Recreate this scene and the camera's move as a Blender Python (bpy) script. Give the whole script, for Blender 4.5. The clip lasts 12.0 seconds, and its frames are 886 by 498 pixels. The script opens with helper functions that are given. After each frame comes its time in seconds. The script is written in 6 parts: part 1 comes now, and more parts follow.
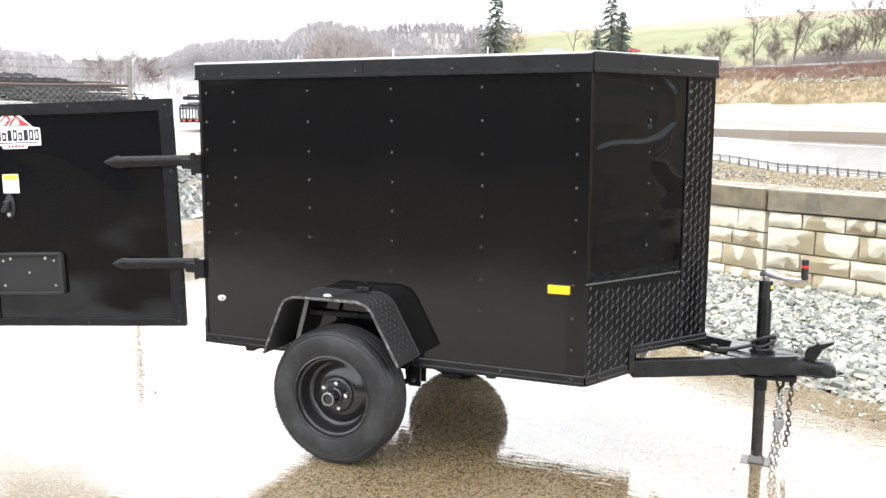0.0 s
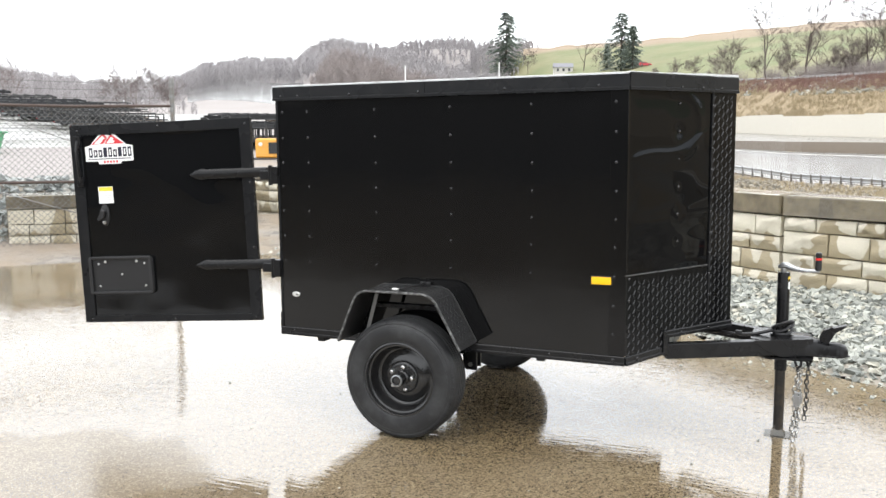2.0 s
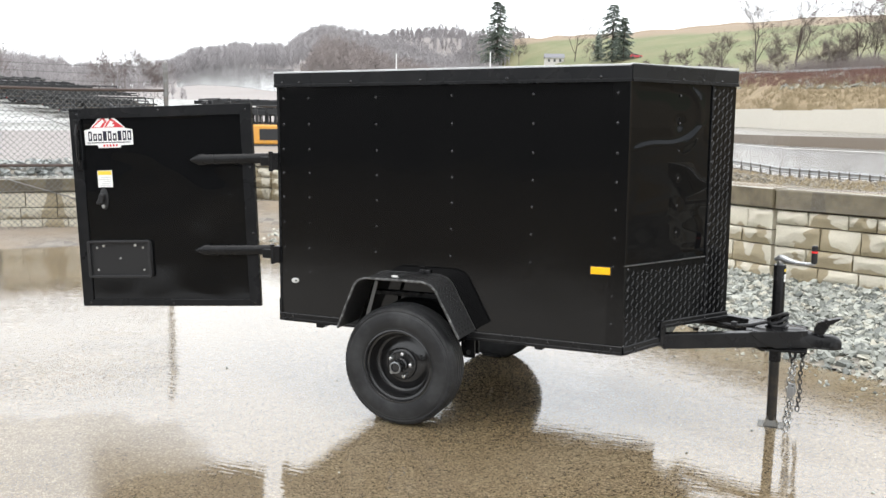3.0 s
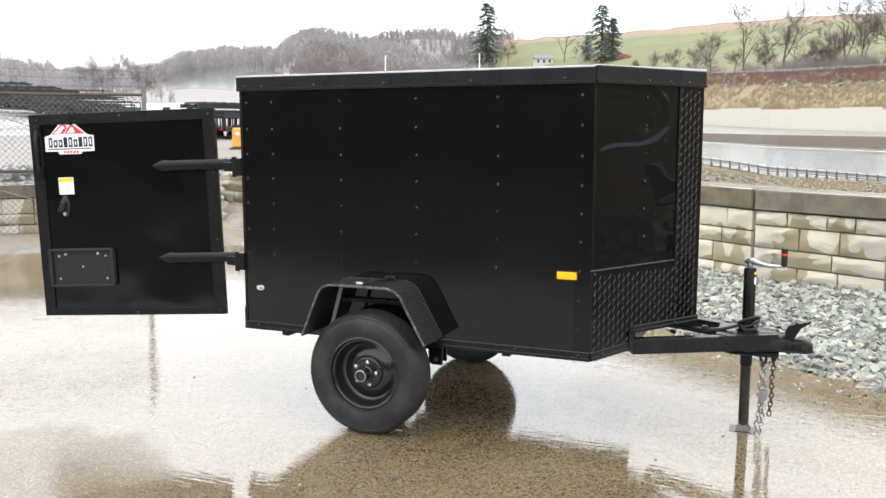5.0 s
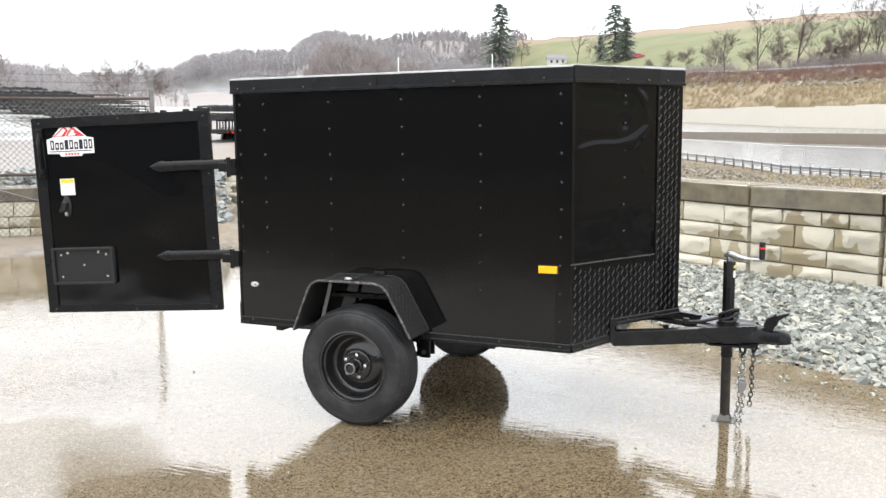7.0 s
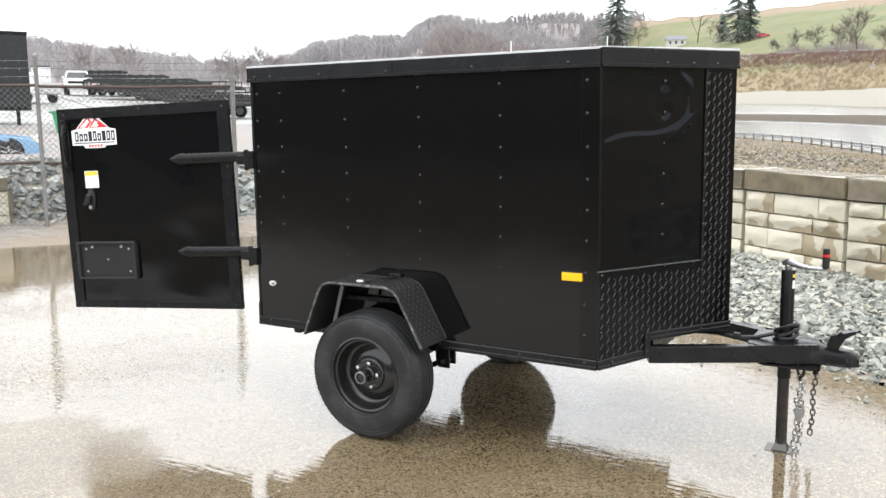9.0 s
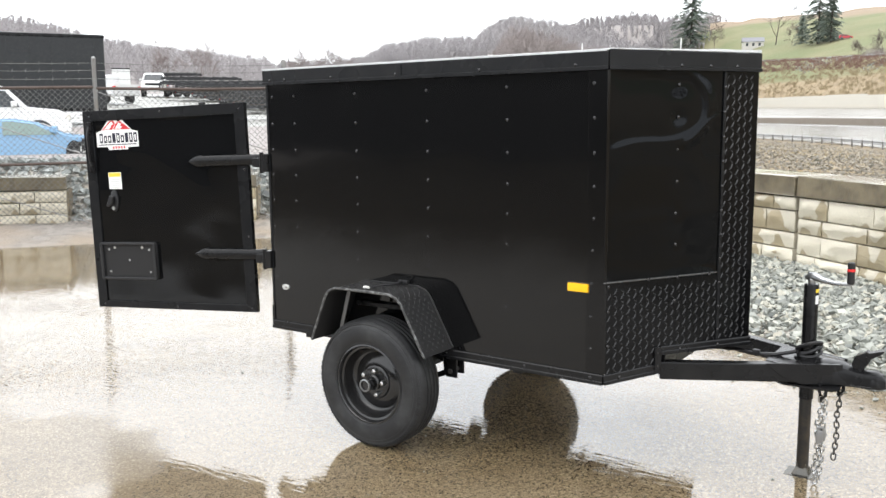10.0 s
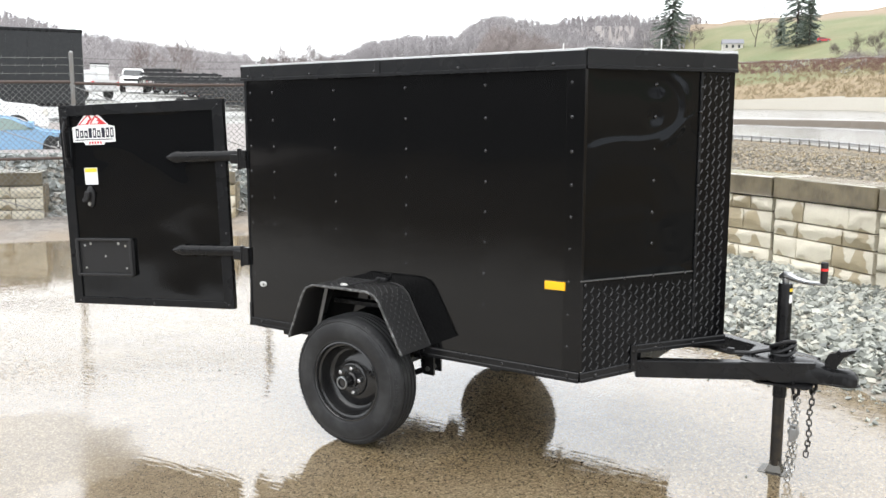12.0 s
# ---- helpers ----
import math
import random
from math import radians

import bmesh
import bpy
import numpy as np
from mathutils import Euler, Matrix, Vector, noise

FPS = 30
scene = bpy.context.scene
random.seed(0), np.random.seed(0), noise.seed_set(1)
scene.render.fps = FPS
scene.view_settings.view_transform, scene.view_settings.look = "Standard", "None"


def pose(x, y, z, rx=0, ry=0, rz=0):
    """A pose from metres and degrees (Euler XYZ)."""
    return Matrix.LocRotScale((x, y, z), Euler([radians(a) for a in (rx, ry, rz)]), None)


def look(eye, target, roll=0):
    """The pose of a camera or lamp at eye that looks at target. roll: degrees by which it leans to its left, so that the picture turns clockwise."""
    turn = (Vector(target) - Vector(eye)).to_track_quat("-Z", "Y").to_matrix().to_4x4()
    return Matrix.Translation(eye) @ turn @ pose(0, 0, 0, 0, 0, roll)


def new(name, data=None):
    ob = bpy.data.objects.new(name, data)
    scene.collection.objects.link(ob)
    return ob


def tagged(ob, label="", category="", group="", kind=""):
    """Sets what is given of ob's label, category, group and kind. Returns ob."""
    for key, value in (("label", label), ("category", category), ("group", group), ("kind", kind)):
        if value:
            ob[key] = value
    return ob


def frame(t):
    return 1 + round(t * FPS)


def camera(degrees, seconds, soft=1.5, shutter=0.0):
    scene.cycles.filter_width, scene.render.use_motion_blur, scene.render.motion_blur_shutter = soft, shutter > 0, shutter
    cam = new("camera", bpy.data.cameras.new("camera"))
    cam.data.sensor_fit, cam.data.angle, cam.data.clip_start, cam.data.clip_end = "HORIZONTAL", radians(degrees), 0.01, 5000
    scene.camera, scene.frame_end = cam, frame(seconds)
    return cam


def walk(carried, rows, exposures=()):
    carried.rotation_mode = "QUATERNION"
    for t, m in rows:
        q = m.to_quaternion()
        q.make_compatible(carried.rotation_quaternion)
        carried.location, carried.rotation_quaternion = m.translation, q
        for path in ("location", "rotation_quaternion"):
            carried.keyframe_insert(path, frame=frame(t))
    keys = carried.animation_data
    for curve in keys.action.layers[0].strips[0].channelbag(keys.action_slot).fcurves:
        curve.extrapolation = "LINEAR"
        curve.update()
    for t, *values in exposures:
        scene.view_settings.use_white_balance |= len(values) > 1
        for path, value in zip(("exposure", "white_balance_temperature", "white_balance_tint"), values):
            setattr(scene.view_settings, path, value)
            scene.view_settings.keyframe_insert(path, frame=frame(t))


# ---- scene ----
# The trailer's own axes (x ahead along its near side, z up) lean a little against the plumb line.
LEVEL = pose(0, 0, 0.001, -0.29, -0.69, 0)
cam = camera(53.4, 12.0)
PATH = [
    (0, (2.622, -3.392, 1.422), (1.873, -1.557, 1.153), 0.2),
    (0.5, (2.666, -3.471, 1.417), (1.904, -1.639, 1.167), 0.2),
    (1, (2.757, -3.617, 1.416), (1.942, -1.813, 1.135), 0.4),
    (1.5, (2.75, -3.764, 1.412), (1.958, -1.942, 1.18), 0.0),
    (2, (2.629, -3.932, 1.407), (1.852, -2.104, 1.173), -0.5),
    (2.5, (2.584, -3.98, 1.403), (1.82, -2.149, 1.147), 0.2),
    (4.5, (2.635, -3.899, 1.419), (1.908, -2.054, 1.165), -0.0),
    (5, (2.675, -3.861, 1.416), (1.941, -2.018, 1.161), -0.1),
    (5.5, (2.716, -3.855, 1.41), (1.974, -2.017, 1.139), 0.4),
    (6, (2.709, -3.967, 1.409), (2.039, -2.101, 1.143), -0.5),
    (6.5, (2.711, -4.025, 1.406), (2.036, -2.162, 1.136), -0.4),
    (7, (2.852, -3.927, 1.405), (2.087, -2.096, 1.153), -0.6),
    (9, (3.084, -3.4, 1.431), (2.093, -1.686, 1.147), -0.8),
    (9.5, (3.206, -3.24, 1.439), (2.093, -1.6, 1.17), 0.0),
    (10, (3.264, -3.176, 1.435), (2.142, -1.544, 1.158), -0.5),
    (10.5, (3.279, -3.178, 1.436), (2.157, -1.546, 1.155), -0.3),
    (11, (3.282, -3.183, 1.433), (2.178, -1.539, 1.151), -0.2),
    (11.5, (3.279, -3.185, 1.432), (2.189, -1.531, 1.158), -0.1),
    (12, (3.276, -3.173, 1.431), (2.191, -1.517, 1.151), 0.0),
]

EXPOSURES = [(0.0, 0.55), (0.8, 0.5), (1.5, 0.23), (2.1, 0.0), (2.5, -0.16), (2.8, -0.17), (4.3, -0.17), (4.6, -0.14), (5.0, -0.05), (7.0, 0.0), (12.0, 0.0)]
walk(cam, [(t, LEVEL @ look(eye, target, roll)) for t, eye, target, roll in PATH], EXPOSURES)

# ---- sky and sun: a bright wet overcast ----
world = bpy.data.worlds.new("overcast_sky")
scene.world = world
world.use_nodes = True
wn, wl = world.node_tree.nodes, world.node_tree.links
wn.clear()
SUN_ELEVATION, SUN_TURN = 76.0, 200.0
sky = wn.new("ShaderNodeTexSky")
sky.sky_type, sky.sun_disc = "NISHITA", False
sky.sun_elevation, sky.sun_rotation = radians(SUN_ELEVATION), radians(SUN_TURN)
sky.air_density, sky.dust_density = 1.0, 4.0
cloud = wn.new("ShaderNodeMix")
cloud.data_type = "RGBA"
cloud.inputs["Factor"].default_value = 0.93
cloud.inputs["B"].default_value = (18.8, 19.35, 20.0, 1)
back = wn.new("ShaderNodeBackground")
back.inputs["Strength"].default_value = 0.128
wl.new(sky.outputs["Color"], cloud.inputs["A"])
wl.new(cloud.outputs["Result"], back.inputs["Color"])
wl.new(back.outputs["Background"], wn.new("ShaderNodeOutputWorld").inputs["Surface"])
sun = new("sun", bpy.data.lights.new("sun", "SUN"))
sun.data.energy, sun.data.angle, sun.data.color = 1.5, radians(60), (1.0, 0.97, 0.93)
sun.matrix_world = look((0, 0, 60), (60 * math.sin(radians(SUN_TURN + 180)) / math.tan(radians(SUN_ELEVATION)), 60 * math.cos(radians(SUN_TURN + 180)) / math.tan(radians(SUN_ELEVATION)), 0))


# ---- materials ----
class Nodes:
    """A principled material and short ways to add nodes to it."""

    def __init__(self, name, color=(0.5, 0.5, 0.5), rough=0.5, metal=0.0, **more):
        self.mat = bpy.data.materials.new(name)
        self.mat.use_nodes = True
        self.nodes, self.links = self.mat.node_tree.nodes, self.mat.node_tree.links
        self.bsdf = self.nodes["Principled BSDF"]
        self.put("Base Color", color), self.put("Roughness", rough), self.put("Metallic", metal)
        for key, value in more.items():
            self.put(key.replace("_", " "), value)
        self.coords = self.nodes.new("ShaderNodeTexCoord").outputs["Object"]
        self.place = self.nodes.new("ShaderNodeNewGeometry").outputs["Position"]

    def put(self, socket, value):
        self.feed(self.bsdf.inputs[socket], value)

    def feed(self, socket, value):
        if hasattr(value, "is_linked"):
            self.links.new(value, socket)
        elif isinstance(value, tuple) and len(value) == 3 and socket.type == "RGBA":
            socket.default_value = (*value, 1)
        else:
            socket.default_value = value

    def node(self, kind, outlet, **sockets):
        n = self.nodes.new(kind)
        for key, value in sockets.items():
            self.feed(n.inputs[key.replace("_", " ")], value)
        return n.outputs[outlet]

    def noise(self, scale, detail=4.0, rough=0.55, at=None, stretch=None, distortion=0.0):
        at = at or self.coords
        if stretch:
            at = self.stretched(at, stretch)
        return self.node("ShaderNodeTexNoise", "Fac", Vector=at, Scale=scale, Detail=detail, Roughness=rough, Distortion=distortion)

    def stretched(self, at, factors):
        n = self.nodes.new("ShaderNodeMapping")
        self.feed(n.inputs["Vector"], at)
        n.inputs["Scale"].default_value = factors
        return n.outputs["Vector"]

    def cells(self, scale, at=None, feature="F1", outlet="Distance"):
        n = self.nodes.new("ShaderNodeTexVoronoi")
        n.feature = feature
        self.feed(n.inputs["Vector"], at or self.coords)
        n.inputs["Scale"].default_value = scale
        return n.outputs[outlet]

    def ramp(self, value, *stops):
        n = self.nodes.new("ShaderNodeValToRGB")
        self.feed(n.inputs["Fac"], value)
        els = n.color_ramp.elements
        while len(els) < len(stops):
            els.new(0.5)
        for e, (at, c) in zip(els, stops):
            e.position = at
            e.color = (c, c, c, 1) if isinstance(c, (int, float)) else (*c, 1)
        return n.outputs["Color"]

    def mix(self, fac, a, b, how="MIX"):
        n = self.nodes.new("ShaderNodeMix")
        n.data_type, n.blend_type = "RGBA", how
        self.feed(n.inputs["Factor"], fac), self.feed(n.inputs["A"], a), self.feed(n.inputs["B"], b)
        return n.outputs["Result"]

    def math(self, how, a, b=0.0):
        n = self.nodes.new("ShaderNodeMath")
        n.operation = how
        self.feed(n.inputs[0], a), self.feed(n.inputs[1], b)
        return n.outputs["Value"]

    def axis(self, at, which):
        return self.node("ShaderNodeSeparateXYZ", which, Vector=at)

    def random(self):
        return self.nodes.new("ShaderNodeObjectInfo").outputs["Random"]

    def island(self):
        return self.nodes.new("ShaderNodeNewGeometry").outputs["Random Per Island"]

    def bump(self, height, strength=0.3, distance=0.01, after=None):
        n = self.nodes.new("ShaderNodeBump")
        n.inputs["Strength"].default_value, n.inputs["Distance"].default_value = strength, distance
        self.feed(n.inputs["Height"], height)
        if after:
            self.feed(n.inputs["Normal"], after)
        self.put("Normal", n.outputs["Normal"])
        return n.outputs["Normal"]


def paint(name, color, rough, spread=0.25, grain=60, bump=0.05, metal=0.0, dirt=0.0, dirt_color=(0.25, 0.22, 0.18), dirt_scale=9, **more):
    """Plain paint, plastic or metal with fine grain, uneven gloss and a little dirt."""
    m = Nodes(name, color, rough, metal, **more)
    if max(color) < 0.04 and not more:
        m.put("Specular IOR Level", 0.3)
    big, fine = m.noise(3.0), m.noise(grain, 3)
    m.put("Roughness", m.ramp(big, (0.3, max(0.02, rough * (1 - spread))), (0.7, min(1, rough * (1 + spread)))))
    if dirt:
        m.put("Base Color", m.mix(m.ramp(m.noise(dirt_scale, 6, 0.65), (0.45, 0.0), (0.75, dirt)), color, dirt_color))
    if bump:
        m.bump(fine, bump, 0.002)
    return m.mat


def sheet_black(name, wave, rough=0.06, strength=0.35, gloss=0.2, tint=(1.0, 0.97, 0.94)):
    """Glossy black painted aluminium sheet that is not quite flat."""
    m = Nodes(name, (0.0046, 0.0047, 0.005), rough)
    m.put("Specular IOR Level", gloss)
    m.put("Specular Tint", tint)
    m.put("Roughness", m.ramp(m.noise(2.2, 3), (0.3, rough * 0.8), (0.75, rough * 1.9)))
    slow = m.noise(wave, 1.5, 0.4, stretch=(1.0, 1.0, 1.4))
    m.bump(slow, strength, 0.03)
    return m.mat


SIDE_BLACK = sheet_black("black_side_sheet", 1.3, 0.055, 0.06, 0.31)
NOSE_BLACK = sheet_black("black_nose_sheet", 1.1, 0.014, 0.006, 0.15, (0.86, 0.92, 1.0))
CORNER_BLACK = sheet_black("black_corner_cover", 1.3, 0.07, 0.05, 0.24)
DOOR_BLACK = sheet_black("black_door_sheet", 1.6, 0.02, 0.03, 0.33, (0.92, 0.95, 1.0))
TRIM_BLACK = paint("black_trim", (0.0085, 0.009, 0.0102), 0.28, bump=0.08, dirt=0.25, dirt_color=(0.035, 0.034, 0.033), Specular_IOR_Level=0.2)
FRAME_BLACK = paint("black_frame_paint", (0.0062, 0.0063, 0.007), 0.27, bump=0.12, grain=45, dirt=0.3, dirt_color=(0.028, 0.027, 0.026), Specular_IOR_Level=0.24)
PLATE_BLACK = paint("black_tread_plate", (0.0036, 0.0036, 0.004), 0.14, bump=0.03, Specular_IOR_Level=0.14, dirt=0.04, dirt_color=(0.04, 0.04, 0.038))
# the plate's own paint, made lighter and glossier to bring out sky glints
BAR_BLACK = paint("glint_tread_bars", (0.008, 0.008, 0.0085), 0.2, bump=0.03, Specular_IOR_Level=0.42)
FENDER_BLACK = paint("black_textured_fender", (0.023, 0.023, 0.0235), 0.36, bump=0.25, grain=320, dirt=0.4, dirt_color=(0.03, 0.028, 0.026))
WORN_EDGE = paint("worn_fender_edge", (0.035, 0.035, 0.035), 0.36, bump=0.5, grain=120, dirt=1.0, dirt_color=(0.27, 0.27, 0.265), dirt_scale=42)
RUBBER = paint("tyre_rubber", (0.0155, 0.0158, 0.0168), 0.48, bump=0.25, grain=150, dirt=0.8, dirt_color=(0.056, 0.057, 0.058), dirt_scale=6)
RIM_BLACK = paint("black_wheel_steel", (0.0105, 0.0105, 0.011), 0.2, Specular_IOR_Level=0.55, bump=0.05, dirt=0.4, dirt_color=(0.03, 0.028, 0.026))
STEEL = paint("bright_steel", (0.55, 0.55, 0.54), 0.3, metal=1.0, bump=0.1)
ZINC = paint("zinc_plated_steel", (0.36, 0.37, 0.38), 0.36, metal=1.0, bump=0.15, dirt=0.6, dirt_color=(0.16, 0.15, 0.13))
ALU = paint("roof_aluminium", (0.62, 0.63, 0.64), 0.4, metal=0.6, bump=0.1)
CHAIN_STEEL = paint("galvanised_chain", (0.42, 0.42, 0.41), 0.24, metal=1.0, bump=0.1)
FOOT_STEEL = paint("dull_galvanised_foot", (0.105, 0.102, 0.094), 0.26, metal=0.9, bump=0.3, dirt=0.7, dirt_color=(0.12, 0.10, 0.075), dirt_scale=20)
RUSTY = paint("rusty_leg_steel", (0.02, 0.019, 0.018), 0.35, bump=0.2, dirt=0.6, dirt_color=(0.11, 0.08, 0.05), dirt_scale=14)
DULL_CHAIN = paint("dull_chain_steel", (0.11, 0.105, 0.10), 0.4, metal=0.8, bump=0.2)
EDGE_STEEL = paint("scratched_edge_metal", (0.12, 0.12, 0.12), 0.35, metal=0.8, bump=0.2)
WHITE_VINYL = paint("white_vinyl", (0.82, 0.82, 0.81), 0.35, bump=0.0)
RED_VINYL = paint("red_vinyl", (0.62, 0.04, 0.05), 0.35, bump=0.0)
DARK_VINYL = paint("dark_vinyl", (0.02, 0.02, 0.035), 0.35, bump=0.0)
YELLOW_VINYL = paint("yellow_vinyl", (0.85, 0.62, 0.05), 0.4, bump=0.0)
AMBER = paint("amber_lens", (0.95, 0.50, 0.01), 0.25, bump=0.0)
CLEAR_LENS = paint("clear_lens", (0.55, 0.55, 0.53), 0.15, bump=0.0)
PLASTIC = paint("black_plastic", (0.02, 0.02, 0.021), 0.4, bump=0.1)
RED_PLASTIC = paint("red_band_plastic", (0.7, 0.03, 0.03), 0.4, bump=0.0)
CABLE = paint("black_cable", (0.016, 0.016, 0.017), 0.38, bump=0.05)


# ---- mesh helpers ----
def box(x0, x1, y0, y1, z0, z1, bevel=0.0, bm=None):
    bm = bm or bmesh.new()
    made = bmesh.ops.create_cube(bm, size=1.0)["verts"]
    for v in made:
        v.co = Vector((x0 + (x1 - x0) * (v.co.x + 0.5), y0 + (y1 - y0) * (v.co.y + 0.5), z0 + (z1 - z0) * (v.co.z + 0.5)))
    if bevel:
        edges = list({e for v in made for e in v.link_edges})
        for f in bmesh.ops.bevel(bm, geom=edges, offset=bevel, segments=2, affect="EDGES", profile=0.5)["faces"]:
            for e in f.edges:
                e.smooth = False
    return bm


def prism(outline, lo, hi, axis="y", bevel=0.0, bm=None):
    """An outline of pairs, drawn out between lo and hi along the axis that is left over."""
    bm = bm or bmesh.new()

    def place(a, b, c):
        return {"y": (a, c, b), "z": (a, b, c), "x": (c, a, b)}[axis]

    low = [bm.verts.new(place(a, b, lo)) for a, b in outline]
    high = [bm.verts.new(place(a, b, hi)) for a, b in outline]
    faces = [bm.faces.new(low[::-1]), bm.faces.new(high)]
    for i in range(len(outline)):
        j = (i + 1) % len(outline)
        faces.append(bm.faces.new((low[i], low[j], high[j], high[i])))
    bmesh.ops.recalc_face_normals(bm, faces=faces)
    if bevel:
        bmesh.ops.bevel(bm, geom=list({e for f in faces for e in f.edges}), offset=bevel, segments=1, affect="EDGES")
    return bm


def lathe(profile, centre, axis="y", steps=32, bm=None, caps=(True, True)):
    """A profile of (radius, place along the axis) turned round the axis."""
    bm = bm or bmesh.new()
    rings = []
    for r, h in profile:
        ring = []
        for i in range(steps):
            a = 2 * math.pi * i / steps
            u, v = max(r, 1e-4) * math.cos(a), max(r, 1e-4) * math.sin(a)
            off = {"y": (u, h, v), "z": (u, v, h), "x": (h, u, v)}[axis]
            ring.append(bm.verts.new(Vector(centre) + Vector(off)))
        rings.append(ring)
    faces = []
    for a, b in zip(rings, rings[1:]):
        for i in range(steps):
            j = (i + 1) % steps
            faces.append(bm.faces.new((a[i], a[j], b[j], b[i])))
    for ring, cap in zip((rings[0], rings[-1]), caps):
        if cap:
            faces.append(bm.faces.new(ring))
    bmesh.ops.recalc_face_normals(bm, faces=faces)
    return bm


def tube(points, radius, sides=8, closed=False, bm=None):
    """A round bar along points; radius may be one number or one a point."""
    bm = bm or bmesh.new()
    pts = [Vector(p) for p in points]
    n = len(pts)
    radii = radius if isinstance(radius, (list, tuple)) else [radius] * n
    rings, side = [], None
    for i, p in enumerate(pts):
        a = pts[(i - 1) % n] if closed or i else p
        b = pts[(i + 1) % n] if closed or i < n - 1 else p
        way = (b - a).normalized() if (b - a).length > 1e-9 else Vector((0, 0, 1))
        if side is None:
            side = way.orthogonal().normalized()
        side = (side - way * side.dot(way)).normalized()
        up = way.cross(side)
        rings.append([bm.verts.new(p + radii[i] * (math.cos(2 * math.pi * k / sides) * side + math.sin(2 * math.pi * k / sides) * up)) for k in range(sides)])
    pairs = list(zip(rings, rings[1:])) + ([(rings[-1], rings[0])] if closed else [])
    for a, b in pairs:
        for k in range(sides):
            j = (k + 1) % sides
            bm.faces.new((a[k], a[j], b[j], b[k]))
    if not closed:
        bm.faces.new(rings[0][::-1]), bm.faces.new(rings[-1])
    return bm


def moved(bm, m):
    bmesh.ops.transform(bm, matrix=m, verts=bm.verts)
    return bm


def mesh_of(name, bm, material, smooth=True):
    me = bpy.data.meshes.new(name)
    bm.to_mesh(me)
    bm.free()
    me.materials.append(material)
    if smooth:
        kept = np.zeros(len(me.edges), dtype=bool)
        if "sharp_edge" in me.attributes:
            me.attributes["sharp_edge"].data.foreach_get("value", kept)
        me.polygons.foreach_set("use_smooth", np.ones(len(me.polygons), dtype=bool))
        me.set_sharp_from_angle(angle=radians(32))
        if kept.any():
            sharp = np.zeros(len(me.edges), dtype=bool)
            if "sharp_edge" in me.attributes:
                me.attributes["sharp_edge"].data.foreach_get("value", sharp)
            else:
                me.attributes.new("sharp_edge", "BOOLEAN", "EDGE")
            me.attributes["sharp_edge"].data.foreach_set("value", sharp | kept)
    return me


def part(name, bm, material, parent, label="", smooth=True):
    """One mesh object under a thing or under a part."""
    ob = new(name, mesh_of(name, bm, material, smooth))
    ob.parent = parent
    return tagged(ob, label)


def like(name, me, m, parent):
    """One more piece on a mesh that is there already."""
    ob = new(name, me)
    ob.parent, ob.matrix_basis = parent, m
    return ob


def thing(name, label, category, m=None, group="", kind=""):
    ob = new(name)
    ob.empty_display_size = 0.1
    ob.matrix_basis = m or Matrix()
    return tagged(ob, label, category, group, kind)


def structure(name, bm, material, label="", category="", smooth=True, kind="structure"):
    return tagged(new(name, mesh_of(name, bm, material, smooth)), label, category, "", kind)


# ---- the cargo trailer, in its own axes ----
WIDE, LONG, REAR, NOSE = 1.19, 1.85, 0.02, (2.25, 0.595)
NOSE_WAY = (Vector((NOSE[0], NOSE[1], 0)) - Vector((LONG, 0, 0)))
NOSE_LEN = NOSE_WAY.length
NOSE_TURN = math.degrees(math.atan2(NOSE_WAY.y, NOSE_WAY.x))
NEAR_NOSE = pose(LONG, 0, 0, 0, 0, NOSE_TURN)                     # x along the near nose face, y inwards
FAR_NOSE = pose(LONG, WIDE, 0, 0, 0, -NOSE_TURN)                  # x along the far nose face, y outwards
trailer = thing("cargo_trailer", "small black V-nose cargo trailer, rear door open, on wet concrete", "trailer", LEVEL)


part("side_panel", box(REAR + 0.012, LONG - 0.002, WIDE - 0.022, WIDE, 0.44, 1.655), SIDE_BLACK, trailer)


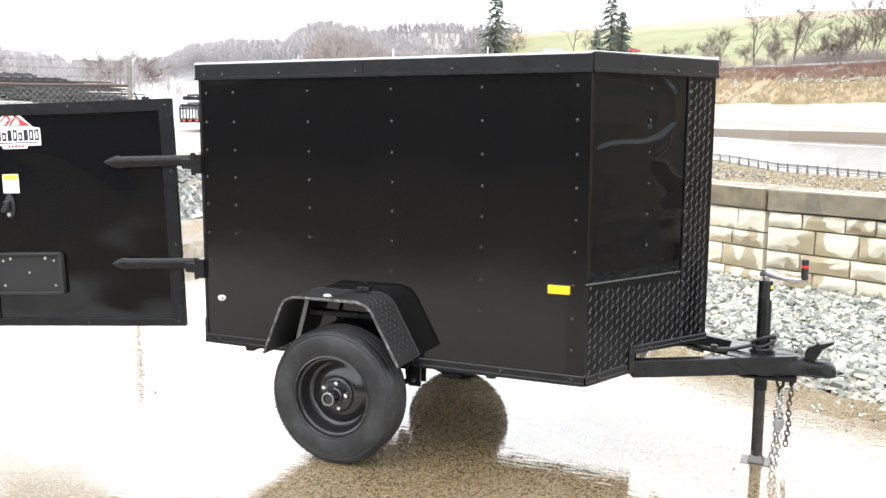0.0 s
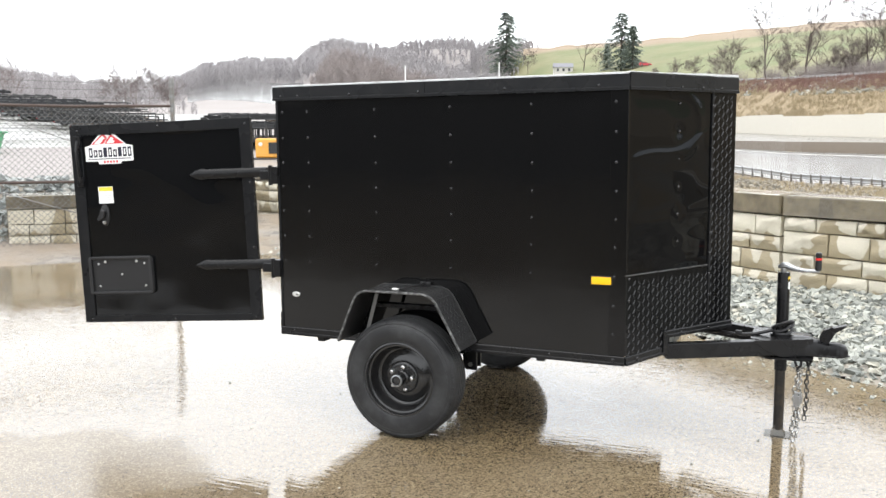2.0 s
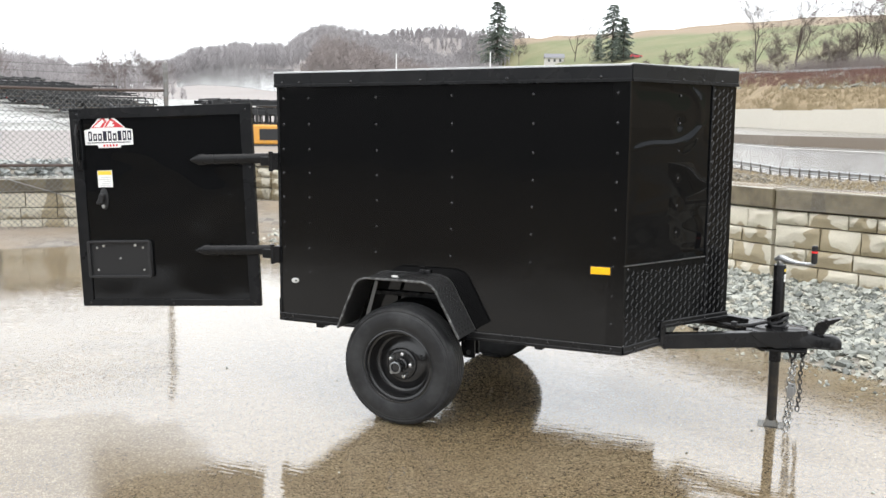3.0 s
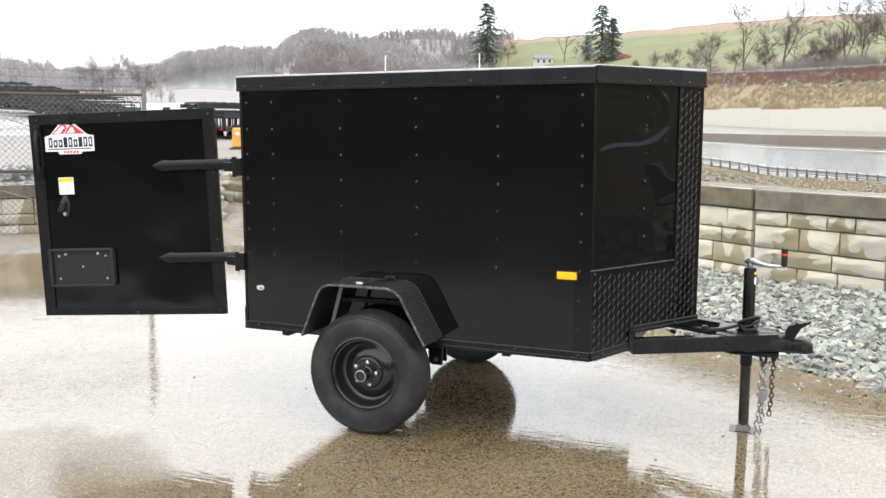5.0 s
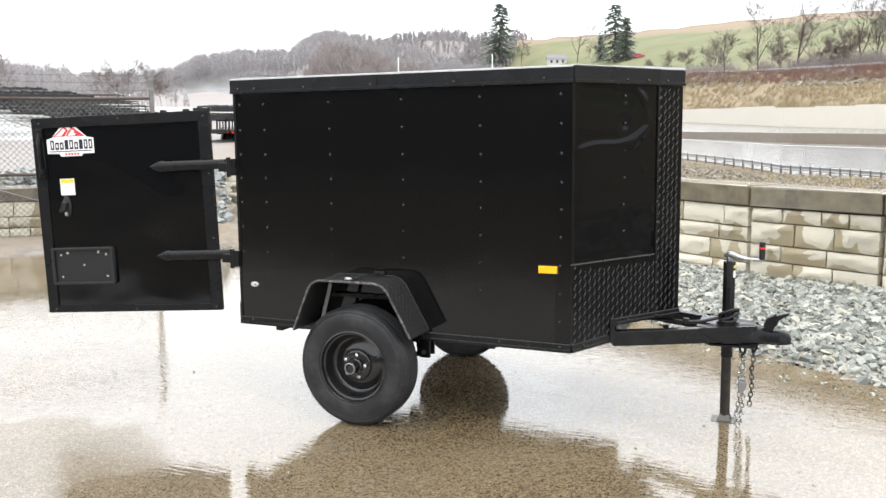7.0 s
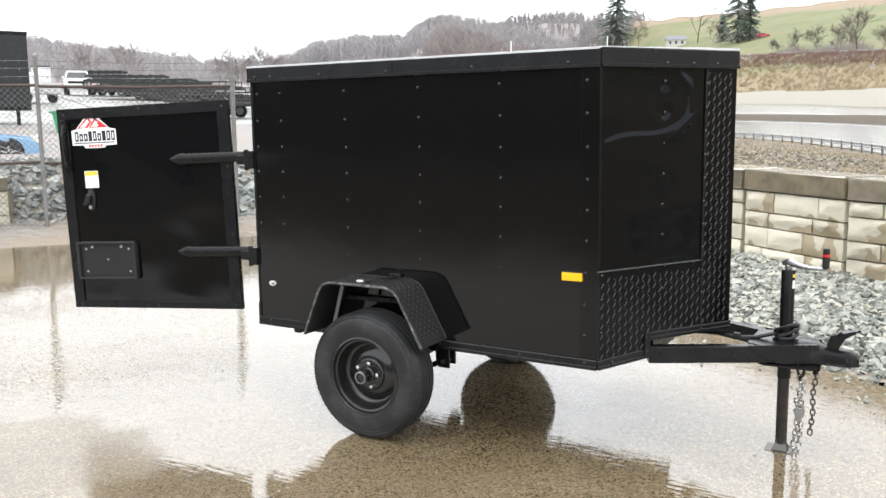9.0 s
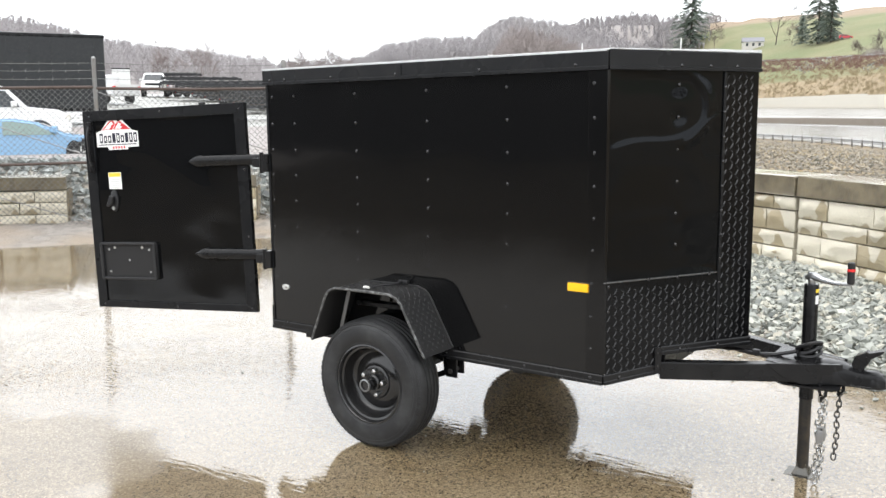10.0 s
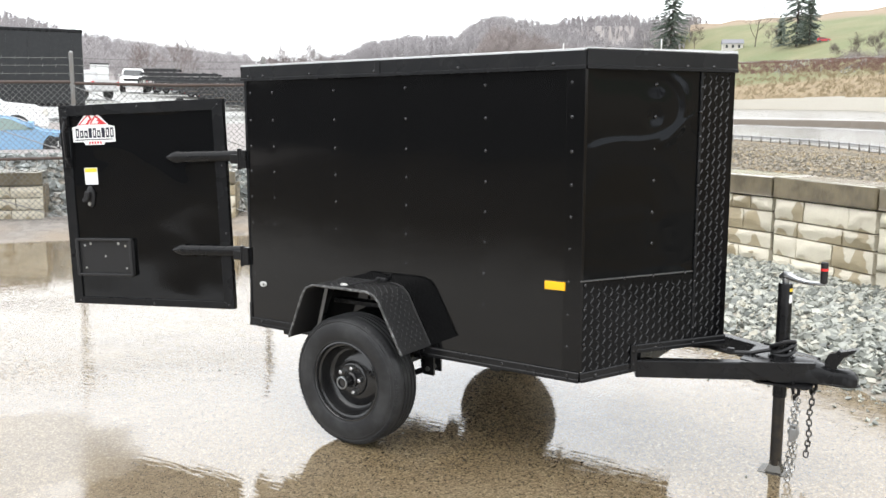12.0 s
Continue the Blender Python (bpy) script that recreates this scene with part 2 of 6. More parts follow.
def rippled(x0, x1, z0, z1, amount, seed, dents=(), step=0.012, stretch=1.0, bulge=None):
    """A thin sheet in x and z whose -y face is slightly bowed, with dimples round its rivets."""
    bm = bmesh.new()
    nx, nz = int((x1 - x0) / step), int((z1 - z0) / step)

    def bow(x, z):
        edge = min(1.0, min(x - x0, x1 - x, z - z0, z1 - z) / 0.05)
        d = noise.noise((x * 2.3, seed, z * 1.7 * stretch)) + 0.45 * noise.noise((x * 5.1, seed + 9, z * 3.4 * stretch))
        dip = sum(depth * math.exp(-((x - dx) ** 2 + (z - dz) ** 2) / (2 * size * size)) for dx, dz, size, depth in dents)
        return -amount * d * edge + dip * edge - (bulge(x, z) * edge if bulge else 0.0)

    front = [[bm.verts.new((x0 + (x1 - x0) * i / nx, bow(x0 + (x1 - x0) * i / nx, z0 + (z1 - z0) * j / nz), z0 + (z1 - z0) * j / nz)) for i in range(nx + 1)] for j in range(nz + 1)]
    for j in range(nz):
        for i in range(nx):
            bm.faces.new((front[j][i], front[j][i + 1], front[j + 1][i + 1], front[j + 1][i]))
    ring = [(x0, z0), (x1, z0), (x1, z1), (x0, z1)]
    back = [bm.verts.new((x, 0.02, z)) for x, z in ring]
    bm.faces.new(back[::-1])
    rim = [front[0], [r[-1] for r in front], front[-1][::-1], [r[0] for r in front][::-1]]
    for k, run in enumerate(rim):
        bm.faces.new(run[::-1] + [back[k], back[(k + 1) % 4]])
    bmesh.ops.recalc_face_normals(bm, faces=bm.faces)
    return bm


NOSE_DENTS = [(0.33, 1.588 - 0.1275 * k, size, depth) for k, (size, depth) in enumerate(((0.040, 0.0020), (0.022, 0.0038), (0.014, 0.0006), (0.012, 0.0005), (0.022, 0.0014), (0.014, 0.0006)))]


def nose_bulge(x, z):
    """A soft fold that climbs towards the front, a curl beside the top rivet, and a slack belly low down."""
    side = max(0.0, min(1.0, (NOSE_LEN - 0.175 - x) / 0.10)) * min(1.0, 0.35 + x / 0.12)
    up = z - (1.33 + 0.16 * x + 0.55 * max(0.0, x - 0.24) ** 2 + 0.012 * math.sin(14 * x))
    fold = 0.0034 * math.exp(-(up / (0.012 if up > 0 else 0.15)) ** 2) - 0.055 * max(0.0, z - 1.42) ** 2
    away = math.hypot(x - 0.30, (z - 1.50) * 1.15)
    curl = 0.0030 * math.exp(-((away - 0.175) / 0.024) ** 2) * max(0.0, min(1.0, (x - 0.30) / 0.10))
    slack = 0.0016 * math.exp(-((z - 1.03 - 0.1 * x) / 0.045) ** 2) + 0.0010 * math.exp(-((z - 0.86) / 0.03) ** 2 - ((x - 0.40) / 0.09) ** 2)
    return side * fold + curl + slack


part("nose_panel", moved(rippled(0.004, NOSE_LEN, 0.515, 1.655, 0.0003, 3.3, NOSE_DENTS, 0.006, 1.0, nose_bulge), NEAR_NOSE), NOSE_BLACK, trailer, "glossy rippled black nose sheet")
part("nose_panel", moved(box(0.004, NOSE_LEN, -0.02, 0.0, 0.515, 1.655), FAR_NOSE), NOSE_BLACK, trailer)
SIDE_DENTS = [(x, 1.585 - 0.129 * k, 0.018, 0.00016) for x in (0.205, 0.594, 1.0, 1.406) for k in range(8)]
part("side_panel", moved(rippled(REAR + 0.012, LONG - 0.002, 0.44, 1.655, 0.0009, 8.1, SIDE_DENTS, 0.014, 1.6), pose(0, 0, 0)), SIDE_BLACK, trailer, "glossy black sheet-metal side wall")
part("floor_panel", prism([(REAR, 0.01), (LONG, 0.01), (NOSE[0] - 0.02, NOSE[1]), (LONG, WIDE - 0.01), (REAR, WIDE - 0.01)], 0.506, 0.53, "z"), FRAME_BLACK, trailer)


def roof_skin():
    bm = bmesh.new()
    rows = []
    for i in range(25):
        y = -0.012 + (WIDE + 0.024) * i / 24
        crown = 0.014 * (1 - (2 * i / 24 - 1) ** 2)
        ahead = LONG + (NOSE[0] + 0.012 - LONG) * (1 - abs(2 * i / 24 - 1))
        wob = 0.0012 * math.sin(i * 1.7)
        rows.append([bm.verts.new((x, y, 1.716 + crown + wob + dz)) for x in (REAR - 0.012, ahead) for dz in (0.0, -0.012)])
    for a, b in zip(rows, rows[1:]):
        bm.faces.new((a[0], a[2], b[2], b[0])), bm.faces.new((a[1], b[1], b[3], a[3]))
        bm.faces.new((a[0], b[0], b[1], a[1])), bm.faces.new((a[2], a[3], b[3], b[2]))
    bm.faces.new(rows[0][:1] + [rows[0][1], rows[0][3], rows[0][2]]), bm.faces.new([rows[-1][0], rows[-1][2], rows[-1][3], rows[-1][1]])
    bmesh.ops.recalc_face_normals(bm, faces=bm.faces)
    return bm


part("roof", roof_skin(), ALU, trailer, "pale wet aluminium roof skin")


def rail_profile(length, z0, z1, out, lip=0.012, bm=None):
    """A trim rail along x with a rolled lip at its lower edge; outer side towards -y."""
    outline = [(0.0, z0), (-out - 0.004, z0), (-out - 0.004, z0 + lip), (-out, z0 + lip + 0.003), (-out, z1 - 0.004), (-out + 0.004, z1), (0.0, z1)]
    return prism(outline, 0.0, length, "x", 0.0, bm)


def mirrored(bm):
    bmesh.ops.scale(bm, vec=(1, -1, 1), verts=bm.verts)
    bmesh.ops.reverse_faces(bm, faces=bm.faces)
    return bm


TOP0, TOP1 = 1.642, 1.714
part("top_rail", moved(rail_profile(LONG - REAR + 0.018, TOP0, TOP1, 0.014), pose(REAR - 0.01, 0, 0)), TRIM_BLACK, trailer, "satin black roof trim rail")
part("top_rail", moved(mirrored(rail_profile(LONG - REAR + 0.018, TOP0, TOP1, 0.014)), pose(REAR - 0.01, WIDE, 0)), TRIM_BLACK, trailer)
part("top_rail", moved(rail_profile(NOSE_LEN + 0.004, TOP0 + 0.001, TOP1 + 0.004, 0.013), NEAR_NOSE), TRIM_BLACK, trailer)
part("top_rail", moved(mirrored(rail_profile(NOSE_LEN + 0.004, TOP0 + 0.001, TOP1 + 0.004, 0.013)), FAR_NOSE), TRIM_BLACK, trailer)
part("roof_edge", box(REAR - 0.012, LONG + 0.008, -0.013, 0.004, TOP1 + 0.001, TOP1 + 0.006, 0.002), ALU, trailer, "thin pale roof edge strip")
part("roof_edge", moved(box(0.0, NOSE_LEN, -0.012, 0.004, TOP1 + 0.005, TOP1 + 0.009, 0.002), NEAR_NOSE), ALU, trailer)
part("roof_seam", box(0.845, 0.875, -0.0175, -0.013, 1.648, 1.712, 0.002), TRIM_BLACK, trailer)

# bottom rails: the near side falls a little towards the nose
SAG = math.degrees(math.atan2(0.403 - 0.415, LONG - REAR))
part("bottom_rail", moved(rail_profile(LONG - REAR + 0.002, 0.0, 0.042, 0.010), pose(REAR, 0, 0.413, 0, -SAG)), FRAME_BLACK, trailer, "black bottom frame rail")
part("bottom_rail", moved(mirrored(rail_profile(LONG - REAR, 0.0, 0.042, 0.010)), pose(REAR, WIDE, 0.413, 0, -SAG)), FRAME_BLACK, trailer)
part("bottom_rail", moved(rail_profile(0.255, 0.0, 0.04, 0.011), NEAR_NOSE @ pose(0, 0, 0.402, 0, -4.6)), FRAME_BLACK, trailer)
part("bottom_rail", moved(rail_profile(NOSE_LEN - 0.24, 0.500, 0.534, 0.012), NEAR_NOSE @ pose(0.24, 0, 0)), FRAME_BLACK, trailer)
part("rail_post", moved(box(0.237, 0.268, -0.016, 0.0, 0.422, 0.534, 0.002), NEAR_NOSE), FRAME_BLACK, trailer)
part("bottom_rail", moved(mirrored(rail_profile(NOSE_LEN, 0.500, 0.534, 0.012)), FAR_NOSE), FRAME_BLACK, trailer)
part("corner_trim", box(1.775, LONG + 0.003, -0.005, 0.0, 0.445, 1.645, 0.0015), CORNER_BLACK, trailer, "black corner cover strip")
part("corner_trim", moved(box(-0.003, 0.010, -0.005, 0.0, 0.445, 1.645, 0.0015), NEAR_NOSE), CORNER_BLACK, trailer)
part("rear_trim", box(REAR - 0.002, REAR + 0.012, -0.003, 0.05, 0.455, 1.645, 0.002), TRIM_BLACK, trailer)
part("rear_trim", box(REAR - 0.002, REAR + 0.012, WIDE - 0.05, WIDE + 0.003, 0.455, 1.645, 0.002), TRIM_BLACK, trailer)
part("rear_trim", box(REAR - 0.006, REAR + 0.012, -0.006, 0.05, 0.415, 0.53, 0.002), FRAME_BLACK, trailer)
part("rear_header", box(REAR - 0.004, REAR + 0.03, 0.0, WIDE, 1.58, 1.66, 0.002), TRIM_BLACK, trailer)


def tread_plate(width, height, notch=None):
    """A thin plate in x and z, and the raised slanting bars on its -y side, in alternate directions."""
    bars = bmesh.new()
    verts, faces = [], []
    step, rise = 0.060, 0.0215
    for r in range(int(height / rise)):
        for c in range(2 * int(width / step) + 2):
            x, z = (c * 0.5 + (0.5 if r % 2 else 0.0)) * step + 0.012, r * rise + 0.017
            if x > width - 0.013 or z > height - 0.015 or (notch and x > notch[0] - 0.008 and z < notch[1] + 0.008):
                continue
            a, tall, big = (radians(58), 0.0040, 0.92) if c % 2 == 0 else (radians(-35), 0.0008, 0.55)
            ux, uz, k = math.cos(a), math.sin(a), len(verts)
            for along, across, lift in ((-0.0175, 0.0035, 0), (0, -0.0046, 0), (0.0175, 0.0035, 0), (0, 0.0042, 0), (-0.0085, 0.0004, tall), (0.0085, 0.0004, tall)):
                verts.append((x + (along * ux - across * uz) * big, -0.003 - lift, z + (along * uz + across * ux) * big))
            faces += [tuple(k + i for i in f) for f in ((0, 1, 4), (0, 4, 3), (1, 2, 5), (1, 5, 4), (2, 3, 5), (3, 4, 5))]
    vs = [bars.verts.new(v) for v in verts]
    for f in faces:
        bars.faces.new([vs[i] for i in f])
    bmesh.ops.recalc_face_normals(bars, faces=bars.faces)
    for f in bars.faces:
        if f.normal.y > 0:
            f.normal_flip()
    if notch:
        return prism([(0, 0), (notch[0], 0), notch, (width, notch[1]), (width, height), (0, height)], -0.003, 0.0, "y"), bars
    return box(0, width, -0.003, 0, 0, height), bars


def plated(name, width, height, m, notch=None, over=False, label=""):
    plate, bars = (mirrored(bm) if over else bm for bm in tread_plate(width, height, notch))
    under = part(name, moved(plate, m), PLATE_BLACK, trailer, label, smooth=False)
    tagged(part("tread_relief", moved(bars, m), BAR_BLACK, under, "raised slanting bars, lightened for sky glints", smooth=False), kind="stuff")


STRIP = 0.165
plated("stone_guard", NOSE_LEN - STRIP - 0.016, 0.375, NEAR_NOSE @ pose(0.010, -0.001, 0.437), (0.232, 0.085), False, "black diamond tread plate on the nose")
plated("nose_strip", STRIP, 1.112, NEAR_NOSE @ pose(NOSE_LEN - STRIP, -0.0015, 0.53), None, False, "black diamond tread plate nose strip")
plated("nose_strip", STRIP, 1.112, FAR_NOSE @ pose(NOSE_LEN - STRIP, 0.0015, 0.53), None, True)
part("guard_edge", moved(box(0.006, NOSE_LEN - STRIP, -0.0075, 0.0, 0.812, 0.818, 0.0015), NEAR_NOSE @ pose(0, 0, 0, 0, -0.8)), EDGE_STEEL, trailer, "bright metal edge of the tread plate")
part("strip_edge", moved(box(NOSE_LEN - STRIP - 0.008, NOSE_LEN - STRIP + 0.004, -0.008, 0.0, 0.535, 1.642, 0.002), NEAR_NOSE), TRIM_BLACK, trailer)

# rivets and screws
rivet_bm = lathe([(0.0075, 0.0), (0.0072, -0.0008), (0.0056, -0.0010), (0.0052, -0.0022), (0.0034, -0.0040), (0.0012, -0.0045)], (0, 0, 0), "y", 10)
RIVET = mesh_of("rivet", rivet_bm, paint("rivet_steel", (0.055, 0.055, 0.057), 0.14, metal=0.75, bump=0.0))
for x, top, count, gap, y in ((0.055, 1.583, 8, 0.1285, 0.0), (0.205, 1.583, 8, 0.1285, 0.0), (0.594, 1.583, 7, 0.1285, 0.0), (1.0, 1.585, 7, 0.1285, 0.0), (1.406, 1.586, 8, 0.130, 0.0), (1.80, 1.588, 9, 0.130, -0.005)):
    for k in range(count):
        like("rivet", RIVET, pose(x + 0.0035 * math.sin(7 * k + 31 * x), y, top - gap * k + 0.004 * math.sin(5 * k + x)), trailer)
for k in range(6):
    like("rivet", RIVET, NEAR_NOSE @ pose(0.33 + 0.003 * math.sin(3 * k), 0, 1.588 - 0.1275 * k), trailer)
for x in (0.06, 0.16, 0.46, 0.84, 1.28, 1.72):
    like("rivet", RIVET, pose(x, -0.014, 1.664), trailer)
for x in (0.10, 0.5, 1.1, 1.5, 1.8):
    like("rivet", RIVET, pose(x, -0.010, 0.44 - 0.0066 * x), trailer)
for s in (0.33, 0.47, 0.60):
    like("rivet", RIVET, NEAR_NOSE @ pose(s, -0.013, 1.662), trailer)
for s, z in ((0.016, 0.80), (0.016, 0.70), (0.016, 0.56), (0.2, 0.817), (0.34, 0.817), (0.5, 0.819), (0.33, 0.72), (0.25, 0.455), (0.25, 0.51), (0.07, 0.43), (0.36, 0.516), (0.55, 0.517)):
    like("rivet", RIVET, NEAR_NOSE @ pose(s, -0.0125 if z < 0.53 else -0.008, z), trailer)
for k in range(11):
    like("rivet", RIVET, NEAR_NOSE @ pose(NOSE_LEN - STRIP - 0.002, -0.008, 0.58 + 0.1 * k), trailer)

# lamps on the near side
marker = part("marker_light", box(1.697, 1.787, -0.016, -0.004, 0.772, 0.806, 0.003), AMBER, trailer, "amber rectangular side marker light")
part("light_base", box(1.692, 1.792, -0.006, 0.0, 0.768, 0.810, 0.002), PLASTIC, marker)
vent = part("side_light", moved(lathe([(0.0225, 0.0), (0.0225, -0.006), (0.019, -0.009), (0.001, -0.010)], (0, 0, 0), "y", 20), pose(0.114, 0, 0.632) @ Matrix.Diagonal((1.0, 1, 0.62, 1))), CLEAR_LENS, trailer, "small oval clear and chrome side lamp")
part("lamp_hole", moved(lathe([(0.005, 0.0), (0.005, -0.0015), (0.001, -0.002)], (0, 0, 0), "y", 10), pose(0.122, -0.0098, 0.632)), PLASTIC, vent)

# fender
ARCH = [(0.488, 0.455), (0.580, 0.672), (0.600, 0.697), (0.640, 0.713), (0.945, 0.713), (0.985, 0.700), (1.010, 0.676), (1.132, 0.455)]


def arch_shell(y0, y1, thick):
    bm = bmesh.new()
    inner = []
    cx, cz = 0.81, 0.40
    for x, z in ARCH:
        d = math.hypot(x - cx, z - cz)
        inner.append((x - (x - cx) / d * thick, z - (z - cz) / d * thick))
    for (a, b), (c, d) in zip(zip(ARCH, ARCH[1:]), zip(inner, inner[1:])):
        quad = [a, b, d, c]
        low = [bm.verts.new((x, y0, z)) for x, z in quad]
        high = [bm.verts.new((x, y1, z)) for x, z in quad]
        bm.faces.new(low[::-1]), bm.faces.new(high)
        for i in range(4):
            bm.faces.new((low[i], low[(i + 1) % 4], high[(i + 1) % 4], high[i]))
    bmesh.ops.remove_doubles(bm, verts=bm.verts, dist=1e-5)
    inside = [f for f in bm.faces if sum(1 for e in f.edges if len(e.link_faces) > 2) >= 4]
    bmesh.ops.delete(bm, geom=inside, context="FACES_ONLY")
    bmesh.ops.recalc_face_normals(bm, faces=bm.faces)
    return bm


def fender_with_wheel(side):
    """side -1: the near one, 1: the far one; built for the near one and turned over for the other."""
    def put(bm):
        return bm if side < 0 else moved(mirrored(bm), pose(0, WIDE, 0))
    fender = part("fender", put(arch_shell(-0.222, -0.001, 0.006)), FENDER_BLACK, trailer, "black textured steel fender with worn edge")
    bars_v, bars_f = [], []
    run = [0.0]
    for a, b in zip(ARCH, ARCH[1:]):
        run.append(run[-1] + math.hypot(b[0] - a[0], b[1] - a[1]))
    for i in range(int(run[-1] / 0.020)):
        for j in range(5):
            s, y = 0.02 + i * 0.020, -0.202 + (j + (0.5 if i % 2 else 0)) * 0.038
            if s > run[-1] - 0.02 or y > -0.015:
                continue
            k = max(n for n in range(len(run)) if run[n] <= s)
            a, b = Vector(ARCH[k]), Vector(ARCH[k + 1])
            w = (b - a).normalized()
            out = Vector((-w.y, w.x))
            p = a + w * (s - run[k])
            t = 0.7 if i % 2 else -0.7
            base = len(bars_v)
            for along_bar, across, lift in ((-0.011, 0, 0), (0, -0.003, 0), (0.011, 0, 0), (0, 0.003, 0), (0, 0, 0.002)):
                u, v = along_bar * math.cos(t) - across * math.sin(t), along_bar * math.sin(t) + across * math.cos(t)
                q = p + w * u + out * lift
                bars_v.append((q.x, y + v, q.y))
            bars_f += [tuple(base + n for n in f) for f in ((0, 1, 4), (1, 2, 4), (2, 3, 4), (3, 0, 4))]
    tread_bm = bmesh.new()
    made = [tread_bm.verts.new(v) for v in bars_v]
    for f in bars_f:
        tread_bm.faces.new([made[n] for n in f])
    bmesh.ops.recalc_face_normals(tread_bm, faces=tread_bm.faces)
    part("tread_pattern", put(tread_bm), BAR_BLACK, fender, smooth=False)
    part("edge_bead", put(tube([(x, -0.222, z) for x, z in ARCH], 0.0062, 8)), WORN_EDGE, fender, "scuffed rolled fender edge")
    part("edge_bead", put(tube([(x, -0.004, z + 0.004) for x, z in ARCH], 0.0045, 6)), FENDER_BLACK, fender)
    part("brace", put(moved(box(-0.010, 0.010, -0.004, 0.0, -0.10, 0.10, 0.002), pose(0.655, -0.175, 0.60, 0, 16))), EDGE_STEEL, fender, "bare metal brace inside the fender")
    part("brace", put(box(0.60, 0.98, -0.03, -0.012, 0.60, 0.62, 0.002)), FRAME_BLACK, fender)
    part("step_pad", put(prism([(0.73, 0.0), (0.86, 0.0), (0.85, 0.012), (0.745, 0.012)], -0.17, -0.03, "y", 0.002)), FENDER_BLACK, fender)
    if side < 0:
        moved_lamp = lathe([(0.014, 0.0), (0.014, 0.006), (0.010, 0.009), (0.002, 0.010)], (0, 0, 0), "z", 14)
        part("fender_lamp", moved(moved_lamp, pose(0.775, -0.165, 0.717) @ Matrix.Diagonal((1.4, 0.8, 1, 1))), CLEAR_LENS, fender, "small clear lamp on the fender")
        part("lamp_wire", tube([(0.80, -0.16, 0.722), (0.83, -0.11, 0.730), (0.86, -0.06, 0.728), (0.865, -0.004, 0.735)], 0.006, 6), CABLE, fender)
        part("wire_clip", box(0.84, 0.895, -0.02, 0.0, 0.722, 0.738, 0.003), PLASTIC, fender)
    # wheel
    cx, cz, r = 0.805, 0.286, 0.297
    wheel = part("wheel", put(lathe([(0.179, -0.198), (0.183, -0.205), (0.176, -0.208), (0.171, -0.201), (0.169, -0.188), (0.161, -0.184), (0.159, -0.180), (0.156, -0.160), (0.150, -0.140), (0.142, -0.127), (0.132, -0.122), (0.122, -0.126), (0.108, -0.136), (0.090, -0.143), (0.080, -0.145), (0.076, -0.152), (0.070, -0.156), (0.056, -0.157), (0.002, -0.157)], (cx, 0, cz), "y", 56, None, (False, True))), RIM_BLACK, trailer, "black painted five-lug steel wheel")
    part("rim_barrel", put(lathe([(0.168, -0.18), (0.165, -0.06), (0.179, -0.05)], (cx, 0, cz), "y", 32, None, (False, False))), RIM_BLACK, wheel)
    tread = [(0.178, -0.200), (0.186, -0.206), (0.200, -0.2105), (0.222, -0.2125), (0.246, -0.211), (0.262, -0.2065), (0.270, -0.202), (0.2745, -0.2035), (0.280, -0.2000), (r - 0.008, -0.192), (r - 0.003, -0.181)]
    y = -0.178
    for g in range(4):
        tread += [(r, y + 0.0025), (r, y + 0.0175), (r - 0.008, y + 0.019), (r - 0.008, y + 0.023)]
        y += 0.024
    tread += [(r, y + 0.002), (r - 0.003, y + 0.016), (0.28, y + 0.027), (0.24, y + 0.03), (0.19, y + 0.02), (0.176, y + 0.012)]
    rubber = lathe(tread, (cx, 0, cz), "y", 96, None, (False, False))
    for k in range(132):
        turn = pose(cx, 0, cz) @ Matrix.Rotation(2 * math.pi * (k + 0.2 * (k % 2)) / 132, 4, "Y")
        corners = [turn @ Vector(c) for c in ((-0.0032, -0.2035, r - 0.020), (0.0032, -0.2035, r - 0.020), (0.0032, -0.187, r - 0.0060), (-0.0032, -0.187, r - 0.0060), (-0.0032, -0.2000, r - 0.0105), (0.0032, -0.2000, r - 0.0105))]
        vs = [rubber.verts.new(c) for c in corners]
        for f in ((0, 1, 5, 4), (4, 5, 2, 3), (0, 4, 3), (1, 2, 5)):
            rubber.faces.new([vs[i] for i in f])
    tyre = part("tyre", put(rubber), RUBBER, wheel, "worn black radial tyre with wet tread")
    for rr, yy in ((0.190, -0.2080), (0.258, -0.2075)):
        part("sidewall_ring", put(tube([(cx + rr * math.cos(2 * math.pi * i / 64), yy, cz + rr * math.sin(2 * math.pi * i / 64)) for i in range(64)], 0.0016, 5, True)), RUBBER, tyre)
    hub = part("hub_cap", put(lathe([(0.036, -0.157), (0.036, -0.170), (0.030, -0.176), (0.027, -0.214), (0.025, -0.226), (0.020, -0.227), (0.018, -0.222), (0.001, -0.221)], (cx, 0, cz), "y", 24)), RIM_BLACK, wheel, "greasy dark hub cap")
    part("hub_ring", put(lathe([(0.0285, -0.219), (0.0290, -0.229), (0.0235, -0.2305), (0.0225, -0.226)], (cx, 0, cz), "y", 24, None, (False, False))), ZINC, hub, "bare steel end ring")
    for k in range(5):
        a = 2 * math.pi * (k + 0.18) / 5
        px, pz = cx + 0.057 * math.sin(a), cz + 0.057 * math.cos(a)
        part("lug_nut", put(lathe([(0.0125, -0.155), (0.0125, -0.170), (0.010, -0.180), (0.005, -0.1830)], (px, 0, pz), "y", 6)), STEEL, wheel, "chrome lug nut", smooth=False)
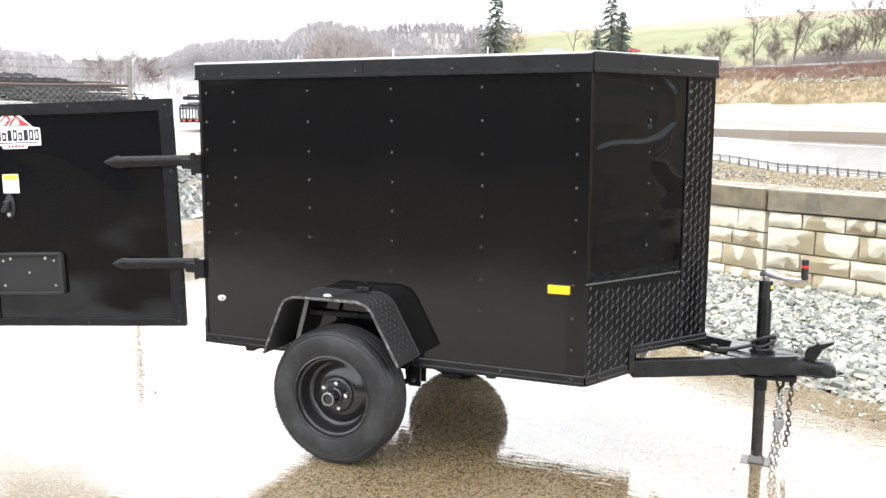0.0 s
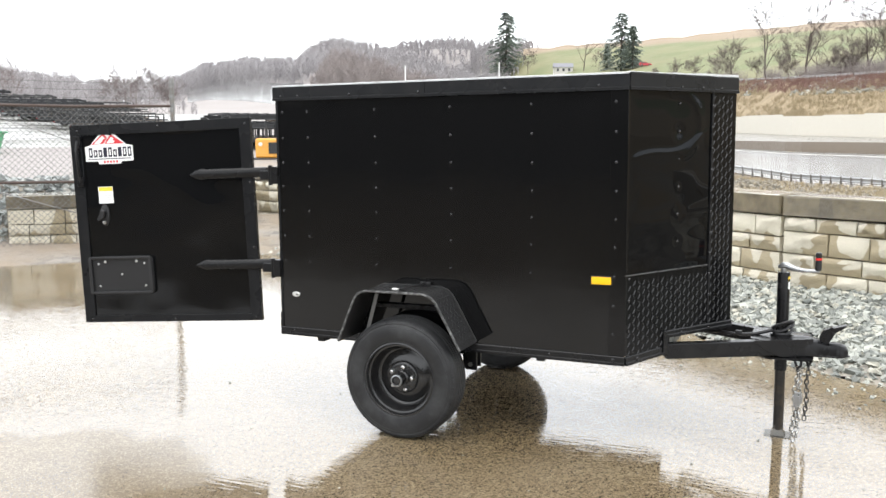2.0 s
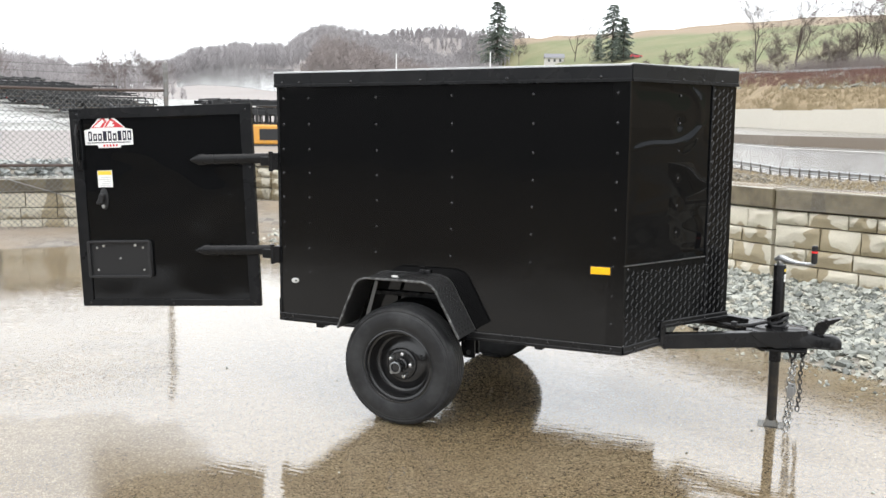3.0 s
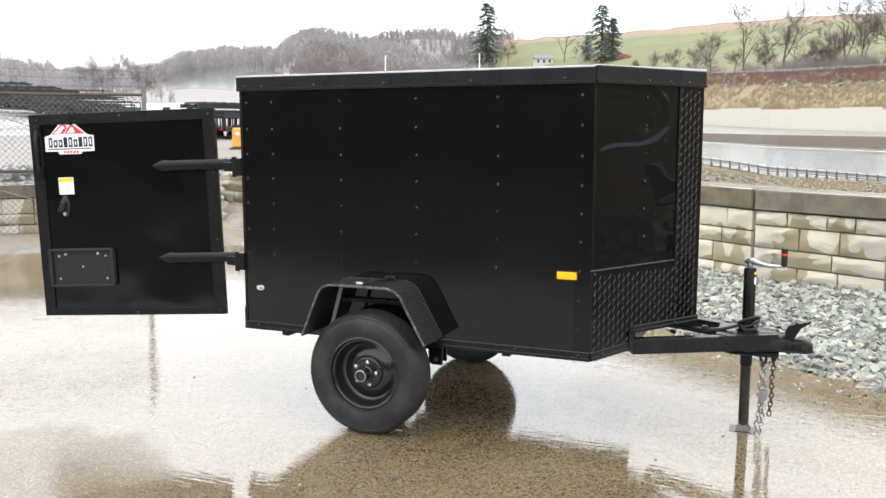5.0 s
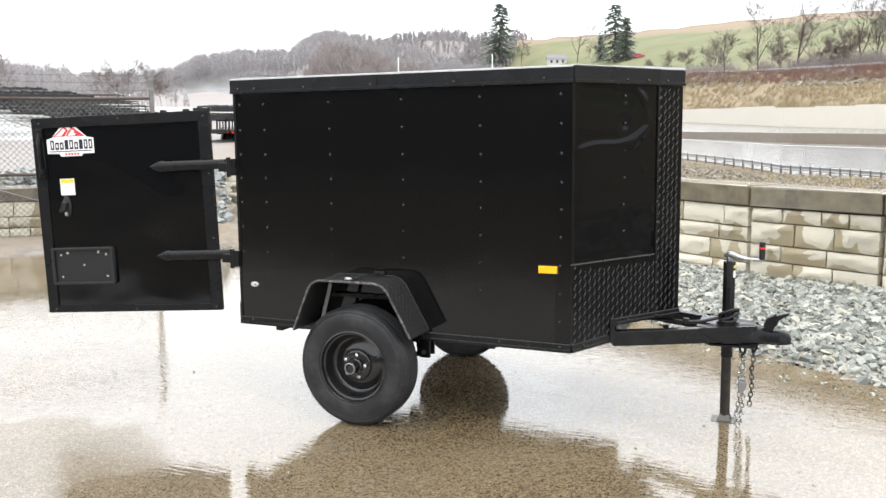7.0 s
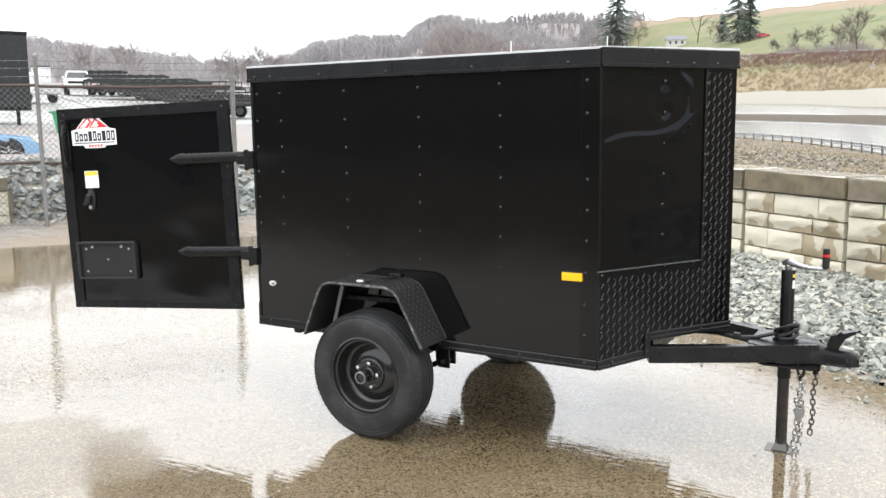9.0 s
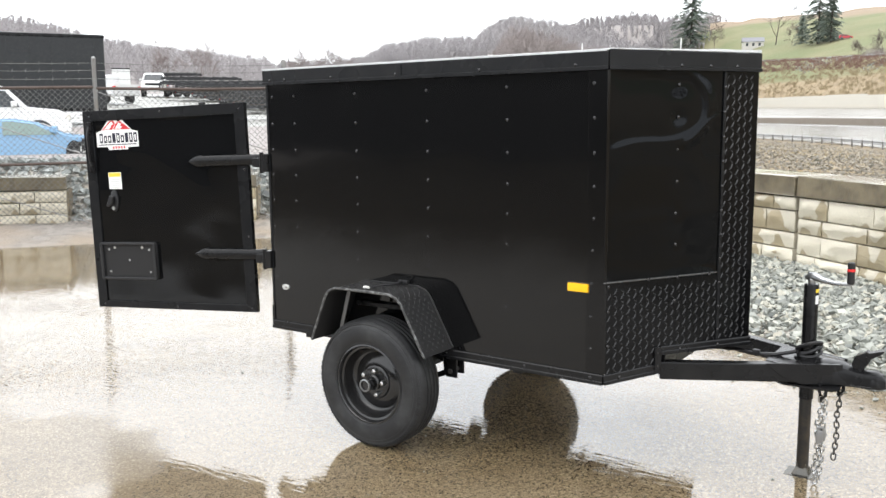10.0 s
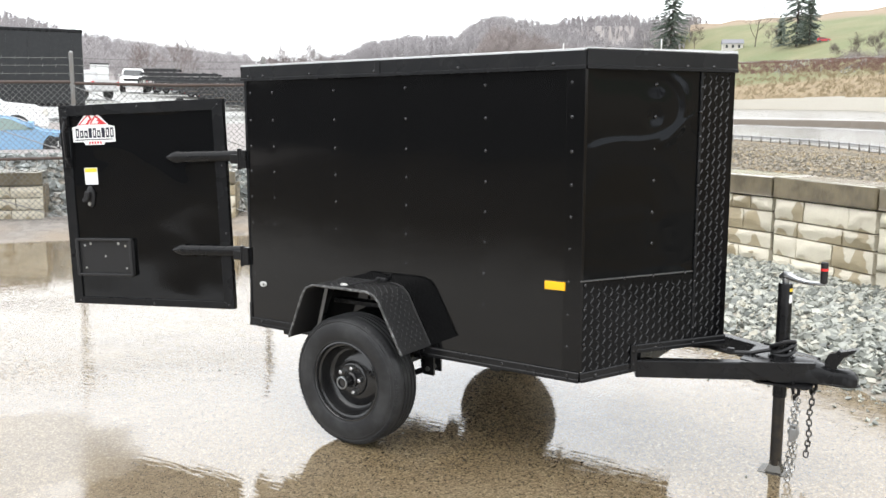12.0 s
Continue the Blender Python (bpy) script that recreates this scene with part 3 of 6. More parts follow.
    part("valve", put(tube([(cx + 0.115, -0.168, cz + 0.055), (cx + 0.119, -0.19, cz + 0.057)], 0.004, 6)), PLASTIC, wheel)


fender_with_wheel(-1)
fender_with_wheel(1)
part("axle", tube([(0.83, -0.05, 0.30), (0.83, WIDE + 0.05, 0.30)], 0.03, 12), FRAME_BLACK, trailer)
for y in (0.06, WIDE - 0.12):
    hanger = part("spring_hanger", prism([(1.03, 0.42), (1.108, 0.42), (1.108, 0.296), (1.05, 0.296), (1.035, 0.33)], y, y + 0.012, "y", 0.003), FRAME_BLACK, trailer, "black steel spring hanger")
    part("hanger_plate", prism([(1.03, 0.42), (1.108, 0.42), (1.108, 0.305), (1.05, 0.305)], y + 0.055, y + 0.067, "y", 0.001), FRAME_BLACK, hanger)
    part("hanger_bolt", lathe([(0.012, -0.006), (0.012, 0.061)], (1.075, y, 0.325), "y", 6), STEEL, hanger)
    part("leaf_spring", tube([(1.06, y + 0.03, 0.32), (0.98, y + 0.03, 0.285), (0.83, y + 0.03, 0.262), (0.66, y + 0.03, 0.285), (0.55, y + 0.03, 0.335)], 0.014, 6), FRAME_BLACK, trailer)
    part("spring_hanger", prism([(0.51, 0.42), (0.59, 0.42), (0.575, 0.31), (0.53, 0.31)], y, y + 0.055, "y", 0.003), FRAME_BLACK, trailer)
for x in (0.25, 0.65, 1.05, 1.45):
    part("cross_member", box(x - 0.02, x + 0.02, 0.01, WIDE - 0.01, 0.385, 0.43, 0.002), FRAME_BLACK, trailer)

# tongue, coupler, jack
APEX = Vector((2.60, 0.60, 0.0))
for sgn in (-1, 1):
    start = Vector((1.995, 0.60 + sgn * 0.364, 0.0))
    way = APEX + Vector((0.02, sgn * 0.03, 0)) - start
    m = Matrix.Translation(start) @ pose(0, 0, 0.396, 0, 0, math.degrees(math.atan2(way.y, way.x)))
    part("tongue_beam", moved(box(0, way.length, -0.026, 0.026, 0.0, 0.074, 0.005), m), FRAME_BLACK, trailer, "black painted steel tongue beam")
    skirt = prism([(0.415, 0.078), (0.475, 0.030), (0.555, -0.005), (0.715, -0.005), (0.715, 0.078)], sgn * 0.026, sgn * 0.031, "y", 0.001)
    part("coupler_side", moved(skirt, m), FRAME_BLACK, trailer)
part("tongue_plate", prism([(2.36, 0.47), (2.42, 0.44), (2.63, 0.545), (2.63, 0.655), (2.42, 0.76), (2.36, 0.73)], 0.467, 0.473, "z", 0.001), FRAME_BLACK, trailer)
part("tongue_gusset", prism([(2.40, 0.386), (2.64, 0.386), (2.62, 0.378), (2.43, 0.378)], 0.47, 0.73, "y"), FRAME_BLACK, trailer)


def coupler_head():
    """A pressed hood that narrows towards the ball and swells over it; its sections run along x."""
    bm = bmesh.new()
    rings = []
    for x, half, top in ((2.535, 0.105, 0.476), (2.585, 0.082, 0.477), (2.625, 0.064, 0.474), (2.665, 0.050, 0.460), (2.700, 0.043, 0.449), (2.735, 0.044, 0.452), (2.760, 0.043, 0.451), (2.780, 0.034, 0.441), (2.793, 0.019, 0.424)):
        low = 0.392
        shape = ((-1.0, 0.0), (-1.0, 0.62), (-0.88, 0.88), (-0.55, 1.0), (0.55, 1.0), (0.88, 0.88), (1.0, 0.62), (1.0, 0.0))
        rings.append([bm.verts.new((x, 0.60 + half * u, low + (top - low) * v)) for u, v in shape])
    for a, b in zip(rings, rings[1:]):
        for i in range(8):
            j = (i + 1) % 8
            bm.faces.new((a[i], a[j], b[j], b[i]))
    bm.faces.new(rings[0]), bm.faces.new(rings[-1])
    bmesh.ops.recalc_face_normals(bm, faces=bm.faces)
    return bm


part("cross_member", box(1.965, 2.010, 0.26, 0.94, 0.42, 0.50, 0.003), FRAME_BLACK, trailer)
coupler = part("coupler", coupler_head(), FRAME_BLACK, trailer, "black pressed-steel ball coupler")
part("coupler_ball_socket", moved(lathe([(0.036, -0.012), (0.046, 0.0), (0.044, 0.030), (0.034, 0.045), (0.012, 0.053), (0.001, 0.054)], (0, 0, 0), "z", 20), pose(2.748, 0.60, 0.397)), FRAME_BLACK, coupler)
part("coupler_flange", prism([(2.54, 0.545), (2.74, 0.55), (2.79, 0.575), (2.803, 0.60), (2.79, 0.625), (2.74, 0.65), (2.54, 0.655)], 0.388, 0.396, "z", 0.002), FRAME_BLACK, coupler)
latch = part("coupler_latch", moved(prism([(0.0, 0.0), (0.035, 0.0), (0.065, 0.055), (0.105, 0.082), (0.112, 0.094), (0.094, 0.090), (0.055, 0.078), (0.045, 0.085), (0.037, 0.074), (0.008, 0.062), (-0.006, 0.03)], -0.022, 0.022, "y", 0.002), pose(2.672, 0.60, 0.448)), FRAME_BLACK, trailer, "black coupler latch lever raised up")
part("latch_pin", tube([(2.715, 0.565, 0.512), (2.715, 0.635, 0.512)], 0.006, 8), FRAME_BLACK, latch)
JX, JY = 2.497, 0.60
jack = part("jack_tube", lathe([(0.029, 0.40), (0.029, 0.775), (0.027, 0.782), (0.001, 0.783)], (JX, JY, 0), "z", 24), FRAME_BLACK, trailer, "black trailer jack tube with stickers")
part("jack_flange", lathe([(0.055, 0.472), (0.055, 0.480), (0.031, 0.484)], (JX, JY, 0), "z", 20), FRAME_BLACK, jack)
part("jack_outer_leg", lathe([(0.0285, 0.30), (0.0285, 0.41)], (JX - 0.001, JY, 0), "z", 24), FRAME_BLACK, jack)
part("jack_leg", lathe([(0.0245, 0.0), (0.0245, 0.31)], (JX - 0.002, JY, 0), "z", 24), RUSTY, jack, "rust-streaked inner jack leg")
foot = part("jack_foot", box(JX - 0.066, JX + 0.058, JY - 0.055, JY + 0.055, -0.032, -0.026, 0.002), FOOT_STEEL, jack, "galvanised square jack foot")
part("foot_cone", moved(lathe([(0.050, 0.0), (0.030, 0.030), (0.028, 0.05)], (0, 0, 0), "z", 4), pose(JX - 0.003, JY, -0.027, 0, 0, 45)), FOOT_STEEL, foot, smooth=False)
part("jack_cap", lathe([(0.014, 0.782), (0.016, 0.80), (0.010, 0.808), (0.001, 0.809)], (JX, JY, 0), "z", 12), ZINC, jack)
crank = part("crank_arm", tube([(JX - 0.026, JY + 0.004, 0.806), (JX - 0.006, JY, 0.815), (JX + 0.014, JY - 0.006, 0.814), (JX + 0.045, JY - 0.014, 0.803), (JX + 0.085, JY - 0.024, 0.797), (JX + 0.125, JY - 0.032, 0.797), (JX + 0.158, JY - 0.038, 0.799)], [0.008, 0.016, 0.017, 0.013, 0.010, 0.0085, 0.0075], 10), ZINC, jack, "zinc-plated crank arm")
part("crank_grip", lathe([(0.010, 0.800), (0.0145, 0.805), (0.0145, 0.884), (0.010, 0.888)], (JX + 0.152, JY - 0.038, 0), "z", 14), PLASTIC, crank, "black plastic grip")
part("grip_band", lathe([(0.0152, 0.852), (0.0152, 0.862)], (JX + 0.152, JY - 0.038, 0), "z", 14), RED_PLASTIC, crank, "red band")
for z0, z1, c in ((0.750, 0.764, YELLOW_VINYL), (0.702, 0.738, WHITE_VINYL)):
    sticker = bmesh.new()
    ring = [radians(-44 + 9 * i) for i in range(5)]
    for a, b in zip(ring, ring[1:]):
        sticker.faces.new([sticker.verts.new((JX + 0.0296 * math.cos(q), JY + 0.0296 * math.sin(q), z)) for q, z in ((a, z0), (b, z0), (b, z1), (a, z1))])
    part("jack_sticker", sticker, c, jack)
loops = []
for k in range(3):
    loops.append([(JX + (0.044 + 0.006 * math.sin(3 * a + k)) * math.cos(a), JY + (0.044 + 0.005 * math.cos(2 * a)) * math.sin(a), 0.495 + 0.013 * k + (0.012 + 0.006 * k) * math.sin(a + 1.1 * k)) for a in (2 * math.pi * i / 28 for i in range(28))])
coil = part("wiring_loop", tube(loops[0], 0.0085, 7, True), CABLE, trailer, "black wiring harness coiled round the jack")
for k in (1, 2):
    part("wiring_loop", tube(loops[k], 0.0085, 7, True), CABLE, coil)
part("wiring_lead", tube([(JX - 0.035, JY - 0.02, 0.50), (2.38, 0.56, 0.478), (2.30, 0.55, 0.470), (2.20, 0.60, 0.468), (2.10, 0.62, 0.46)], 0.009, 7), CABLE, coil)
part("lead_plug", box(2.285, 2.315, 0.535, 0.56, 0.47, 0.492, 0.004), PLASTIC, coil)


def chain(points, link, thick, material, name, label):
    """A hanging chain: every link a ring, each turned a quarter against the last."""
    first = part(name, ring_link(Vector(points[0]), Vector(points[1]), link, thick, 0), material, trailer, label)
    for k in range(1, len(points) - 1):
        part("chain_link", ring_link(Vector(points[k]), Vector(points[k + 1]), link, thick, k), material, first)
    return first


def ring_link(a, b, link, thick, k):
    way = (b - a).normalized()
    side = way.orthogonal().normalized()
    side = Matrix.Rotation(math.pi / 2 * k + 0.5, 3, way) @ side
    mid, half, wide = (a + b) / 2, (b - a).length / 2 + thick * 0.9, link
    pts = []
    for i in range(12):
        t = 2 * math.pi * i / 12
        pts.append(mid + way * (half - wide) * (1 if math.cos(t) > 0 else -1) + way * wide * math.cos(t) + side * wide * math.sin(t))
    return tube(pts, thick, 5, True)


def drop(x, y, z0, z1, n, sway):
    return [(x + sway * math.sin(i * 0.9) * 0.35 - sway * i / n, y + 0.004 * math.sin(1.3 * i), z0 + (z1 - z0) * i / n) for i in range(n + 1)]


chain(drop(2.574, 0.500, 0.345, -0.022, 15, 0.012), 0.0100, 0.0034, CHAIN_STEEL, "safety_chain", "galvanised safety chain hanging to the ground")
chain(drop(2.586, 0.508, 0.330, 0.0, 14, 0.006), 0.0100, 0.0034, CHAIN_STEEL, "safety_chain", "galvanised safety chain doubled back to its hook")
chain(drop(2.622, 0.610, 0.350, 0.055, 13, 0.008), 0.0092, 0.0034, DULL_CHAIN, "safety_chain", "dark safety chain hanging from the coupler")
hook = part("chain_hook", tube([(2.572, 0.492, 0.150), (2.570, 0.490, 0.185), (2.576, 0.488, 0.218), (2.590, 0.488, 0.222), (2.596, 0.490, 0.195), (2.590, 0.490, 0.168)], 0.0085, 8), ZINC, trailer, "zinc chain hook")
part("hook_latch", box(2.567, 2.592, 0.480, 0.490, 0.158, 0.208, 0.003), ZINC, hook)
for x, y in ((2.577, 0.505), (2.624, 0.610)):
    for k in range(2):
        part("chain_shackle", tube([(x - 0.010 + 0.005 * k, y + 0.012 * k, 0.400 - 0.02 * k), (x - 0.014, y + 0.010 * k, 0.370), (x - 0.004, y, 0.338 - 0.012 * k), (x + 0.012, y - 0.006 * k, 0.350), (x + 0.014, y, 0.385)], 0.0065, 7), FRAME_BLACK, trailer)

# the open rear door, swung round on the near rear corner; x runs away from the hinge, y out of its outer face
DOOR_W, DOOR_H = 1.035, 1.092
DOOR = pose(-0.116, 0.015, 0.472, 0, 0, 180 + 14.2) @ Matrix.Rotation(radians(1.9), 4, "Y")


def shaped(bm):
    """Into the trailer's axes: the door's local x away from the hinge, y towards its outer face."""
    return moved(bm, DOOR)


door = part("rear_door", shaped(box(0.02, DOOR_W - 0.02, -0.0285, -0.0262, 0.02, DOOR_H - 0.02)), DOOR_BLACK, trailer, "open black rear door with rippled gloss sheet")


def door_part(name, bm, material, label="", smooth=True, under=None):
    return part(name, shaped(bm), material, under or door, label, smooth)


DOOR_DENTS = [(0.30, 0.82, 0.09, 0.0020), (0.30, 0.31, 0.10, 0.0022), (0.62, 0.62, 0.16, -0.0018), (0.20, 0.50, 0.12, 0.0014)]
door_part("door_sheet", moved(mirrored(rippled(0.02, DOOR_W - 0.02, 0.02, DOOR_H - 0.02, 0.0052, 5.7, DOOR_DENTS, 0.014, 1.9)), pose(0, -0.0055, 0)), DOOR_BLACK, "rippled gloss black door sheet")
B = 0.062
door_part("door_border", prism([(0, 0), (DOOR_W, 0), (DOOR_W - B, 0.038), (B, 0.038)], -0.0255, 0.004, "y", 0.0015), TRIM_BLACK, "satin black door edge trim")
door_part("door_border", prism([(0, DOOR_H), (B, DOOR_H - 0.056), (DOOR_W - B, DOOR_H - 0.056), (DOOR_W, DOOR_H)], -0.0255, 0.004, "y", 0.0015), TRIM_BLACK)
door_part("door_border", prism([(0, 0), (B, 0.038), (B, DOOR_H - 0.056), (0, DOOR_H)], -0.0255, 0.004, "y", 0.0015), TRIM_BLACK)
door_part("door_border", prism([(DOOR_W, 0), (DOOR_W, DOOR_H), (DOOR_W - B, DOOR_H - 0.056), (DOOR_W - B, 0.038)], -0.0255, 0.004, "y", 0.0015), TRIM_BLACK)
door_part("door_seal", box(0.012, DOOR_W - 0.012, -0.040, -0.0295, 0.012, DOOR_H - 0.012, 0.004), PLASTIC)
for x, z in ((0.03, 0.02), (0.5, 0.015), (0.99, 0.02), (0.03, 1.06), (0.52, 1.07), (0.99, 1.06), (0.02, 0.4), (0.02, 0.75)):
    like("rivet", RIVET, DOOR @ pose(x, 0.004, z) @ pose(0, 0, 0, 0, 0, 180), trailer)
for x in (0.13, 0.26):
    door_part("door_bumper", box(x - 0.016, x + 0.016, -0.024, 0.0, DOOR_H, DOOR_H + 0.012, 0.003), PLASTIC)

for z in (0.800, 0.310):
    run = [(0.352, 0.003), (0.335, 0.013), (0.312, 0.025), (0.295, 0.029), (0.275, 0.031), (0.262, 0.0275), (0.10, 0.027), (-0.085, 0.0265)]
    bar_bm = tube([(x, 0, 0) for x, _ in run], [r for _, r in run], 14)
    strap = door_part("hinge_strap", moved(bar_bm, pose(0, 0.012, z) @ Matrix.Diagonal((1, 0.62, 1, 1))), FRAME_BLACK, "black pointed strap hinge")
    door_part("hinge_rib", box(0.285, 0.345, 0.006, 0.024, z - 0.002, z + 0.002, 0.001), TRIM_BLACK, under=strap)
for z in (1.258, 0.766):
    hinge = part("hinge_plate", box(-0.012, 0.028, -0.018, 0.03, z - 0.045, z + 0.045, 0.004), FRAME_BLACK, trailer, "black hinge knuckle plate")
    part("hinge_pin", tube([(-0.020, -0.010, z - 0.052), (-0.020, -0.010, z + 0.052)], 0.012, 10), FRAME_BLACK, hinge)
    part("hinge_link", box(-0.085, -0.010, -0.016, 0.010, z - 0.024, z + 0.024, 0.005), FRAME_BLACK, hinge)


def flat(outline, y):
    """A thin vinyl shape on the door's outer face."""
    return prism(outline, y, y + 0.0006, "y")


def rect(x0, x1, z0, z1):
    return [(x0, z0), (x1, z0), (x1, z1), (x0, z1)]


# maker's decal: a white ground, two red peaks and plain dark bars
LX, LZ = 0.816, 0.889
decal = door_part("door_decal", flat([(LX + 0.140, LZ + 0.005), (LX + 0.140, LZ + 0.085), (LX + 0.108, LZ + 0.092), (LX + 0.045, LZ + 0.158), (LX + 0.018, LZ + 0.165), (LX - 0.012, LZ + 0.140), (LX - 0.035, LZ + 0.152), (LX - 0.102, LZ + 0.092), (LX - 0.140, LZ + 0.085), (LX - 0.140, LZ + 0.002), (LX - 0.07, LZ + 0.0), (LX - 0.065, LZ - 0.012), (LX + 0.06, LZ - 0.012), (LX + 0.07, LZ + 0.004)], -0.0035), WHITE_VINYL, "white decal with two red peaks and dark bars")
for peak, snow in (([(0.100, 0.096), (0.032, 0.152), (0.022, 0.150), (0.006, 0.128), (0.030, 0.098)], [(0.084, 0.100), (0.030, 0.143), (0.018, 0.126), (0.030, 0.122), (0.036, 0.110), (0.050, 0.100)]), ([(0.022, 0.098), (0.006, 0.124), (-0.014, 0.142), (-0.024, 0.144), (-0.092, 0.096)], [(0.010, 0.101), (-0.004, 0.118), (-0.018, 0.134), (-0.034, 0.126), (-0.026, 0.116), (-0.040, 0.112), (-0.030, 0.101)])):
    red = door_part("decal_peak", flat([(LX + x, LZ + z) for x, z in peak], -0.0027), RED_VINYL, "red peak shape", under=decal)
    part("peak_snow", shaped(flat([(LX + x, LZ + z) for x, z in snow], -0.0019)), WHITE_VINYL, red)
for k in range(9):
    x = LX + 0.118 - 0.0285 * k
    tall = 0.052 if k in (0, 3, 4, 6, 7, 8) else 0.04
    door_part("decal_bar", flat(rect(x - 0.021, x, LZ + 0.026, LZ + 0.026 + tall), -0.0027), DARK_VINYL, under=decal)
    if k not in (3, 6):
        door_part("decal_gap", flat(rect(x - 0.0145, x - 0.0065, LZ + 0.036, LZ + 0.016 + tall), -0.0019), WHITE_VINYL, under=decal)
door_part("decal_line", flat(rect(LX - 0.125, LX + 0.125, LZ + 0.014, LZ + 0.0185), -0.0027), DARK_VINYL, under=decal)
for k in range(5):
    door_part("decal_mark", flat(rect(LX + 0.034 - 0.018 * k - 0.011, LX + 0.034 - 0.018 * k, LZ - 0.006, LZ + 0.006), -0.0027), RED_VINYL, under=decal)
label = door_part("door_label", flat(rect(0.812, 0.898, 0.662, 0.754), -0.0035), WHITE_VINYL, "white square label with a yellow band")
door_part("label_band", flat(rect(0.816, 0.894, 0.730, 0.751), -0.0027), YELLOW_VINYL, under=label)
for k in range(5):
    door_part("label_line", flat(rect(0.822, 0.888 - 0.012 * (k % 3), 0.670 + 0.011 * k, 0.673 + 0.011 * k), -0.0027), paint("grey_print", (0.55, 0.55, 0.55), 0.5, bump=0.0), under=label)
handle = door_part("door_latch", moved(lathe([(0.030, 0.0), (0.030, 0.008), (0.024, 0.013), (0.001, 0.014)], (0, 0, 0), "y", 20), pose(0.866, -0.004, 0.598) @ Matrix.Diagonal((0.85, 1, 2.0, 1))), PLASTIC, "black T-handle cam latch")
door_part("latch_lever", prism([(0.850, 0.623), (0.880, 0.630), (0.885, 0.603), (0.903, 0.578), (0.893, 0.566), (0.860, 0.580)], 0.010, 0.034, "y", 0.005), PLASTIC, under=handle)
door_part("latch_key", lathe([(0.010, 0.008), (0.010, 0.016), (0.001, 0.017)], (0.867, 0, 0.558), "y", 12), STEEL, under=handle)
holder = door_part("plate_holder", prism([(0.606, 0.173), (0.619, 0.160), (0.966, 0.160), (0.980, 0.173), (0.980, 0.355), (0.966, 0.369), (0.619, 0.369), (0.606, 0.355)], -0.004, 0.010, "y", 0.003), PLASTIC, "black plastic plate holder with screws")
for z0, z1, x0, x1 in ((0.160, 0.176, 0.612, 0.974), (0.353, 0.369, 0.612, 0.974), (0.166, 0.363, 0.606, 0.626), (0.166, 0.363, 0.960, 0.980)):
    door_part("holder_rim", box(x0, x1, 0.008, 0.024, z0, z1, 0.005), PLASTIC, under=holder)
for x, z, r in ((0.655, 0.328, 0.006), (0.70, 0.341, 0.008), (0.885, 0.339, 0.008), (0.925, 0.328, 0.006), (0.79, 0.270, 0.006), (0.655, 0.205, 0.006), (0.925, 0.205, 0.006)):
    door_part("holder_screw", lathe([(r, 0.009), (r, 0.012), (0.001, 0.013)], (x, 0, z), "y", 10), STEEL, under=holder)
bar = door_part("lock_bar", tube([(0.985, 0.012, 0.785), (0.989, 0.022, 0.83), (0.991, 0.024, 0.96), (0.987, 0.014, 1.005)], 0.010, 8), FRAME_BLACK, "black vertical lock bar on the door edge")
for z in (0.785, 1.005):
    door_part("bar_mount", box(0.970, 1.007, 0.004, 0.018, z - 0.028, z + 0.028, 0.004), FRAME_BLACK, under=bar)


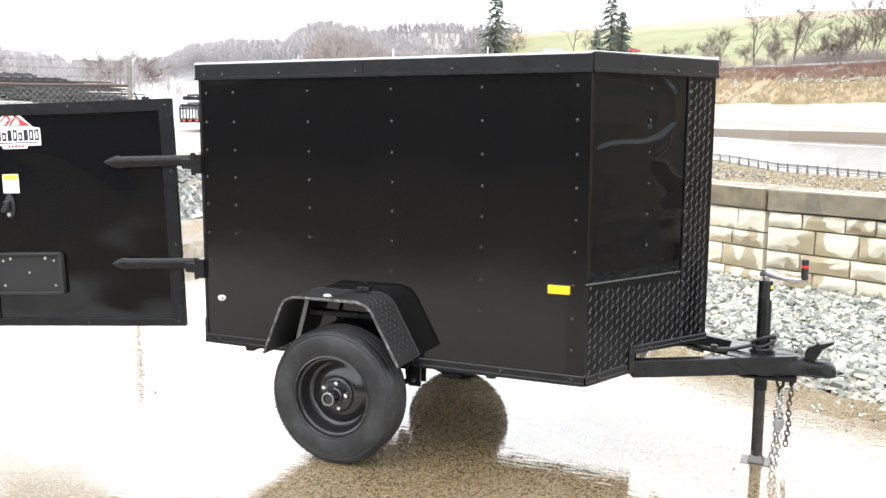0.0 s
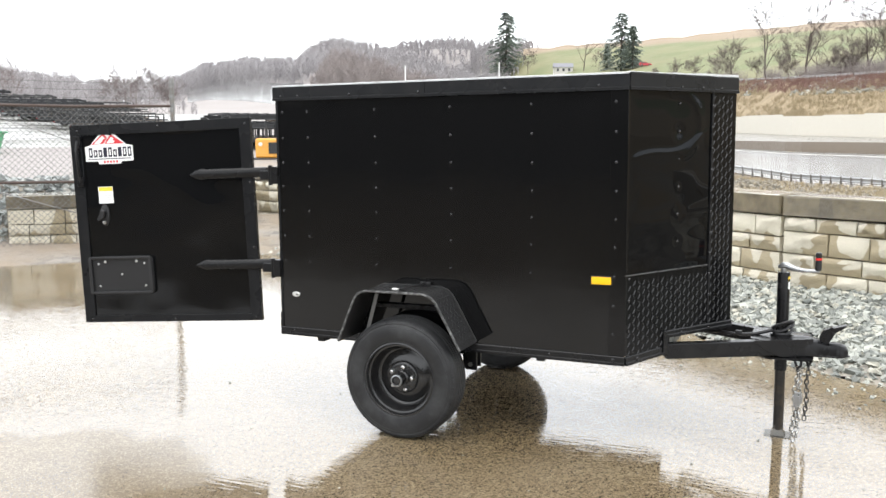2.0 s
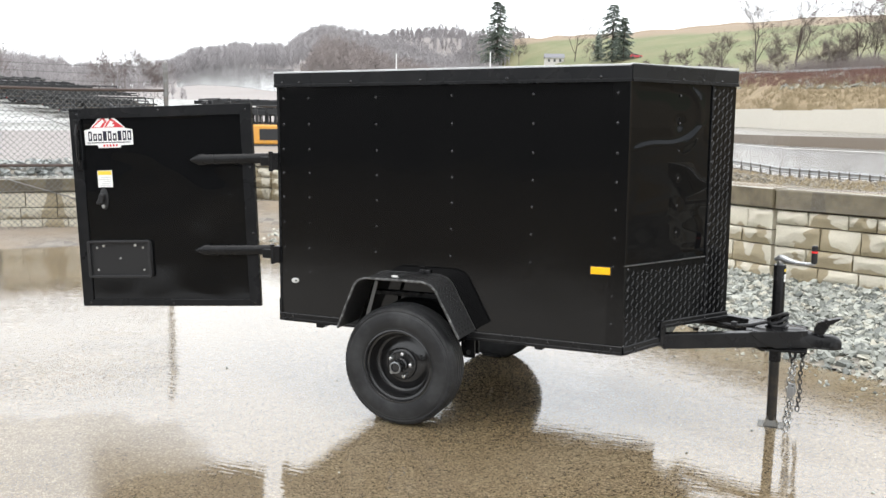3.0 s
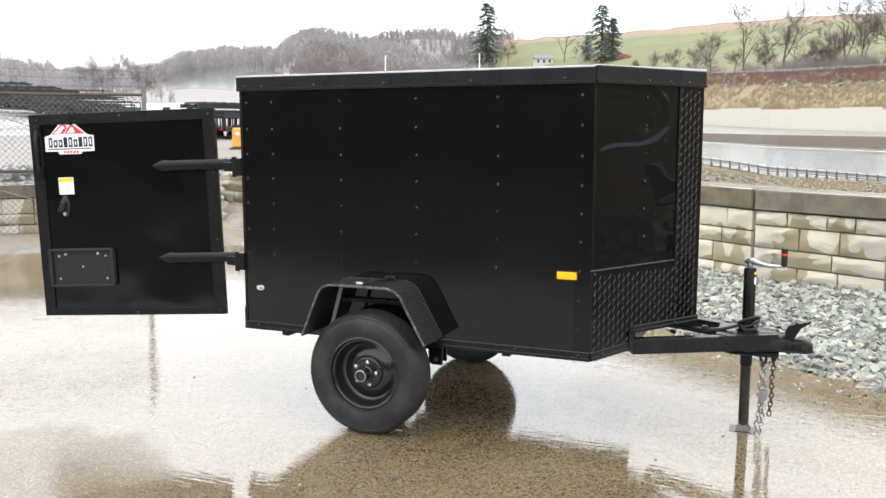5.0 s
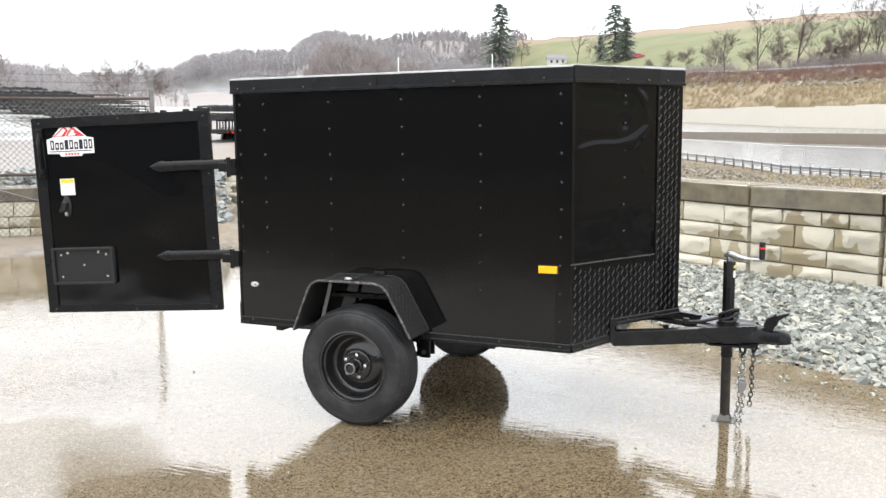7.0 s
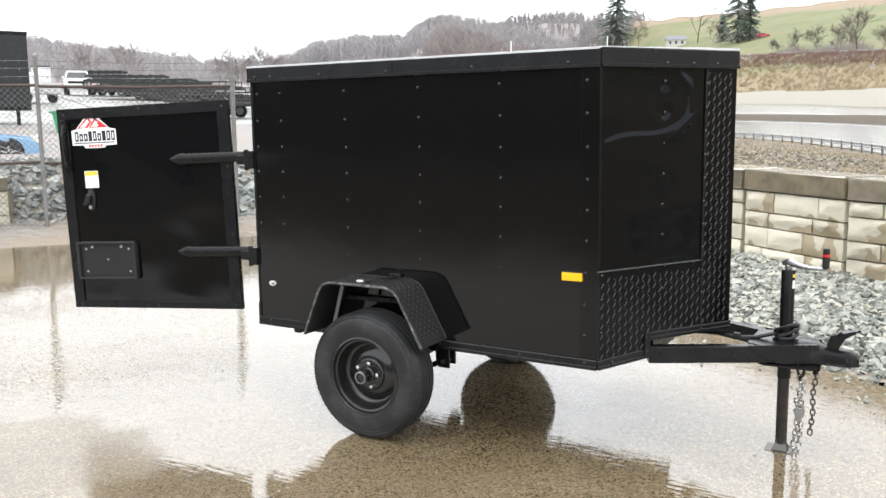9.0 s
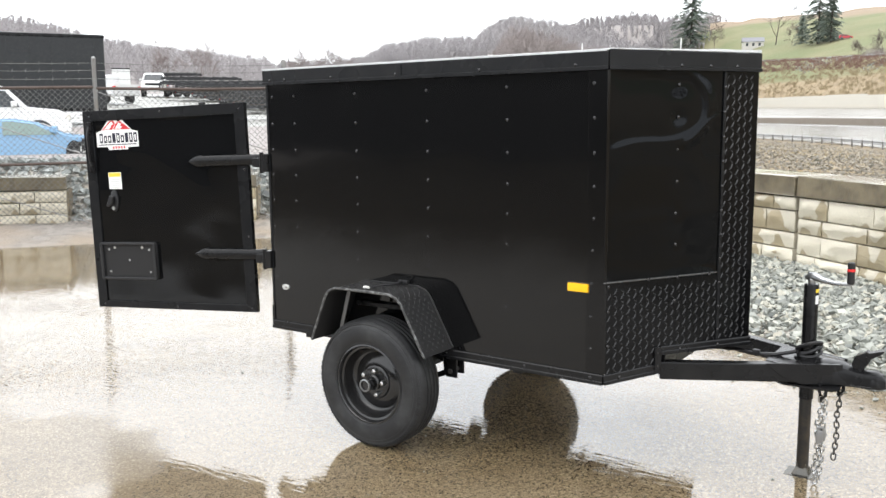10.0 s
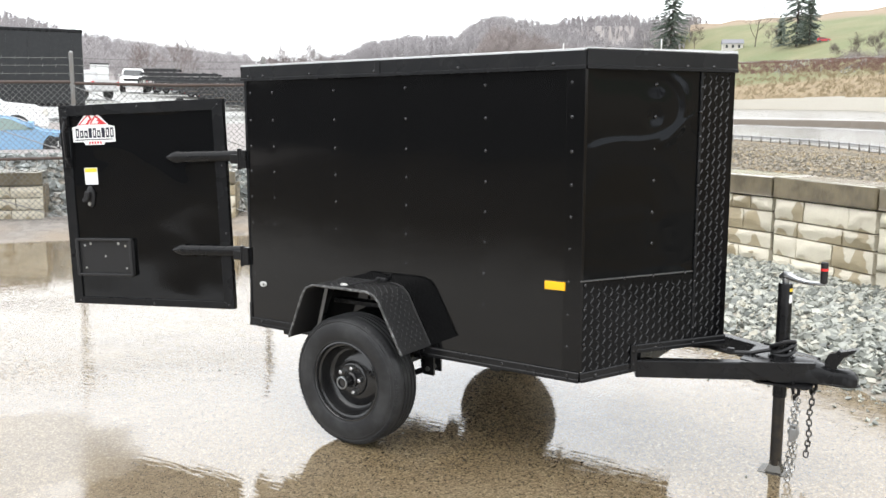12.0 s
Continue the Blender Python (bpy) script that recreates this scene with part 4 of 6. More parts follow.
# ---- the place round it ----
def wet_concrete():
    """Exposed aggregate under a film of rain water."""
    m = Nodes("wet_exposed_concrete", (0.3, 0.25, 0.2), 0.4)
    at = m.place
    big, mid = m.noise(0.45, 4, at=at), m.noise(1.7, 5, 0.6, at=at)
    fine = m.node("ShaderNodeSeparateColor", "Red", Color=m.cells(190.0, at=at, outlet="Color"))
    coarse = m.node("ShaderNodeSeparateColor", "Green", Color=m.cells(95.0, at=at, outlet="Color"))
    grain = m.math("ADD", m.math("MULTIPLY", fine, 0.62), m.math("MULTIPLY", coarse, 0.38))
    stones = m.ramp(grain, (0.12, (0.046, 0.031, 0.015)), (0.38, (0.150, 0.108, 0.056)), (0.66, (0.225, 0.168, 0.093)), (0.90, (0.40, 0.325, 0.21)))
    slick = m.ramp(mid, (0.32, (0.70, 0.68, 0.65)), (0.68, (0.92, 0.92, 0.91)))
    m.put("Base Color", m.mix(m.ramp(big, (0.42, 0.0), (0.66, 0.3)), m.mix(1.0, stones, slick, "MULTIPLY"), (0.27, 0.22, 0.16)))
    m.put("Roughness", 0.6)
    m.put("Specular IOR Level", 0.08)
    m.put("Coat IOR", 2.4)
    film = m.ramp(m.noise(0.8, 5, 0.6, at=at), (0.45, 0.004), (0.60, 0.012), (0.78, 0.07))
    wander = m.math("MULTIPLY", m.math("SUBTRACT", m.noise(3.2, 4, 0.6, at=at), 0.5), 0.9)


    def patch(cx, cy, rx, ry, full):
        """A stretch of the yard with a wandering outline: full inside, nothing outside."""
        shift = m.nodes.new("ShaderNodeMapping")
        m.feed(shift.inputs["Vector"], at)
        shift.inputs["Location"].default_value = (-cx / rx, -cy / ry, 0)
        shift.inputs["Scale"].default_value = (1 / rx, 1 / ry, 0)
        far = m.nodes.new("ShaderNodeVectorMath")
        far.operation = "LENGTH"
        m.feed(far.inputs[0], shift.outputs["Vector"])
        return m.ramp(m.math("ADD", far.outputs["Value"], wander), (0.70, full), (1.15, 0.0))

    for spot_of in ((-0.42, -1.15, 0.80, 0.62, 0.24), (3.95, -0.85, 1.10, 1.05, 0.16)):
        film = m.mix(1.0, film, patch(*spot_of), "ADD")
    drained = m.mix(1.0, m.ramp(film, (0.09, 0.0), (0.29, 0.26)), patch(2.75, 0.95, 1.45, 1.0, 0.13), "ADD")
    m.put("Coat Roughness", film)
    m.put("Coat Weight", m.math("SUBTRACT", 1.0, m.math("MINIMUM", drained, 0.4)))
    m.bump(m.cells(190.0, at=at), 0.15, 0.003)
    n = m.nodes.new("ShaderNodeBump")
    n.inputs["Strength"].default_value, n.inputs["Distance"].default_value = 0.13, 0.0065
    m.feed(n.inputs["Height"], m.noise(24.0, 1.2, 0.5, at=m.stretched(at, (0.38, 2.0, 1.0))))
    n2 = m.nodes.new("ShaderNodeBump")
    n2.inputs["Strength"].default_value, n2.inputs["Distance"].default_value = 0.04, 0.05
    m.feed(n2.inputs["Height"], m.noise(1.3, 3, at=at))
    m.feed(n2.inputs["Normal"], n.outputs["Normal"])
    m.put("Coat Normal", n2.outputs["Normal"])
    return m.mat


def stone_block(name, base, stain, per="random", rough=0.75):
    m = Nodes(name, base, rough)
    tone = m.random() if per == "random" else m.island()
    own = m.mix(m.ramp(tone, (0.0, 0.0), (1.0, 0.55)), base, tuple(c * 0.62 for c in base))
    seep = m.noise(5.2, 0.6, 0.4, at=m.stretched(m.place, (1.0, 1.0, 0.12)))
    rise = m.math("ADD", m.axis(m.coords, "Z"), 0.5)
    soak = m.math("ADD", m.math("MULTIPLY", m.math("SUBTRACT", seep, 0.50), 6.0), m.math("MULTIPLY", m.math("SUBTRACT", tone, 0.45), 1.1))
    edge = m.math("SUBTRACT", soak, m.math("MULTIPLY", rise, 1.0 if per == "random" else 0.0))
    wet = m.ramp(m.math("ADD", m.math("MULTIPLY", edge, 0.5), 0.5), (0.47, 0.0), (0.54, 1.0))
    blotch = m.ramp(m.noise(5.0, 5, 0.65, at=m.place), (0.40, 0.0), (0.66, 0.85))
    m.put("Base Color", m.mix(m.ramp(m.noise(40, 4), (0.35, 0.0), (0.8, 0.35)), m.mix(blotch, m.mix(wet, own, stain), tuple(c * 0.55 for c in stain)) if rough < 0.7 else m.mix(wet, own, stain), (0.2, 0.18, 0.14)))
    m.put("Roughness", m.mix(wet, (rough,) * 3, (0.35,) * 3))
    m.bump(m.noise(16, 8, 0.7), 0.75, 0.02)
    return m


def gravel_stone(name, dark, light, warm):
    m = Nodes(name, light, 0.55)
    tone = m.island()
    own = m.ramp(tone, (0.0, dark), (0.45, tuple((a + b) / 2 for a, b in zip(dark, light))), (0.78, light), (1.0, warm))
    m.put("Base Color", m.mix(m.ramp(m.noise(45, 4), (0.35, 0.0), (0.8, 0.3)), own, tuple(c * 0.5 for c in dark)))
    m.put("Roughness", m.ramp(tone, (0.0, 0.3), (1.0, 0.65)))
    m.bump(m.noise(70, 4), 0.3, 0.004)
    return m.mat


WET = wet_concrete()
WALL_STONE = stone_block("cream_wall_block", (0.85, 0.79, 0.645), (0.44, 0.365, 0.235)).mat
WALL_CORE = stone_block("wall_joint_concrete", (0.30, 0.25, 0.17), (0.16, 0.12, 0.07), "island").mat
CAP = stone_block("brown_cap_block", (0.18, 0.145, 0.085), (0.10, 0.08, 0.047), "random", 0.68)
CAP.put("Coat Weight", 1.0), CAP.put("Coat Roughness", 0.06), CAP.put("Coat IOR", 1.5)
# sky glare on the wet cap tops, painted in by paling upward faces
top_glare = CAP.ramp(CAP.axis(CAP.nodes.new("ShaderNodeNewGeometry").outputs["True Normal"], "Z"), (0.55, 0.0), (0.85, 0.8))
CAP.put("Base Color", CAP.mix(top_glare, CAP.bsdf.inputs["Base Color"].links[0].from_socket, (0.62, 0.59, 0.52)))
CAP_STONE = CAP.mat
GREY_STONE = gravel_stone("grey_green_crushed_stone", (0.115, 0.125, 0.112), (0.45, 0.46, 0.41), (0.48, 0.45, 0.37))
RAP_STONE = gravel_stone("grey_riprap", (0.11, 0.12, 0.115), (0.36, 0.385, 0.37), (0.42, 0.40, 0.36))


def earth():
    m = Nodes("gravelly_earth", (0.3, 0.26, 0.2), 0.8)
    at = m.place
    chips = m.node("ShaderNodeSeparateColor", "Red", Color=m.cells(30.0, at=at, outlet="Color"))
    m.put("Base Color", m.mix(m.ramp(m.noise(1.2, 5, at=at), (0.4, 0.0), (0.65, 0.7)), m.ramp(chips, (0.0, (0.12, 0.11, 0.09)), (1.0, (0.38, 0.36, 0.32))), (0.24, 0.205, 0.155)))
    m.bump(m.cells(30.0, at=at), 0.6, 0.02)
    return m.mat


EARTH = earth()


def inside(p, loop):
    x, y = p
    hit = False
    for (x0, y0), (x1, y1) in zip(loop, loop[1:] + loop[:1]):
        if (y0 > y) != (y1 > y) and x < x0 + (y - y0) / (y1 - y0) * (x1 - x0):
            hit = not hit
    return hit


def along(line, s):
    """The place and way at s metres along a line of pairs."""
    for a, b in zip(line, line[1:]):
        d = math.hypot(b[0] - a[0], b[1] - a[1])
        if s <= d or b is line[-1]:
            return Vector((a[0] + (b[0] - a[0]) * s / d, a[1] + (b[1] - a[1]) * s / d, 0)), Vector(((b[0] - a[0]) / d, (b[1] - a[1]) / d, 0))
        s -= d


def length(line):
    return sum(math.hypot(b[0] - a[0], b[1] - a[1]) for a, b in zip(line, line[1:]))


# pavement: a wet concrete yard with a ragged edge against the gravel
EDGE = [(12.0, -1.6), (7.0, 0.0), (4.6, 0.75), (3.75, 1.12), (3.41, 1.33), (3.05, 1.70), (2.58, 1.98), (2.10, 2.44), (1.2, 3.35), (0.0, 4.1), (-1.6, 4.75), (-3.2, 5.25), (-4.9, 5.55)]
YARD = EDGE + [(-5.45, 5.0), (-6.75, 3.45), (-8.6, 1.3), (-13.0, -4.0), (-22.0, -28.3), (20.0, -28.3), (15.0, -6.0)]


def ragged(loop):
    out = []
    for a, b in zip(loop, loop[1:] + loop[:1]):
        n = max(1, int(math.hypot(b[0] - a[0], b[1] - a[1]) / 0.12)) if abs(a[1]) < 6 and abs(a[0]) < 9 else 1
        for i in range(n):
            x, y = a[0] + (b[0] - a[0]) * i / n, a[1] + (b[1] - a[1]) * i / n
            w = noise.noise((x * 2.2, y * 2.2, 0)) * 0.09 + noise.noise((x * 9, y * 9, 3)) * 0.03 if n > 1 else 0
            out.append((x + w, y + w))
    return out


structure("pavement", prism(ragged(YARD), -0.25, 0.0, "z"), WET, "wet exposed-aggregate concrete yard", "pavement", smooth=False)

# retaining wall of cast blocks with stone-faced courses and long cap blocks
WALL = [(-6.4, 8.35), (-2.4, 7.0), (0.55, 5.78), (1.62, 5.13), (2.52, 4.42), (4.3, 3.55), (7.0, 2.75), (10.0, 2.3)]
WALL_TOP, CAP_H = 0.945, 0.185


def stone_piece(seed):
    """A rough-faced stone, one metre wide and high, its face towards -y."""
    rng = random.Random(seed)
    bm = bmesh.new()
    n = 4
    grid = [[bm.verts.new((i / n - 0.5, -0.010 - (0.026 + rng.uniform(-0.028, 0.028) if 0 < i < n and 0 < j < n else rng.uniform(-0.006, 0.008)), j / n - 0.5)) for i in range(n + 1)] for j in range(n + 1)]
    for j in range(n):
        for i in range(n):
            bm.faces.new((grid[j][i], grid[j][i + 1], grid[j + 1][i + 1], grid[j + 1][i]))
    rim = [grid[0][i] for i in range(n + 1)] + [grid[j][n] for j in range(1, n + 1)] + [grid[n][i] for i in range(n - 1, -1, -1)] + [grid[j][0] for j in range(n - 1, 0, -1)]
    deep = [bm.verts.new((v.co.x, 0.12, v.co.z)) for v in rim]
    for i in range(len(rim)):
        j = (i + 1) % len(rim)
        bm.faces.new((rim[j], rim[i], deep[i], deep[j]))
    return bm


STONES = [mesh_of("wall_stone", stone_piece(40 + k), WALL_STONE) for k in range(6)]


def block_wall(line, top, base, label, cap_h=CAP_H, thick=0.45, unit=1.2, start=0.0, seed=1, lean=0.0):
    """A run of wall: a solid core, one cap block a unit, and four courses of faced stones a unit."""
    rng = random.Random(seed)
    wall = thing("retaining_wall", label, "wall", kind="structure")
    total = length(line)
    core = bmesh.new()
    n = max(2, int(total / 0.3))
    rows = []
    for i in range(n + 1):
        p, w = along(line, total * i / n * 0.9999)
        side = Vector((-w.y, w.x, 0))
        rows.append([core.verts.new(p + side * d + Vector((0, 0, z))) for d, z in ((0.075, base - 0.35), (0.075, top - cap_h), (thick, top - cap_h), (thick, base - 0.35))])
    for a, b in zip(rows, rows[1:]):
        for i in range(4):
            core.faces.new((a[i], a[(i + 1) % 4], b[(i + 1) % 4], b[i]))
    core.faces.new(rows[0]), core.faces.new(rows[-1][::-1])
    bmesh.ops.recalc_face_normals(core, faces=core.faces)
    part("wall_core", core, WALL_CORE, wall, smooth=False)
    s = start
    while s < total - 0.2:
        ln = min(unit, total - s)
        a, _ = along(line, s + 0.001)
        b, _ = along(line, s + ln - 0.001)
        w = (b - a).normalized()
        turn = math.degrees(math.atan2(w.y, w.x))
        m = Matrix.Translation(a) @ pose(0, 0, 0, 0, 0, turn)
        cap = box(0.006, (b - a).length - 0.006, -0.045, thick + 0.01, top - cap_h + 0.004, top + rng.uniform(-0.006, 0.006), 0.014)
        for v in cap.verts:
            v.co += Vector((0, rng.uniform(-0.006, 0.006), rng.uniform(-0.005, 0.005)))
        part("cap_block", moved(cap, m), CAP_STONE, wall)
        z = top - cap_h - 0.006
        courses = rng.choice(([0.155, 0.17, 0.18, 0.155, 0.2], [0.13, 0.20, 0.15, 0.18, 0.2], [0.19, 0.14, 0.19, 0.14, 0.2], [0.15, 0.15, 0.20, 0.16, 0.2]))
        for h in courses:
            if z - h < base - 0.12:
                break
            x, full = 0.01, (b - a).length - 0.02
            while x < full - 0.05:
                wide = min(rng.choice((0.24, 0.3, 0.36, 0.42, 0.52)), full - x)
                if full - x - wide < 0.14:
                    wide = full - x
                like("wall_stone", rng.choice(STONES), m @ pose(x + wide / 2, 0.004, z - h / 2) @ Matrix.Diagonal((wide - 0.012, rng.uniform(0.6, 1.35), h - 0.012, 1)), wall)
                x += wide
            z -= h
        s += ln
    return wall


block_wall(WALL, WALL_TOP, 0.12, "cream stone-faced block retaining wall with brown caps, damp and stained", start=0.0, seed=3)
LEFT_WALL = [(-9.9, 0.0), (-8.4, 1.72), (-7.02, 3.36)]
MID_WALL = [(-6.58, 3.95), (-5.34, 5.02)]
block_wall(LEFT_WALL, 0.74, 0.02, "cream block retaining wall behind the chain-link fence", seed=8, cap_h=0.17)
block_wall(MID_WALL, 0.74, 0.02, "short cream block wall section beside loose riprap", seed=9, cap_h=0.17)

# gravel bed between yard and wall, and banks of loose stone
BED = EDGE[1:] + [(-5.6, 5.9), (-6.4, 8.35)] + WALL[1:-1]


def bed_height(x, y):
    near = min((Vector((x, y)) - Vector(p)).length for p in ragged_edge)
    return -0.02 + 0.17 * min(1.0, near / 2.0) ** 0.8 + 0.02 * noise.noise((x * 1.7, y * 1.7, 5))


ragged_edge = [along(EDGE, length(EDGE) * i / 120 * 0.999)[0].to_2d() for i in range(121)]


def height_sheet(loop, fn, step):
    xs, ys = [p[0] for p in loop], [p[1] for p in loop]
    bm = bmesh.new()
    cols, made = int((max(xs) - min(xs)) / step) + 1, {}

    def vert(i, j):
        if (i, j) not in made:
            x, y = min(xs) + i * step, min(ys) + j * step
            made[i, j] = bm.verts.new((x, y, fn(x, y)))
        return made[i, j]

    for i in range(cols):
        for j in range(int((max(ys) - min(ys)) / step) + 1):
            if inside((min(xs) + (i + 0.5) * step, min(ys) + (j + 0.5) * step), loop):
                bm.faces.new((vert(i, j), vert(i + 1, j), vert(i + 1, j + 1), vert(i, j + 1)))
    return bm


structure("gravel_bed", height_sheet(BED, bed_height, 0.16), EARTH, "bed of earth and stone chips", "ground")


def rock(rng, size):
    """An angular chip: a box with its corners pushed about and one or two cut off."""
    pts = []
    for sx in (-1, 1):
        for sy in (-1, 1):
            for sz in (-1, 1):
                pts.append(Vector((sx * rng.uniform(0.35, 1.0), sy * rng.uniform(0.25, 0.8), sz * rng.uniform(0.15, 0.5))) * size)
    turn = Euler((rng.uniform(-0.7, 0.7), rng.uniform(-0.7, 0.7), rng.uniform(0, 6.28))).to_matrix()
    return [turn @ p for p in pts]


ROCK_FACES = ((0, 1, 3, 2), (4, 6, 7, 5), (0, 4, 5, 1), (2, 3, 7, 6), (0, 2, 6, 4), (1, 5, 7, 3))


def scatter(name, places, material, label, category):
    verts, faces = [], []
    for rng, x, y, z, size in places:
        k = len(verts)
        verts += [tuple(p + Vector((x, y, z))) for p in rock(rng, size)]
        faces += [tuple(k + i for i in f) for f in ROCK_FACES]
    me = bpy.data.meshes.new(name)
    me.from_pydata(verts, [], faces)
    me.materials.append(material)
    me.update()
    return tagged(new(name, me), label, category, "", "stuff")


def bed_stones():
    rng = random.Random(5)
    out = []
    while len(out) < 27000:
        x, y = rng.uniform(-6.2, 7.0), rng.uniform(0.2, 8.3)
        if not inside((x, y), BED):
            continue
        if x < 0.6 and rng.random() < 0.45:
            continue
        near = min((Vector((x, y)) - p).length for p in ragged_edge[::2])
        if near < 0.45 and rng.random() > 0.10 + near * 1.6:
            continue
        size = 0.015 + 0.034 * rng.random() ** 1.8
        out.append((rng, x, y, bed_height(x, y) + size * 0.12 + 0.018 * rng.random(), size))
    while len(out) < 28000:
        p, w = along(EDGE, rng.uniform(3.0, 19.0))
        size = 0.006 + 0.012 * rng.random() ** 2
        away = rng.gauss(0.0, 0.22)
        out.append((rng, p.x - w.y * away, p.y + w.x * away, 0.002 + size * 0.2, size))
    while len(out) < 30500:
        p, w = along(EDGE, rng.uniform(3.0, 19.0))
        away = -abs(rng.gauss(0.0, 0.35)) + 0.1
        size = 0.0025 + 0.004 * rng.random() ** 2
        out.append((rng, p.x - w.y * away, p.y + w.x * away, size * 0.3, size))
    for k in range(40):
        size = 0.004 + 0.005 * rng.random() ** 2
        out.append((rng, rng.uniform(-2.5, 3.2), rng.uniform(-1.4, 1.2), size * 0.3, size))
    return out


scatter("crushed_stone", bed_stones(), GREY_STONE, "grey-green crushed stone along the retaining wall", "gravel")


# bank of loose riprap behind the fence and between the wall sections
BANK = [(-11.2, -0.3), (-9.2, 1.9), (-7.62, 3.75), (-7.08, 3.34), (-6.64, 3.92), (-6.95, 4.35), (-5.85, 5.40), (-5.25, 5.1), (-4.6, 6.2), (-6.6, 8.6), (-9.6, 6.4), (-13.0, 2.0)]


def bank_height(x, y):
    u = (x + 6.85) * -0.72 + (y - 3.6) * 0.69
    return max(-0.05, min(0.04 + 0.72 * max(0.0, u), 0.86, 1.18 - 0.24 * u)) + 0.04 * noise.noise((x * 1.3, y * 1.3, 2))


def bank_stones():
    rng = random.Random(11)
    out = []
    while len(out) < 8000:
        x, y = rng.uniform(-13, -4.4), rng.uniform(-0.8, 8.5)
        if inside((x, y), BANK):
            size = 0.035 + 0.065 * rng.random() ** 1.5
            out.append((rng, x, y, bank_height(x, y) + size * 0.15, size))
    return out


structure("stone_bank", height_sheet(BANK, bank_height, 0.18), EARTH, "bank of earth under loose riprap", "ground")
scatter("riprap", bank_stones(), RAP_STONE, "blue-grey angular riprap bank behind the fence", "riprap")

# chain-link fence with rails, truss rods and barbed wire
FENCE_STEEL = paint("weathered_fence_steel", (0.27, 0.275, 0.275), 0.5, metal=0.4, bump=0.1, dirt=0.5, dirt_color=(0.22, 0.15, 0.10))
RAIL_RUST = paint("rusty_fence_rail", (0.075, 0.052, 0.043), 0.6, bump=0.2, dirt=0.9, dirt_color=(0.05, 0.032, 0.026), dirt_scale=16)
WIRE = paint("galvanised_wire", (0.17, 0.17, 0.165), 0.5, metal=0.4, bump=0.0)
CORNER, FENCE_WAY = Vector((-5.14, 5.36, 0.0)), Vector((-0.655, -0.756, 0.0))
fence = thing("chain_link_fence", "weathered chain-link fence with barbed wire and rusty rails", "fence")
SPAN = 2.33
for k, (r, top) in enumerate(((0.030, 2.20), (0.025, 2.20), (0.030, 2.20), (0.030, 2.20))):
    p = CORNER + FENCE_WAY * SPAN * k
    post = part("fence_post", lathe([(r, -0.1), (r, top - 0.02), (r * 1.1, top - 0.015), (r * 1.05, top + 0.012), (r * 0.5, top + 0.03), (0.001, top + 0.034)], p, "z", 14), FENCE_STEEL, fence, "grey steel fence post")
    for z in ((0.35, 0.90, 1.45, 1.82, 1.98, 2.1, 2.16) if k == 0 else (0.9, 1.82)):
        part("post_band", lathe([(r + 0.006, z - 0.014), (r + 0.006, z + 0.014)], p, "z", 12), FENCE_STEEL, post)
for k in range(3):
    a, b = CORNER + FENCE_WAY * SPAN * k, CORNER + FENCE_WAY * SPAN * (k + 1)
    for z, r in ((1.84, 0.019), (0.905, 0.019)):
        part("fence_rail", tube([a + Vector((0, 0, z + 0.015)), (a + b) / 2 + Vector((0, 0, z - 0.006)), b + Vector((0, 0, z))], r, 10), RAIL_RUST, fence, "rusty top rail" if z > 1 else "rusty middle rail")
    part("truss_rod", tube([b + Vector((0.02, 0, 0.88)), a + Vector((0.02, 0, 0.10))], 0.006, 6), FENCE_STEEL, fence)
    part("truss_rod", tube([b + Vector((0.02, 0, 1.80)), a + Vector((0.02, 0, 0.95))], 0.006, 6), FENCE_STEEL, fence)
    part("bottom_wire", tube([a + Vector((0, 0, 0.035)), b + Vector((0, 0, 0.03))], 0.007, 6), FENCE_STEEL, fence)


def links(a, b, z0, z1, step, r):
    """Diamond wire between two posts: slanting square wires both ways, each a straight strand."""
    verts, faces = [], []
    way, run, high = (b - a).normalized(), (b - a).length, z1 - z0
    out = Vector((-way.y, way.x, 0))

    def strand(u0, w0, u1, w1, off):
        k = len(verts)
        p, q = a + way * u0 + Vector((0, 0, z0 + w0)) + out * off, a + way * u1 + Vector((0, 0, z0 + w1)) + out * off
        d = (q - p).normalized()
        s = d.cross(out).normalized() * r
        o = out * r
        for c in (p, q):
            verts.extend(tuple(c + e) for e in (s, o, -s, -o))
        faces.extend(((k, k + 1, k + 5, k + 4), (k + 1, k + 2, k + 6, k + 5), (k + 2, k + 3, k + 7, k + 6), (k + 3, k, k + 4, k + 7)))

    n = int((run + high) / step)
    for i in range(n + 1):
        s = i * step
        u0, u1 = max(0.0, s - high), min(run, s)
        if u1 > u0:
            strand(u0, s - u0, u1, s - u1, 0.002)
            strand(u0, high - (s - u0), u1, high - (s - u1), -0.002)
    me = bpy.data.meshes.new("fence_mesh")
    me.from_pydata(verts, [], faces)
    me.materials.append(WIRE)
    return me


